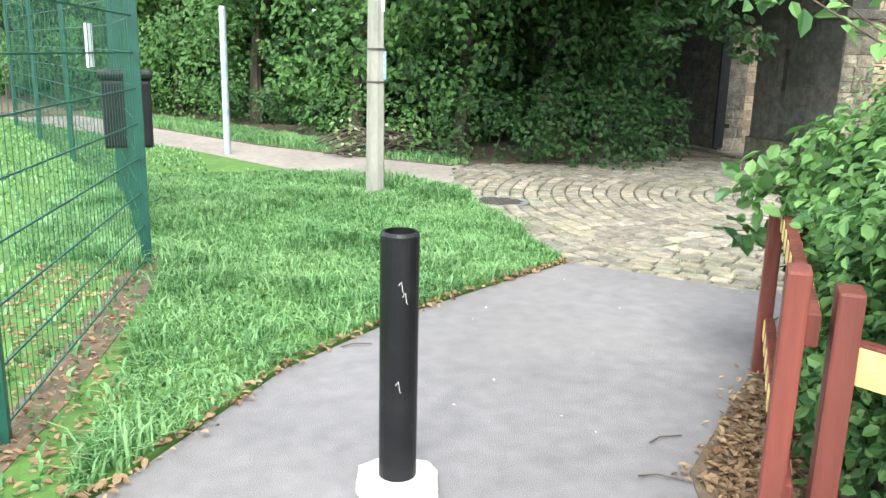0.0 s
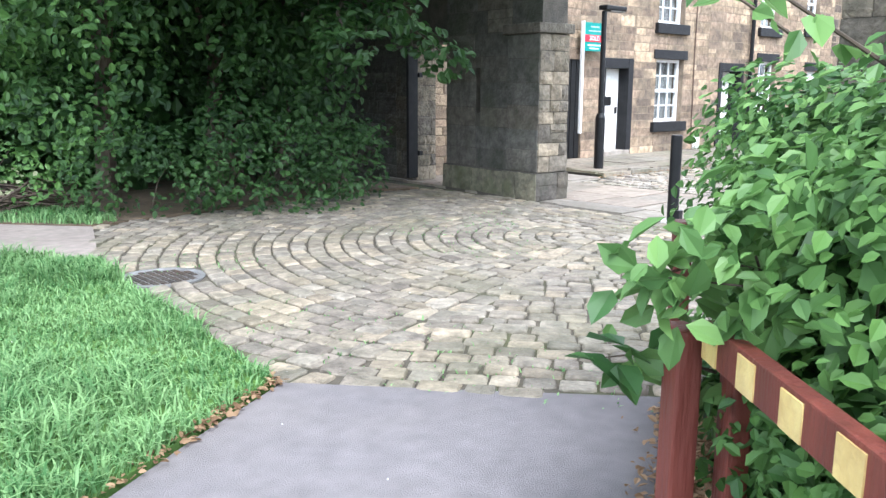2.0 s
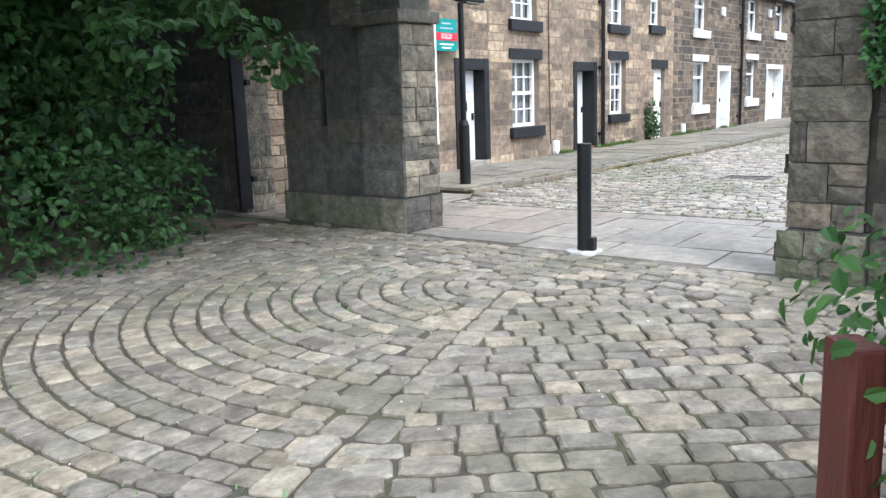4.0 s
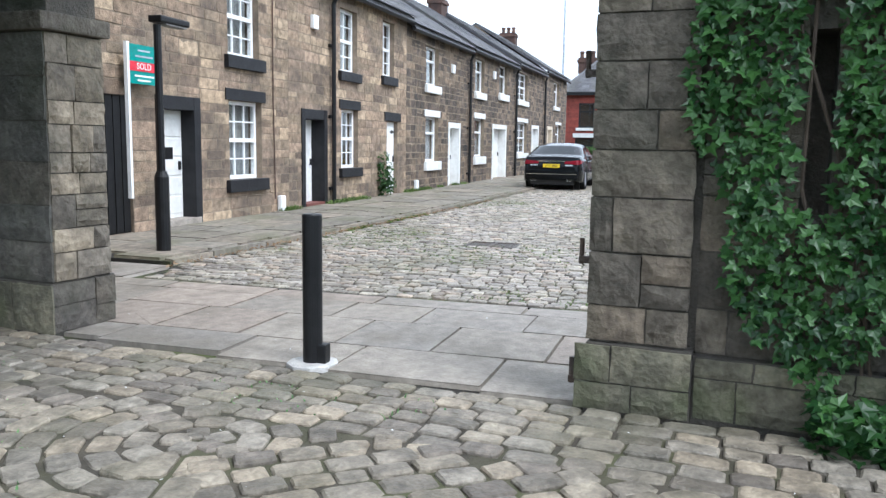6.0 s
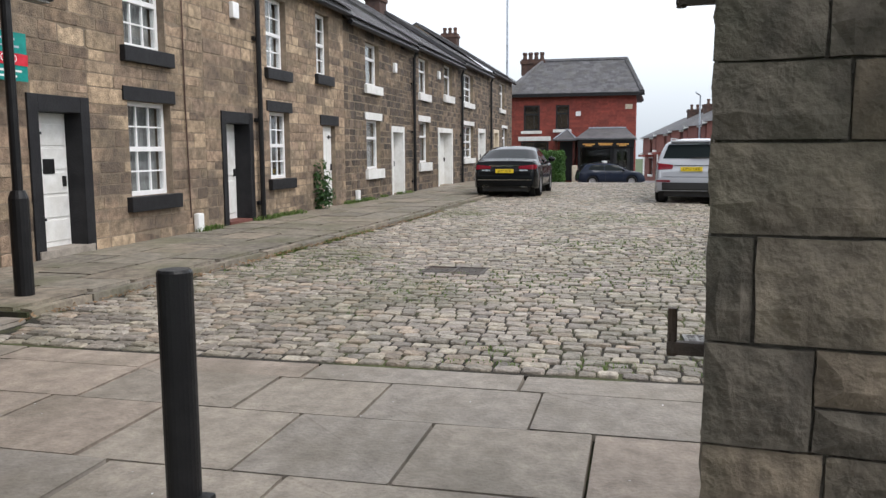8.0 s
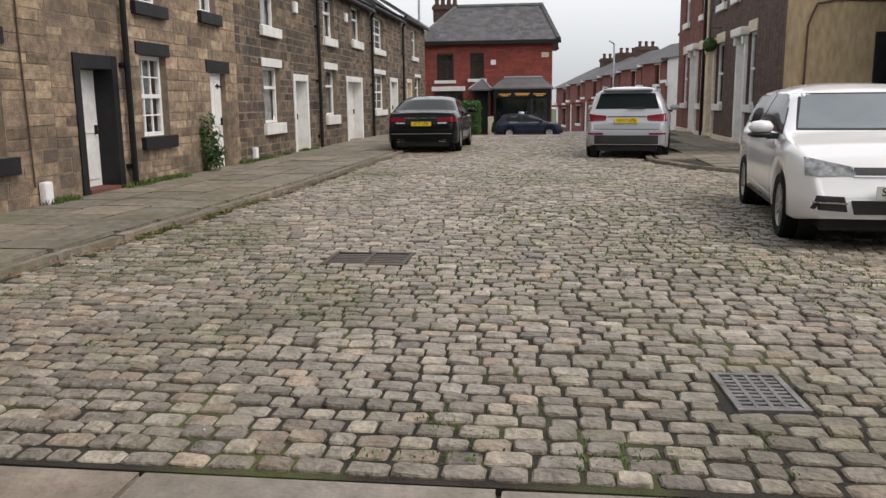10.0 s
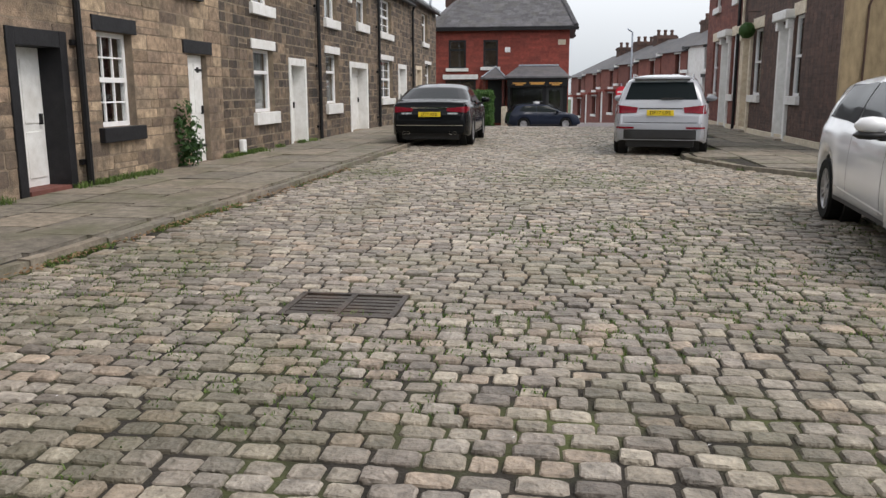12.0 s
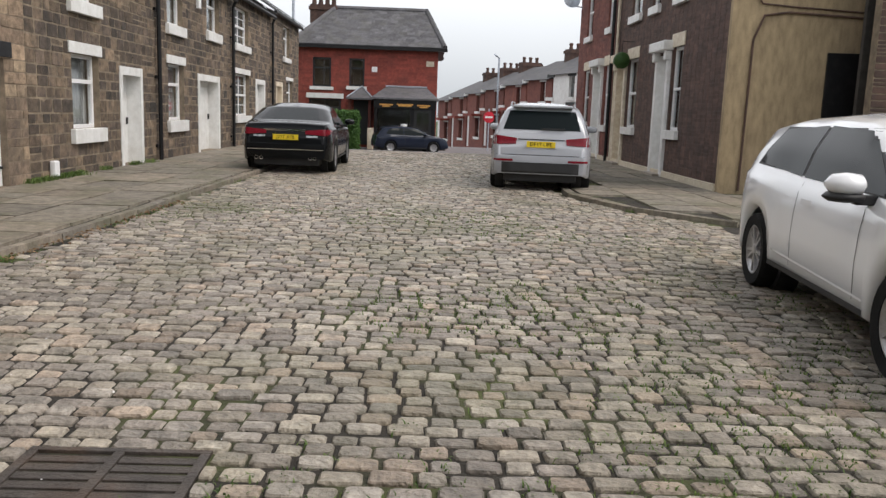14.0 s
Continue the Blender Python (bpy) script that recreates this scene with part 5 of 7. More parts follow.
# silver sports utility car
SUV_TOP = ((-2.13, 0.5), (-2.12, 0.9), (-2.06, 1.06), (-1.86, 1.4), (-1.72, 1.53), (-0.95, 1.6), (-0.1, 1.58), (0.3, 1.51), (1.02, 1.12), (1.16, 1.09), (1.8, 1.0), (2.1, 0.84), (2.22, 0.6), (2.25, 0.45))
suv, tr = car("sports_utility_car", "silver sports utility car parked against the kerb", pose(29.42, 3.82, 0, 0, 0, -8.5), 0.925, SUV_TOP, ((-2.2, 1.06), (1.2, 1.03)), 2.6, 0.345, CARSILVER,
    (((-1.6, 1.12), (-0.5, 1.08), (-0.5, 1.46), (-1.3, 1.43)), ((-0.44, 1.08), (0.66, 1.07), (0.2, 1.45), (-0.44, 1.46))),
    ((-0.66, 1.14), (0.66, 1.14), (0.55, 1.48), (-0.55, 1.48)), ((-0.70, 1.12), (0.70, 1.12), (0.60, 1.46), (-0.60, 1.46)), 0.66)
for s in (1, -1):
    cling("tail_light", tr, ((s * 0.46, 0.86), (s * 0.88, 0.84), (s * 0.9, 1.02), (s * 0.44, 0.965)), "x", -1, LAMPRED, suv, 0.012, label="red wraparound tail light")
    cling("reflector", tr, ((s * 0.50, 0.545), (s * 0.86, 0.545), (s * 0.86, 0.585), (s * 0.50, 0.585)), "x", -1, LAMPRED, suv, 0.012)
    part("roof_rail", tube(bmesh.new(), [(-1.3, s * 0.60, 1.55), (-1.2, s * 0.60, 1.62), (0.0, s * 0.60, 1.62), (0.1, s * 0.60, 1.56)], 0.016), CHROME, suv)
cling("tailgate_strip", tr, ((-0.42, 0.935), (0.42, 0.935), (0.42, 0.955), (-0.42, 0.955)), "x", -1, PLASTIC, suv, 0.008)
cling("bumper", tr, ((-0.86, 0.30), (0.86, 0.30), (0.86, 0.53), (-0.86, 0.53)), "x", -1, PLASTIC, suv, 0.012)
cling("plate_recess", tr, ((-0.36, 0.78), (0.36, 0.78), (0.36, 0.93), (-0.36, 0.93)), "x", -1, CARSILVER, suv, 0.004)
cling("bumper_seam", tr, ((-0.8, 0.66), (0.8, 0.66), (0.8, 0.672), (-0.8, 0.672)), "x", -1, PLASTIC, suv, 0.004)
part("wiper", boxm(-2.09, -2.06, -0.42, 0.0, 1.13, 1.155), PLASTIC, suv)
part("spoiler", boxm(-1.9, -1.62, -0.55, 0.55, 1.52, 1.565, 0.015), CARSILVER, suv)
plate(suv, -2.135, 0.86, "DF17 UFE", PLATEYELLOW, -1)

# black saloon
JAG_TOP = ((-2.5, 0.5), (-2.49, 0.86), (-2.42, 1.0), (-2.3, 1.04), (-1.9, 1.08), (-1.15, 1.36), (-0.7, 1.44), (-0.2, 1.46), (0.25, 1.41), (1.1, 1.0), (1.25, 0.97), (2.0, 0.86), (2.36, 0.68), (2.46, 0.45))
saloon, tr = car("saloon_car", "black saloon parked by the terrace kerb", pose(31.95, 9.14, 0, 0, 0, 0.5), 0.935, JAG_TOP, ((-2.5, 1.0), (1.2, 0.95)), 2.9, 0.345, CARBLACK,
    (((-1.45, 1.05), (-0.35, 1.0), (-0.35, 1.33), (-0.95, 1.3)), ((-0.29, 1.0), (0.8, 0.98), (0.22, 1.32), (-0.29, 1.33))),
    ((-0.68, 1.04), (0.68, 1.04), (0.52, 1.36), (-0.52, 1.36)), ((-0.62, 1.12), (0.62, 1.12), (0.50, 1.36), (-0.50, 1.36)), 0.75)
for s in (1, -1):
    cling("tail_light", tr, ((s * 0.40, 0.83), (s * 0.86, 0.80), (s * 0.86, 0.94), (s * 0.40, 0.9)), "x", -1, LAMPRED, saloon, 0.012)
    cling("side_lamp", tr, ((-2.42, 0.82), (-2.1, 0.86), (-2.1, 0.93), (-2.42, 0.93)), "y", s, LAMPRED, saloon, 0.01)
    cling("reversing_light", tr, ((s * 0.42, 0.76), (s * 0.66, 0.76), (s * 0.66, 0.80), (s * 0.42, 0.80)), "x", -1, LAMPCLEAR, saloon, 0.012)
    for k in (0.5, 0.6):
        part("exhaust", lathe(bmesh.new(), ((0.038, 0), (0.04, 0.2), (0.03, 0.2), (0.03, 0.05)), 12, Matrix.Translation((-2.3, s * k, 0.33)) @ Matrix.Rotation(radians(-90), 4, "Y")), CHROME, saloon)
cling("chrome_strip", tr, ((-0.44, 0.885), (0.44, 0.885), (0.44, 0.925), (-0.44, 0.925)), "x", -1, CHROME, saloon, 0.012)
cling("bumper_strip", tr, ((-0.78, 0.5), (0.78, 0.5), (0.78, 0.515), (-0.78, 0.515)), "x", -1, CHROME, saloon, 0.008)
plate(saloon, -2.51, 0.76, "J777 XFB", PLATEYELLOW, -1)

# dark hatchback crossing the street's end
taxi, tr = car("hatchback", "dark blue hatchback with a white roof sign at the street's end", pose(57.0, 7.15, -0.84, 0, 0, -76) @ Matrix.Diagonal((0.94, 0.94, 0.94, 1)), 0.88, GOLF_TOP, ((-2.1, 0.98), (1.2, 0.92)), 2.5, 0.315, CARBLUE,
    (((-1.52, 1.06), (-0.50, 1.0), (-0.50, 1.385), (-1.28, 1.345)), ((-0.45, 1.0), (0.93, 0.985), (0.27, 1.36), (-0.45, 1.385))),
    ((-0.70, 1.04), (0.70, 1.04), (0.56, 1.365), (-0.56, 1.365)), ((-0.62, 1.02), (0.62, 1.02), (0.54, 1.34), (-0.54, 1.34)), 0.72)
part("roof_sign", boxm(-0.45, -0.2, -0.3, 0.3, 1.46, 1.6, 0.04), UPVC, taxi, "white roof sign")

# ---- the shop at the corner ----
def hip_roof(x0, x1, y0, y1, eave, ridge, inset, over=0.25, thick=0.1, first=None):
    bm = bmesh.new()
    xm = (x0 + x1) / 2
    lo = [(x0 - over, y0 - over, eave), (x1 + over, y0 - over, eave), (x1 + over, y1 + over, eave), (x0 - over, y1 + over, eave)]
    v = [bm.verts.new((x, y, z - thick)) for x, y, z in lo] + [bm.verts.new(p) for p in lo] + [bm.verts.new((xm, y0 + (first or inset), ridge)), bm.verts.new((xm, y1 - inset, ridge))]
    bm.faces.new((v[3], v[2], v[1], v[0]))
    for i in range(4):
        bm.faces.new((v[i], v[(i + 1) % 4], v[4 + (i + 1) % 4], v[4 + i]))
    for f in ((4, 5, 8), (6, 7, 9), (5, 6, 9, 8), (7, 4, 8, 9)):
        bm.faces.new([v[i] for i in f])
    return bm


SX = 45.0
FAR = Matrix.Translation((12.43, 6.2, 1.38)) @ Matrix.Diagonal((1.5, 1.5, 1.5, 1)) @ Matrix.Translation((-12.43, -6.2, -1.38))
shop = thing("corner_shop", "red brick corner house with dark shopfront and slate roof", "shop")


def cells_x(x0, x1, y0, y1, z0, z1, holes):
    """The same kind of wall, running along y."""
    bm = cells(bmesh.new(), y0, y1, z0, z1, holes, -x1, -x0)
    bmesh.ops.transform(bm, matrix=Matrix(((0, -1, 0, 0), (1, 0, 0, 0), (0, 0, 1, 0), (0, 0, 0, 1))), verts=bm.verts)
    return bm


def far_window(parent, x, y0, y1, z0, z1, frame_mat=PLASTIC, sill=True, face=-1):
    w = part("window", cells_x(x + 0.05, x + 0.12, y0, y1, z0, z1, [(y0 + 0.07, y1 - 0.07, z0 + 0.07, z0 + 0.62 * (z1 - z0)), (y0 + 0.07, y1 - 0.07, z0 + 0.68 * (z1 - z0), z1 - 0.07)]), frame_mat, parent)
    part("pane", boxm(x + 0.08, x + 0.09, y0 + 0.05, y1 - 0.05, z0 + 0.05, z1 - 0.05), WINDOW, w)
    part("blind", boxm(x + 0.16, x + 0.17, y0, y1, z0, z1), paint("brown_blind", ((0.12, 0.085, 0.055), (0.09, 0.065, 0.045)), 3, 0.9, 0, 30) if "brown_blind" not in bpy.data.materials else bpy.data.materials["brown_blind"], w)
    if sill:
        part("sill", boxm(x - 0.1, x + 0.05, y0 - 0.1, y1 + 0.1, z0 - 0.13, z0, 0.01), WHITE, w)


SH = [(10.0, 10.72, 2.2, 3.32), (8.7, 9.3, 2.25, 3.32), (9.6, 10.85, 0.75, 1.75)]
wall = part("wall", cells_x(SX, SX + 0.3, 5.85, 11.3, -0.1, 3.72, SH), REDBRICK, shop)
items = []
for s, z, w, h in courses(5.85, 11.3, 0.0, 3.7, SH, (0.10, 0.105), (0.3, 0.31), 61, 0.008):
    items.append(basis((SX + 0.003, s, z), (0, -1, 0), (0, 0, 1), (-1, 0, 0), w, h, 0.009))
lay("brick", "brick", items, REDBRICK, wall, 60, rest_label="red bricks")
part("side_wall", boxm(SX + 0.3, SX + 6, 5.85, 6.1, -0.1, 3.72), REDBRICK, shop)
part("side_wall", boxm(SX + 0.3, SX + 6, 11.05, 11.3, -0.1, 3.72), REDBRICK, shop)
part("inner_wall", boxm(SX + 0.6, SX + 0.7, 6.1, 11.0, 0, 3.6), ROOMSHADE, shop)
for y0, y1, z0, z1 in SH[:2]:
    far_window(shop, SX, y0, y1, z0, z1)
far_window(shop, SX, *SH[2], sill=False)
part("lintel", boxm(SX - 0.06, SX, 9.5, 10.95, 1.76, 1.95), WHITE, shop)
roof = part("roof", hip_roof(SX, SX + 6, 5.85, 11.3, 3.8, 5.5, 1.1, first=0.5), SLATE, shop, "hipped slate roof")
bm_items = []
sl = Vector((3.25, 0, 1.7))
vv, L = sl.normalized(), sl.length
d, row = 0.0, 0
while d < L - 0.1:
    f = d / L
    a, b = 5.75 + 0.75 * f, 11.4 - 1.35 * f
    y = a - (0.16 if row % 2 else 0)
    while y < b:
        o = Vector((SX - 0.25, min(max(y + 0.16, a), b), 3.8)) + vv * (d + 0.12) + Vector((-vv.z, 0, vv.x)) * 0.012
        bm_items.append(basis(o, (0, -1, 0), vv, (-vv.z, 0, vv.x), 0.31, 0.28, 0.016))
        y += 0.32
    d += 0.23
    row += 1
lay("slate", "slate", bm_items, SLATE, roof, 60)
for (ax, ay), (bx, by) in (((SX - 0.25, 5.6), (SX + 3, 6.35)), ((SX - 0.25, 11.55), (SX + 3, 10.2)), ((SX + 6.25, 5.6), (SX + 3, 6.35))):
    part("hip_cap", tube(bmesh.new(), [(ax, ay, 3.82), (bx, by, 5.53)], 0.1, 8), SLATE, roof)
part("ridge_cap", tube(bmesh.new(), [(SX + 3, 6.3, 5.54), (SX + 3, 10.25, 5.54)], 0.1, 8), SLATE, roof)
part("gutter", boxm(SX - 0.33, SX - 0.22, 5.5, 11.6, 3.66, 3.78), BLACK, shop)
chimney(shop, SX + 3.2, 10.7, 4.9, 0.6, 1.1, 0.75, SOOTBRICK, 4)
part("alarm_box", boxm(SX - 0.08, SX, 8.2, 8.42, 2.82, 3.02, 0.02), UPVC, shop, "white alarm box")
part("airbrick", boxm(SX - 0.03, SX, 6.0, 6.3, 3.1, 3.3), CREAM, shop)
bay = part("shopfront", cells_x(43.55, 43.65, 5.9, 8.2, 0.45, 1.78, [(6.85, 8.1, 0.5, 1.42), (6.05, 6.7, 0.0, 1.42)]), BLACK, shop, "black painted shopfront")
part("stall_riser", boxm(43.5, 45.0, 6.78, 8.2, -0.05, 0.45), REDBRICK, bay)
part("fascia", boxm(43.46, 43.56, 5.88, 8.22, 1.45, 1.78, 0.01), BLACK, bay, "black fascia with gold marks")
GOLD = paint("gold_letters", ((0.7, 0.36, 0.08), (0.6, 0.3, 0.07)), 5, 0.4, 0, 40)
for a, b, z in ((6.75, 7.35, 1.6), (6.8, 7.3, 1.55), (6.1, 6.6, 1.58), (7.5, 8.0, 1.58), (6.2, 6.5, 1.52), (7.6, 7.9, 1.52)):
    part("lettering", boxm(43.45, 43.462, a, b, z - 0.02, z + 0.03), GOLD, bay)
part("plaque", boxm(43.485, 43.5, 7.2, 7.7, 0.1, 0.35), BLACK, bay)
part("lettering", boxm(43.478, 43.488, 7.28, 7.62, 0.18, 0.28), GOLD, bay)
part("pane", boxm(43.6, 43.61, 6.85, 8.1, 0.5, 1.42), WINDOW, bay)
part("display", boxm(43.8, 43.9, 6.8, 8.1, 0.45, 0.7), ROOMSHADE, bay)
part("inner_wall", boxm(44.4, 44.5, 6.0, 8.1, 0, 1.75), ROOMSHADE, bay)
part("side_wall", boxm(43.66, 45.0, 8.1, 8.2, 0.45, 1.78), BLACK, bay)
part("side_wall", boxm(43.66, 45.0, 5.9, 6.0, -0.05, 1.78), BLACK, bay)
d = part("door", cells_x(43.58, 43.63, 6.05, 6.7, 0.0, 1.42, [(6.15, 6.35, 0.5, 1.35), (6.4, 6.6, 0.5, 1.35)]), PLASTIC, bay)
part("pane", boxm(43.6, 43.605, 6.14, 6.61, 0.5, 1.36), WINDOW, d)
part("bay_roof", hip_roof(43.5, 46.5, 5.95, 8.15, 1.84, 2.28, 0.3, 0.15, 0.06), SLATE, shop, "small slate bay roof")
part("lead_flashing", tube(bmesh.new(), [(44.97, 6.25, 2.30), (44.97, 7.85, 2.30)], 0.035, 6), GALV, shop)
for y in (8.3, 9.25):
    part("lead_flashing", tube(bmesh.new(), [(43.77, y, 1.83), (44.95, 8.775, 2.27)], 0.022, 6), GALV, shop)
part("porch_roof", hip_roof(43.9, 46.0, 8.4, 9.15, 1.80, 2.25, 0.35, 0.15, 0.06), SLATE, shop)
part("porch_door", boxm(44.95, 45.0, 8.4, 9.1, 0, 1.72), PLASTIC, shop)
for y in (8.36, 9.12):
    part("porch_post", boxm(44.0, 44.12, y, y + 0.1, 0, 1.76), REDWOOD, shop)
shop.matrix_basis = FAR
part("gatepost", boxm(43.2, 43.42, 8.2, 8.42, -0.1, 0.7, 0.02), CREAM, shop)

# ---- brick houses on the other side ----
RY = 0.62
rows = thing("brick_house", "dark brick end house with cream dressings and a tan rendered gable", "house")


def right_house(h, x0, x1, holes, brick, seed, near):
    w = part("wall", cells(bmesh.new(), x0, x1, -0.1, 6.3, holes, RY - 0.3, RY), brick, h)
    items = []
    for x, z, ww, hh in courses(x0, x1, 0.22, 6.28, holes, (0.076, 0.0765), (0.22, 0.235), seed, 0.008):
        items.append(basis((x, RY - 0.003, z), (-1, 0, 0), (0, 0, 1), (0, 1, 0), ww, hh, 0.008))
    items.sort(key=lambda m: m.translation.x + abs(m.translation.z - 1.5))
    lay("brick", "brick", items, brick, w, near, rest_label="brick courses")
    part("plinth", boxm(x0, x1, RY, RY + 0.05, -0.1, 0.2, 0.01), CREAM, h)
    part("inner_wall", boxm(x0, x1, RY - 0.8, RY - 0.7, 0, 6.2), ROOMSHADE, h)
    bm = bmesh.new()
    v = [(RY + 0.25, 6.25), (RY - 3.8, 8.6), (RY - 8, 6.25)]
    f0, f1 = [bm.verts.new((x0, y, z)) for y, z in v], [bm.verts.new((x1, y, z)) for y, z in v]
    bm.faces.new(f0), bm.faces.new(list(reversed(f1)))
    for i in range(3):
        bm.faces.new((f0[i], f1[i], f1[(i + 1) % 3], f0[(i + 1) % 3]))
    part("roof", bm, SLATE, h, "slate roof")
    part("rear_wall", boxm(x0, x1, RY - 8, RY - 7.8, -0.1, 6.2), brick, h)


def right_window(h, x0, x1, z0, z1):
    w = part("window", cells(bmesh.new(), x0, x1, z0, z1, [(x0 + 0.07, x1 - 0.07, z0 + 0.07, (z0 + z1) / 2 - 0.03), (x0 + 0.07, x1 - 0.07, (z0 + z1) / 2 + 0.03, z1 - 0.07)], RY - 0.14, RY - 0.06), UPVC, h)
    part("pane", boxm(x0 + 0.06, x1 - 0.06, RY - 0.11, RY - 0.10, z0 + 0.06, z1 - 0.06), WINDOW, w)
    part("curtain", boxm(x0, x1, RY - 0.24, RY - 0.22, z0, z1), CURTAIN, w)
    part("sill", boxm(x0 - 0.1, x1 + 0.1, RY - 0.1, RY + 0.1, z0 - 0.2, z0, 0.012), WHITE, w)
    part("lintel", boxm(x0 - 0.1, x1 + 0.1, RY - 0.1, RY + 0.03, z1, z1 + 0.3, 0.012), CREAM, w)


def right_door(h, x0, x1, z1, mat_, surround_mat):
    d = part("door", boxm(x0, x1, RY - 0.2, RY - 0.14, 0.12, z1), mat_, h)
    for x in (x0 - 0.155, x1 - 0.005):
        part("pilaster", boxm(x, x + 0.16, RY - 0.2, RY + 0.08, 0.05, z1 + 0.1, 0.015), surround_mat, d)
        part("bracket", boxm(x - 0.02, x + 0.18, RY + 0.02, RY + 0.16, z1 - 0.1, z1 + 0.12, 0.02), surround_mat, d)
    part("hood", boxm(x0 - 0.25, x1 + 0.25, RY - 0.1, RY + 0.24, z1 + 0.12, z1 + 0.34, 0.03), surround_mat, d)
    part("doorstep", boxm(x0 - 0.1, x1 + 0.1, RY - 0.2, RY + 0.25, 0.0, 0.12, 0.01), FLAG, d)


RH = [(30.75, 31.5, 1.15, 3.02), (31.75, 32.55, 0.05, 2.9), (34.65, 35.7, 1.15, 3.0), (35.95, 36.8, 0.05, 2.9), (30.75, 31.5, 4.15, 5.8), (34.65, 35.7, 4.15, 5.8), (32.9, 33.6, 4.15, 5.8)]
right_house(rows, 28.02, 37.6, RH, BROWNBRICK, 71, 280)
for i in (0, 2, 4, 5, 6):
    right_window(rows, *RH[i])
right_door(rows, 31.75, 32.55, 2.85, WHITE, WHITE)
right_door(rows, 35.95, 36.8, 2.85, CREAM, CREAM)
gable = part("gable", boxm(27.9, 28.02, -1.95, RY + 0.02, -0.1, 8.4), RENDER_TAN, rows, "tan rendered gable wall")
part("cable", tube(bmesh.new(), [(27.87, 0.25, 0.1), (27.87, 0.22, 2.9), (27.87, 0.05, 3.35), (27.87, -0.4, 3.42), (27.87, -1.9, 3.36)], 0.022), BROWNBRICK, gable)
part("cable", tube(bmesh.new(), [(27.88, 0.42, 4.6), (27.88, 0.36, 3.9), (27.88, 0.1, 3.56), (27.88, -0.5, 3.52), (27.88, -1.9, 3.46)], 0.016), BROWNBRICK, gable)
part("yard_door", boxm(27.84, 27.89, -1.85, -1.2, -0.1, 2.72, 0.01), BLACK, rows, "dark yard door")
red = thing("brick_house", "red brick house with white sills and a white door", "house")
RR = [(38.1, 38.75, 1.15, 3.0), (39.1, 40.1, 0.05, 2.95), (41.2, 42.2, 1.15, 3.0), (38.1, 38.75, 4.15, 5.8), (41.2, 42.2, 4.15, 5.8)]
right_house(red, 37.62, 43.6, RR, OLDBRICK, 72, 200)
for i in (0, 2, 3, 4):
    right_window(red, *RR[i])
right_door(red, 39.1, 40.1, 2.9, WHITE, WHITE)
part("downpipe", tube(bmesh.new(), [(37.6, RY + 0.08, 0.05), (37.6, RY + 0.08, 6.2)], 0.05), BLACK, red)
part("downpipe", tube(bmesh.new(), [(36.95, RY + 0.08, 0.05), (36.95, RY + 0.08, 6.2)], 0.045), CREAM, rows)
dish = thing("satellite_dish", "grey satellite dish on the brick wall", "satellite dish", pose(43.0, RY + 0.05, 5.3))
part("dish", lathe(bmesh.new(), ((0.02, 0), (0.2, 0.03), (0.3, 0.09), (0.29, 0.1), (0.18, 0.045), (0.02, 0.02)), 18, Matrix.Translation((-0.1, 0.45, 0.2)) @ Matrix.Rotation(radians(-70), 4, "Y")), GALV, dish)
part("arm", tube(bmesh.new(), [(0, 0, 0), (0, 0.4, 0.05), (-0.1, 0.45, 0.2)], 0.02), GALV, dish)
near_brick = thing("brick_building", "dark brown rough-coursed building with a cream window surround", "building")
NB = [(-3.3, -2.02, 0.95, 2.85)]
bw = part("wall", cells_x(26.6, 26.8, -8, -1.42, -0.1, 6, NB), POINTING, near_brick)
lay("stone", "stone", [basis((26.603, s, z), (0, -1, 0), (0, 0, 1), (-1, 0, 0), w, h, 0.014) for s, z, w, h in courses(-4.5, -1.42, 0, 5.9, [(-3.55, -1.77, 0.7, 3.1)], (0.11, 0.14), (0.22, 0.4), 73, 0.02)], BROWNBRICK, bw, 280)
for y0, y1, z0, z1 in ((-2.02, -1.78, 0.95, 2.85), (-3.54, -3.3, 0.95, 2.85), (-3.6, -1.72, 2.852, 3.1), (-3.62, -1.7, 0.72, 0.948)):
    part("window_surround", boxm(26.56, 26.7, y0, y1, z0, z1, 0.01), CREAM, near_brick)
nw = part("window", cells_x(26.66, 26.74, -3.3, -2.02, 0.95, 2.85, [(-3.22, -2.1, 1.03, 2.05), (-3.22, -2.1, 2.13, 2.77)]), UPVC, near_brick)
part("pane", boxm(26.69, 26.7, -3.24, -2.08, 1.0, 2.8), WINDOW, nw)
part("inner_wall", boxm(27.2, 27.3, -4.5, -1.5, 0, 5), ROOMSHADE, near_brick)
part("side_wall", boxm(26.8, 27.9, -2.2, -1.95, -0.1, 6), BROWNBRICK, near_brick)

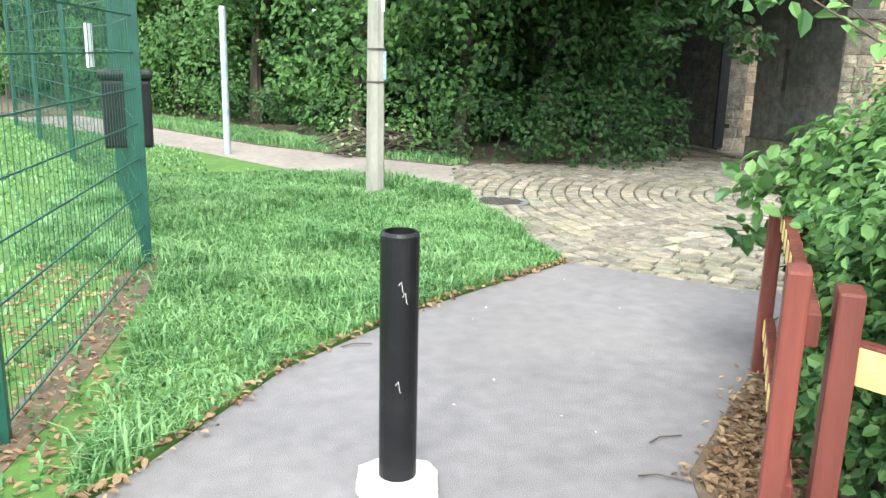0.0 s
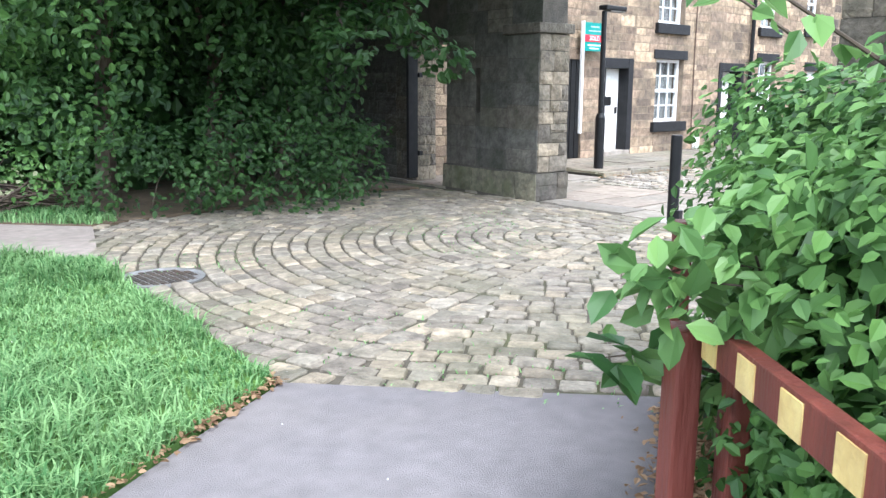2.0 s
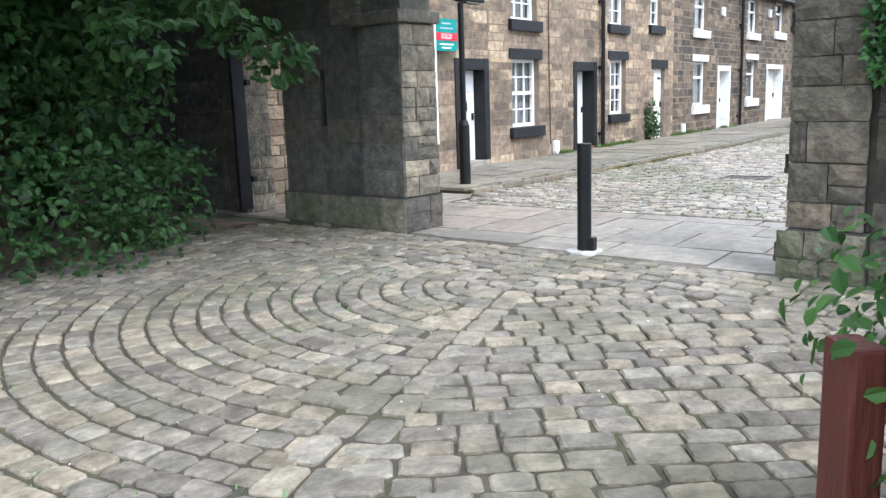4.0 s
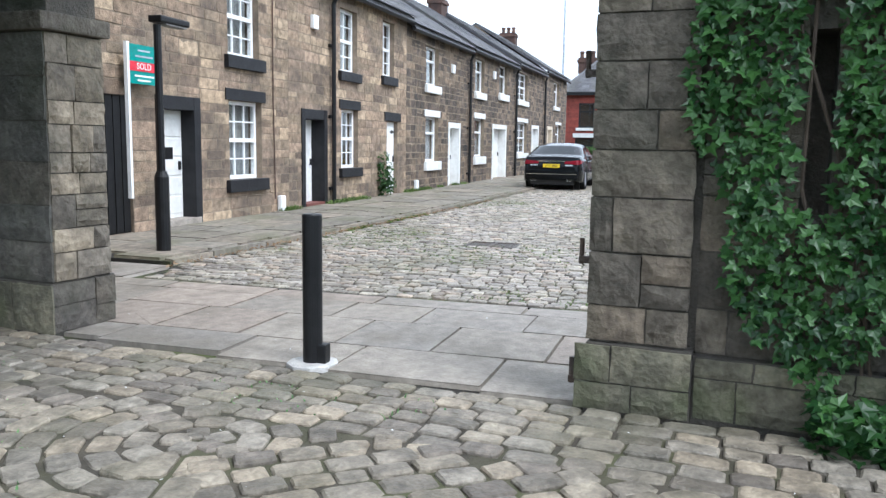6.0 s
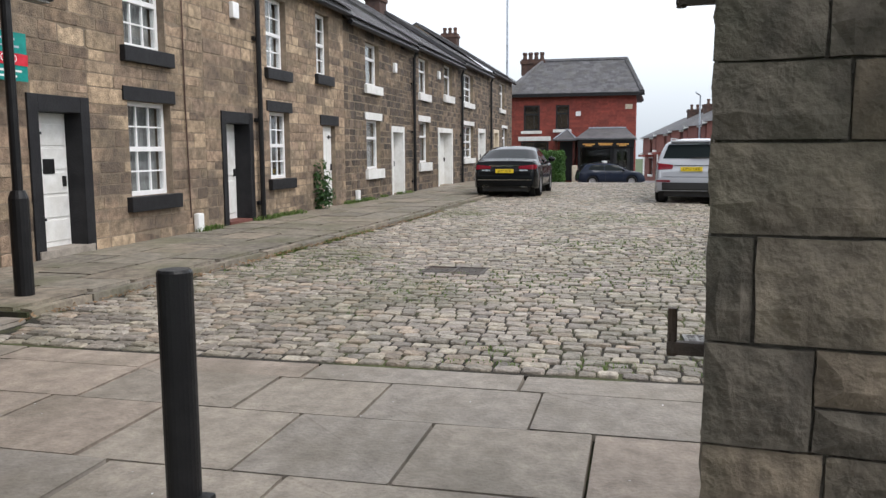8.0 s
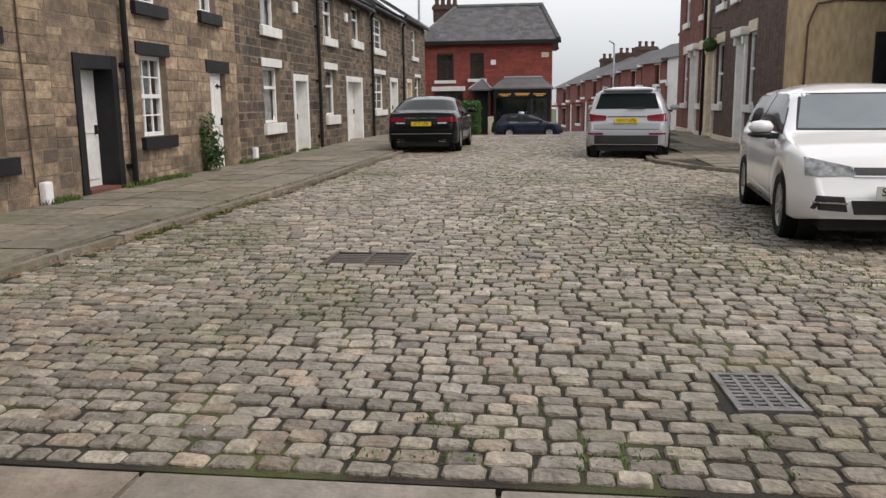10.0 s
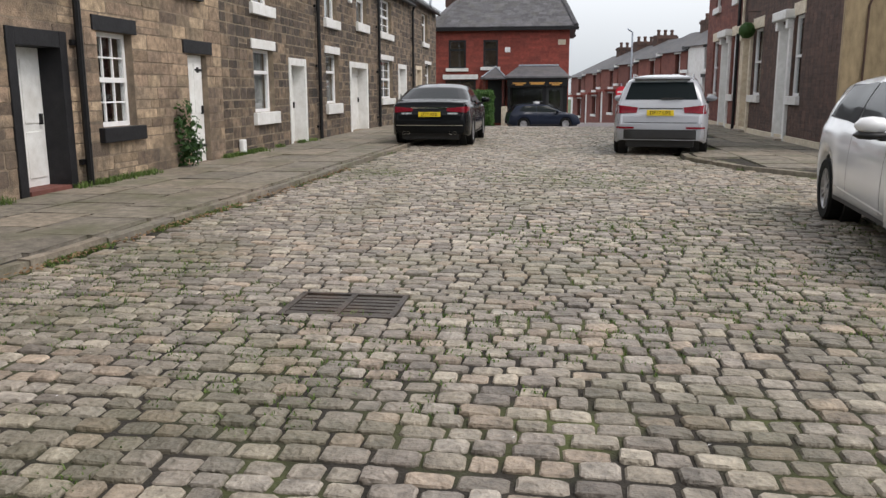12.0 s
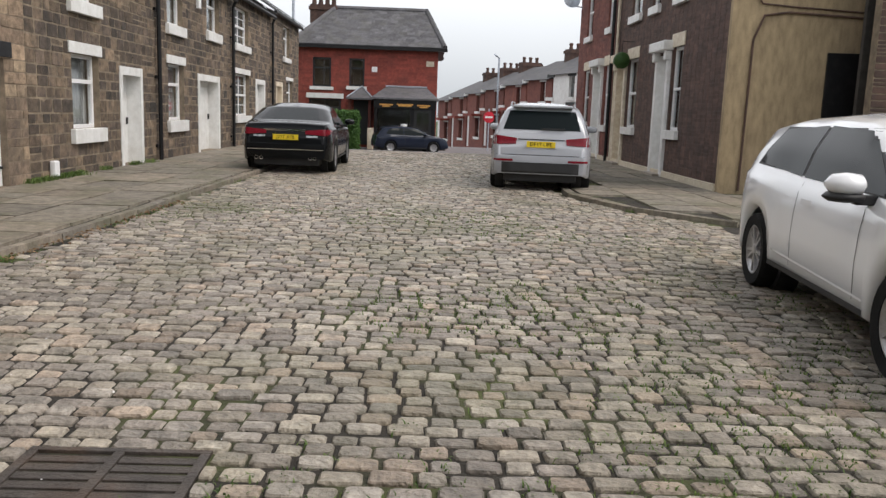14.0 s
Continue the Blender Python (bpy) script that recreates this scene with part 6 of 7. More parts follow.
# ---- the far terrace along the next street ----
FA, FB = Vector((51.0, -0.95)), Vector((73.6, 5.45))
fw = (FB - FA)
FANG = math.degrees(math.atan2(fw.y, fw.x))
FM = FAR @ pose(FA.x, FA.y, 0, 0, 0, FANG)
for i in range(7):
    L = fw.length / 7
    base_m = FM @ Matrix.Translation((L * i, 0, -0.2 * i))
    white = i == 0
    h = thing("far_house", "small white rendered house in the far terrace" if white else "small red brick house in the far terrace", "house", base_m, "far terrace")
    mat_ = WHITE if white else OLDBRICK
    holes = [(0.7, 1.5, 0.7, 1.9), (0.8, 1.4, 2.3, 3.3), (3.2, 3.8, 2.3, 3.3), (2.7, 3.5, 0, 2.0)]
    part("wall", cells(bmesh.new(), 0, L, -0.7, 3.45, holes, -0.3, 0.0), mat_, h)
    part("inner_wall", boxm(0, L, -0.5, -0.45, 0, 3.6), ROOMSHADE, h)
    for x0, x1, z0, z1 in holes[:3]:
        w = part("window", boxm(x0, x1, -0.2, -0.15, z0, z1), WINDOW, h)
        part("sill", boxm(x0 - 0.12, x1 + 0.12, -0.12, 0.08, z0 - 0.16, z0), WHITE, w)
        part("lintel", boxm(x0 - 0.12, x1 + 0.12, -0.12, 0.03, z1, z1 + 0.16), BLACK if white else WHITE, w)
        part("frame", boxm(x0 + (x1 - x0) / 2 - 0.03, x0 + (x1 - x0) / 2 + 0.03, -0.15, -0.12, z0, z1), BLACK if white else UPVC, w)
    part("door", boxm(2.7, 3.5, -0.15, -0.1, 0, 2.0), WHITE, h)
    bm = bmesh.new()
    z = 3.45
    v = [(0.25, z - 0.05), (-3.2, z + 1.5), (-6.6, z - 0.05)]
    f0, f1 = [bm.verts.new((0, y, zz)) for y, zz in v], [bm.verts.new((L, y, zz)) for y, zz in v]
    bm.faces.new(f0), bm.faces.new(list(reversed(f1)))
    for k in range(3):
        bm.faces.new((f0[k], f1[k], f1[(k + 1) % 3], f0[(k + 1) % 3]))
    part("roof", bm, SLATE, h)
    if i % 2 == 0 or i > 3:
        chimney(h, 0.5, -3.2, z + 1.1, 0.7, 1.3, 0.9, SOOTBRICK, 3)
    if i > 1:
        part("bay_roof", boxm(0.3, 2.0, 0.0, 0.7, 2.0, 2.15), REDBRICK, h)
sign = thing("no_entry_sign", "red no entry sign on a grey pole", "road sign", FAR @ pose(48.0, 3.55, -0.25) @ Matrix.Diagonal((0.8, 0.8, 0.8, 1)))
part("pole", lathe(bmesh.new(), ((0.04, -0.1), (0.04, 2.3)), 10), GALV, sign)
part("disc", lathe(bmesh.new(), ((0.3, 0), (0.3, 0.02)), 20, Matrix.Translation((-0.06, 0, 1.85)) @ Matrix.Rotation(radians(90), 4, "Y")), REDP, sign)
part("bar", boxm(-0.075, -0.055, -0.2, 0.2, 1.8, 1.9), UPVC, sign)
flamp = thing("street_lamp", "slim grey street lamp by the far terrace", "street lamp", FAR @ pose(60, 2.2, -0.08))
part("shaft", tube(bmesh.new(), [(0, 0, -0.1), (0, 0, 4.6), (-0.5, 0.3, 4.75)], 0.05), GALV, flamp)
flag = thing("antenna_mast", "tall thin grey mast behind the terrace", "mast", pose(55, 13.1, 0))
part("mast", lathe(bmesh.new(), ((0.08, -0.1), (0.06, 11), (0.04, 14)), 8), GALV, flag)

# ---- plants ----
def leaf_mesh(name, P, N, size, rng, shape="leaf", fold=0.25):
    """Many leaves as one mesh: places P, facing N, each folded along its rib."""
    n = len(P)
    N = N / np.linalg.norm(N, axis=1, keepdims=True)
    T = rng.normal(size=(n, 3))
    T[:, 2] -= 0.5
    T -= N * np.sum(T * N, axis=1, keepdims=True)
    T /= np.linalg.norm(T, axis=1, keepdims=True)
    B = np.cross(N, T)
    S = (size * rng.uniform(0.6, 1.35, n))[:, None]
    if shape == "ivy":
        pts = [(0, 0, 0), (-0.1, 0.42, 0.1), (0.28, 0.5, 0.05), (0.38, 0.22, 0.05), (1.0, 0, 0), (0.38, -0.22, 0.05), (0.28, -0.5, 0.05), (-0.1, -0.42, 0.1)]
        tris = [(0, 2, 1), (0, 3, 2), (0, 4, 3), (0, 5, 4), (0, 6, 5), (0, 7, 6)]
    elif shape == "leaf":
        pts = [(0, 0, 0), (0.3, 0.3, fold * 0.4), (0.68, 0.26, fold * 0.35), (1.0, 0, -0.08), (0.68, -0.26, fold * 0.35), (0.3, -0.3, fold * 0.4)]
        tris = [(0, 3, 2, 1), (0, 5, 4, 3)]
    else:
        pts = [(0, 0, 0), (0.5, 0.3, fold * 0.4), (1.0, 0, 0), (0.5, -0.3, fold * 0.4)]
        tris = [(0, 2, 1), (0, 3, 2)]
    k = len(pts)
    V = np.empty((n, k, 3))
    for i, (a, b, c) in enumerate(pts):
        V[:, i] = P + S * (T * a + B * b + N * c)
    base = np.arange(n) * k
    faces = []
    for t in tris:
        faces.append((base[:, None] + np.array(t)).tolist())
    me = bpy.data.meshes.new(name)
    me.from_pydata(V.reshape(-1, 3).tolist(), [], [f for fs in faces for f in fs])
    return me


def clump_leaves(centres, radii, per, size, rng, out=(0, -1, 0.4), squash=0.8):
    P, N = [], []
    for c, r in zip(centres, radii):
        n = int(per * (r / 0.5) ** 2)
        d = rng.normal(size=(n, 3))
        d /= np.linalg.norm(d, axis=1, keepdims=True)
        rad = r * rng.uniform(0.55, 1.08, n)[:, None]
        q = d * rad
        q[:, 2] *= squash
        P.append(np.asarray(c) + q)
        N.append(d * 0.7 + np.asarray(out) + rng.normal(size=(n, 3)) * 0.45)
    return np.concatenate(P), np.concatenate(N)


def twigs(parent, lines, r, material=BARK):
    for pts in lines:
        k = len(pts)
        part("branch", tube(bmesh.new(), pts, r, 6, [r * (1 - 0.75 * i / (k - 1)) for i in range(k)]), material, parent)


# the dark hedge and trees behind the side path
HEDGE = [(-3.8, 24.2), (-1.1, 20.9), (0.9, 18.0), (2.2, 15.3), (3.35, 12.9), (4.5, 11.3), (5.7, 10.85), (6.6, 10.95), (7.6, 11.4), (8.3, 11.8)]
hx, hy = [p[0] for p in HEDGE], [p[1] for p in HEDGE]
for i in range(9):
    x0 = -4.5 + i * 1.45
    rng = np.random.default_rng(100 + i)
    x = rng.uniform(x0 - 0.5, x0 + 1.9, 70)
    y = np.interp(x, hx, hy)
    z = rng.uniform(0.9, 6.2, 70) ** 1.0
    depth = rng.uniform(0, 1, 70) ** 1.5 * 2.6
    over = np.clip((z - 1.6) / 3.0, 0, 1) * 0.9 * (0.4 + 0.6 * np.sin(x * 1.7 + i) ** 2)
    nx, ny = 0.35, 0.94
    c = np.stack([x + depth * nx - over * nx * 0.6, y + depth * ny - over * ny, z], 1)
    c = c[~((c[:, 0] > 7.7) & (c[:, 1] < 12.3))]
    r = rng.uniform(0.35, 0.75, len(c))
    P, N = clump_leaves(c, r, 95, 0.11, rng, (-0.3, -0.8, 0.55))
    keep = (P[:, 0] < 8.45) & ~((P[:, 0] > 7.75) & (P[:, 1] < 11.9))
    t = thing("tree", ("dark green broadleaf tree in full leaf behind the path", "dense shady tree crowding the stone wall", "tall hedge tree with heavy dark foliage")[i % 3], "tree", pose(x0 + 0.7, float(np.interp(x0 + 0.7, hx, hy)) + 1.9, 0), "hedge trees")
    o = np.array(t.matrix_basis.translation)
    # crowns near the doorway take darker leaves, shade put into the colour
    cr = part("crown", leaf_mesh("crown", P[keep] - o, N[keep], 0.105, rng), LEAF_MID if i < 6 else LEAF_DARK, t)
    part("trunk", tube(bmesh.new(), [(0, 0, -0.1), (0.05, 0.05, 1.2), (0.15, -0.1, 2.8), (0.1, -0.2, 4.8)], 0.13, 8, [0.15, 0.12, 0.1, 0.04]), BARK, t)
    twigs(t, [[(0.12, -0.05, 2.2), (0.5, -0.7, 2.9), (0.8, -1.5, 3.2)], [(0.1, 0, 1.8), (-0.5, -0.6, 2.6), (-0.9, -1.4, 3.0)]], 0.045)
# low growth along the foot of the hedge
rng = np.random.default_rng(7)
for i in range(8):
    x0 = -2.6 + i * 1.32
    x = rng.uniform(x0, x0 + 1.5, 26)
    y = np.interp(x, hx, hy) - rng.uniform(-0.6, 0.4, 26) - np.where(x > 3.2, 0.4, 0.0)
    c = np.stack([x, y, rng.uniform(0.12, 0.95, 26)], 1)
    P, N = clump_leaves(c, rng.uniform(0.2, 0.42, 26), 110, 0.075, rng, (-0.2, -0.6, 0.9), 0.7)
    P[:, 2] = np.maximum(P[:, 2], 0.02)
    keep = (P[:, 0] < 8.0)
    t = thing("shrub", ("low bramble shrub at the hedge's foot", "leafy nettle and ivy growth at the hedge's foot")[i % 2], "shrub", pose(x0 + 0.7, float(np.interp(x0 + 0.7, hx, hy)), 0), "hedge undergrowth")
    o = np.array(t.matrix_basis.translation)
    # undergrowth towards the doorway is darkened too, its shade given as leaf colour
    part("foliage", leaf_mesh("foliage", P[keep] - o, N[keep], 0.075, rng), LEAF_MID if i % 3 and i < 5 else LEAF_DARK, t)
    twigs(t, [[(0, 0, -0.05), (0.1, -0.1, 0.4), (0.25, -0.3, 0.7)]], 0.012)
# deep wood behind, which closes the view
rng = np.random.default_rng(8)
n = 26000
x = rng.uniform(-14, 8.3, n)
P = np.stack([x, np.interp(x, [-14, *hx], [36, *hy]) + rng.uniform(2.2, 5.0, n), rng.uniform(0, 9, n)], 1)
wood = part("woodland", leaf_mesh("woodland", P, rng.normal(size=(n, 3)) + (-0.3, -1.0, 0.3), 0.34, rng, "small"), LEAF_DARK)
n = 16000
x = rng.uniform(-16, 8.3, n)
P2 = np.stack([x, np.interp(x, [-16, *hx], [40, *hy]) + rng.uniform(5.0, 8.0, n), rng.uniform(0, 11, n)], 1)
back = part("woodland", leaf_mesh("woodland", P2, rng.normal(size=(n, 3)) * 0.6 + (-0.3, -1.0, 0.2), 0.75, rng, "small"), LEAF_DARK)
tagged(back, "dark trees deeper in the wood", "woodland", kind="stuff")
tagged(wood, "deep shady woodland behind the hedge", "woodland", kind="stuff")
# a bough that hangs before the doorway
bough = thing("branch", "leafy bough hanging in front of the stone doorway", "branch", pose(6.7, 11.4, 2.35))
twigs(bough, [[(0, 0, 0.3), (0.3, -0.9, 0.2), (0.75, -1.7, -0.25), (1.0, -2.1, -0.6)], [(0.3, -0.9, 0.2), (-0.3, -1.6, -0.1), (-0.6, -2.2, -0.4)]], 0.03)
c = np.array([(0.3, -0.9, 0.1), (0.55, -1.35, -0.1), (0.8, -1.75, -0.35), (0.95, -2.05, -0.6), (0.0, -1.25, 0.0), (-0.3, -1.6, -0.2), (-0.55, -2.1, -0.45), (0.35, -1.8, -0.1), (0.1, -0.5, 0.4), (0.6, -0.8, 0.6), (-0.4, -0.9, 0.5), (-0.9, -1.6, 0.2), (-1.0, -0.7, 0.1), (-0.6, -0.4, -0.2), (-0.2, -0.5, -0.1), (0.2, -0.6, 0.5), (0.8, -1.2, 0.4), (-1.2, -1.2, 0.4), (0.5, -1.7, 0.35)])
P, N = clump_leaves(c, np.full(len(c), 0.36), 170, 0.1, rng, (-0.3, -0.5, 0.8), 0.6)
part("foliage", leaf_mesh("foliage", P, N, 0.115, rng), LEAF_DARK, bough)
# overhanging tree tip above the way in
bough2 = thing("branch", "pale green leafy branch tips overhanging from the tree", "branch", pose(5.2, 10.2, 3.9))
c = np.stack([rng.uniform(-1.6, 2.2, 34), rng.uniform(-1.2, 1.2, 34), rng.uniform(-0.5, 0.9, 34)], 1)
P, N = clump_leaves(c, rng.uniform(0.18, 0.34, 34), 120, 0.1, rng, (-0.2, -0.3, 0.9), 0.5)
part("foliage", leaf_mesh("foliage", P, N, 0.115, rng), LEAF_LIGHT, bough2)
twigs(bough2, [[(1.2, 2.6, 0.2), (0.6, 1.2, 0.35), (-0.2, 0.2, 0.2), (-1.2, -0.8, -0.2)], [(0.6, 1.2, 0.35), (1.4, 0.2, 0.2), (1.9, -0.6, -0.1)]], 0.035)
# the great canopy: unseen clumps added over doorway and court to shade them
rng = np.random.default_rng(9)
canopy = thing("tree", "tall spreading tree with an unseen added canopy that shades the gateway corner", "tree", pose(6.9, 13.6, 0), "hedge trees")
c = np.stack([rng.uniform(-3.3, 2.2, 230), rng.uniform(-5.6, 0.4, 230), rng.uniform(3.3, 6.2, 230)], 1)
c = c[~((c[:, 0] > 0.6) & (c[:, 1] < -2.6))]
c = np.concatenate([c, rng.uniform((-3.4, -4.6, 2.9), (0.2, -1.8, 3.8), (70, 3)), rng.uniform((-3.6, -6.4, 4.3), (0.2, -4.6, 6.2), (60, 3)), rng.uniform((-3.4, -7.2, 5.0), (1.5, -3.0, 7.0), (110, 3))])
P, N = clump_leaves(c, rng.uniform(0.55, 0.95, len(c)), 80, 0.12, rng, (-0.2, -0.3, 0.9), 0.5)
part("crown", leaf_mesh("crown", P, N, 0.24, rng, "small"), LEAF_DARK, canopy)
part("trunk", tube(bmesh.new(), [(0, 0, -0.1), (0.1, 0, 1.5), (0.05, -0.2, 3.5), (-0.2, -0.6, 6.0)], 0.25, 10, [0.28, 0.22, 0.18, 0.08]), BARK, canopy)
twigs(canopy, [[(0.05, -0.2, 3.3), (-0.9, -1.2, 4.4), (-2.2, -2.4, 5.2)], [(0.05, -0.2, 3.4), (0.7, -1.4, 4.6), (1.3, -2.8, 5.2)], [(0, -0.3, 3.8), (-0.2, -1.8, 5.0), (-0.5, -3.2, 5.6)]], 0.09)
# cut branches lying by the path
heap = thing("branch_heap", "heap of cut brown branches at the path's edge", "branch heap", pose(3.3, 12.05, 0))
for i in range(26):
    a = rng.uniform(-0.5, 0.5)
    s = rng.uniform(-0.5, 0.5)
    part("branch", tube(bmesh.new(), [(s - 0.6 * math.cos(a), -0.5 * math.sin(a) + rng.uniform(-0.2, 0.2), 0.03 + 0.008 * i), (s, rng.uniform(-0.1, 0.1), 0.1 + 0.014 * i), (s + 0.6 * math.cos(a), 0.5 * math.sin(a), 0.04 + 0.01 * i)], 0.014, 5), BARK, heap)
P, N = clump_leaves(rng.uniform((-0.7, -0.2, 0.1), (0.6, 0.2, 0.45), (12, 3)), np.full(12, 0.2), 90, 0.07, rng, (-0.2, -0.6, 0.7))
part("foliage", leaf_mesh("foliage", P, N, 0.07, rng), leafy("wilted_leaves", (0.16, 0.20, 0.09), (0.40, 0.42, 0.26), 0.7), heap)

# the big-leaved bush that leans over the barrier
rng = np.random.default_rng(21)
BUSHES = (((2.9, 1.5), 0.6, 1.95, 38), ((3.4, 2.32), 0.55, 1.5, 34), ((3.9, 2.95), 0.5, 1.35, 32), ((3.1, 0.4), 0.7, 1.8, 26), ((4.6, 2.2), 0.8, 2.1, 40), ((3.9, 1.4), 0.8, 2.3, 42), ((4.8, 3.05), 0.45, 1.3, 26), ((2.55, 2.15), 0.4, 0.95, 30), ((2.3, 1.6), 0.45, 1.2, 34), ((3.0, 2.75), 0.3, 1.15, 22), ((3.5, 2.0), 0.6, 1.95, 36), ((2.6, 0.9), 0.5, 1.95, 36), ((4.4, 3.3), 0.5, 1.3, 26))
for i, ((bx, by), br, top, n) in enumerate(BUSHES):
    b = thing("bush", "bright green big-leaved bush growing through the barrier", "bush", pose(bx, by, 0), "barrier bushes")
    a, rr = rng.uniform(0, 6.28, n), br * np.sqrt(rng.uniform(0, 1, n))
    c = np.stack([rr * np.cos(a), rr * np.sin(a), rng.uniform(0.2, top, n)], 1)
    P, N = clump_leaves(c, rng.uniform(0.22, 0.42, n), 840, 0.1, rng, (-0.3, 0.1, 0.8), 0.8)
    W = P + (bx, by, 0)
    side_ = (W[:, 0] - 2.8) * 1.01 - (W[:, 1] - 3.07) * 0.79
    near_ = np.where(W[:, 1] > 1.68, side_, W[:, 0] - 1.84 - (1.68 - W[:, 1]) * 0.35)
    keep = (P[:, 2] > 0.05) & ((near_ > 0.07) | (W[:, 2] > 1.0) & (near_ > -0.06)) & (rng.random(len(P)) < np.clip(1.5 - 0.35 * W[:, 2], 0.45, 1))
    part("foliage", leaf_mesh("foliage", P[keep], N[keep], (0.05, 0.062, 0.045)[i % 3], rng), LEAF_LIGHT if i % 3 else LEAF_MID, b)
    # inner leaves are darker: the shade of the bush's depth put into their colour
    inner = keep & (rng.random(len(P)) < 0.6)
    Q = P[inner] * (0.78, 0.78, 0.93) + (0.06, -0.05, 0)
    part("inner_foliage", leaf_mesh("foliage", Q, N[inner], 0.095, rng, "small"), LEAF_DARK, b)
    twigs(b, [[(0, 0, -0.1), (q * 0.4, w * 0.4, top * 0.5), (q, w, top * 0.9)] for q, w in rng.uniform(-br * 0.8, br * 0.8, (6, 2))], 0.014)
# long shoots reaching over the path
for pts in ([(3.2, 2.9, 0.9), (2.9, 3.1, 1.0), (2.62, 3.2, 0.96)], [(3.4, 2.9, 1.5), (3.0, 3.3, 1.85), (2.72, 3.55, 1.9)], [(3.7, 3.3, 1.6), (3.5, 3.75, 1.95), (3.3, 4.1, 1.9)], [(3.1, 2.8, 0.6), (2.85, 3.25, 0.72), (2.75, 3.35, 0.7)]):
    s = thing("shoot", "leafy shoot reaching out over the path", "shoot", pose(*pts[0]), "bush shoots")
    o = Vector(pts[0])
    q = [Vector(p) - o for p in pts]
    twigs(s, [q], 0.007)
    P = np.array([q[0].lerp(q[1], k / 6) if k < 6 else q[1].lerp(q[2], (k - 6) / 6) for k in range(13) for _ in range(2)]) + rng.normal(size=(26, 3)) * 0.03
    part("foliage", leaf_mesh("foliage", P, rng.normal(size=(26, 3)) * 0.5 + (-0.2, -0.5, 0.8), 0.11, rng), LEAF_LIGHT, s)

cover_ = thing("shoot", "leafy shoot in front of the barrier post", "shoot", pose(2.72, 3.02, 0.95), "bush shoots")
P, N = clump_leaves([(0, 0, 0), (0.06, -0.05, 0.14), (-0.06, 0.06, 0.1), (0.15, -0.1, 0.25), (0.12, -0.12, 0.0)], [0.13] * 5, 420, 0.09, rng, (-0.4, -0.4, 0.7))
part("foliage", leaf_mesh("foliage", P, N, 0.09, rng), LEAF_LIGHT, cover_)
twigs(cover_, [[(0.5, -0.3, -0.2), (0.2, -0.15, 0.0), (-0.1, 0.05, 0.05)]], 0.007)

# ivy on the gateway wall
rng = np.random.default_rng(31)
n = 21000
s, z = rng.uniform(-4.2, -0.35, n), rng.uniform(0.0, 3.7, n)
edge = -0.62 - 0.10 * np.sin(z * 2.3) - np.clip(0.75 - z, 0, 1) * 0.75
wave = np.array([noise.noise(Vector((a * 1.6, b * 1.6, 3.1))) for a, b in zip(s, z)])
bare = (np.abs(s + 1.11) < 0.075) & (z > 1.1) & (z < 2.1) & (wave < 0.3)
keep = (s < edge + 0.22 * wave) & ~bare & ((wave > -0.42) | (s < -1.5))
s, z = s[keep], z[keep]
m3 = np.array(GATE.to_3x3())
P = np.stack([0.06 - rng.uniform(0.0, 0.14, len(s)), s, z], 1)
N = np.stack([-1.0 + rng.normal(size=len(s)) * 0.3, rng.normal(size=len(s)) * 0.4, 0.55 + rng.normal(size=len(s)) * 0.35], 1)
ivy = thing("ivy", "glossy dark green ivy covering the stone wall", "ivy", GATE)
part("foliage", leaf_mesh("foliage", P, N, 0.054, rng, "ivy"), LEAF_IVY, ivy)
for k in range(9):
    a = rng.uniform(-2.2, -0.9)
    part("stem", tube(bmesh.new(), [(0.07, a, 0.15), (0.055, a + rng.uniform(-0.15, 0.15), 0.6), (0.06, a + rng.uniform(-0.3, 0.3), 1.2), (0.05, a + rng.uniform(-0.4, 0.4), 2.2)], 0.009, 5), BARK, ivy)
n = 1500
P = np.stack([-rng.uniform(-0.02, 0.3, n) ** 1.0, rng.uniform(-3.5, -1.15, n), rng.uniform(0.0, 0.22, n)], 1)
low = thing("ivy", "low ivy creeping over the setts at the wall's foot", "ivy", GATE)
part("foliage", leaf_mesh("foliage", P, np.stack([rng.normal(size=n) * 0.5 - 0.4, rng.normal(size=n) * 0.4, np.ones(n)], 1), 0.07, rng, "ivy"), LEAF_IVY, low)

# garden hedge before the shop
gh = thing("garden_hedge", "clipped green hedge before the corner shop", "hedge", FAR @ pose(43.2, 9.55, -0.08))
n = 5000
P = rng.uniform((-0.35, -0.75, 0), (0.35, 0.75, 1.32), (n, 3))
ax = rng.integers(0, 3, n)
P[ax == 0, 0] = -0.35
P[ax == 1, 2] = 1.32
P[ax == 2, 1] = -0.75
part("foliage", leaf_mesh("foliage", P + rng.normal(size=(n, 3)) * 0.03, rng.normal(size=(n, 3)) + (-0.8, -0.2, 0.6), 0.09, rng, "small"), LEAF_MID, gh)
# dark core, the shade inside the hedge given as colour
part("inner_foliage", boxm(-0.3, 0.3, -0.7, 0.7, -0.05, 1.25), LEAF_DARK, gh)


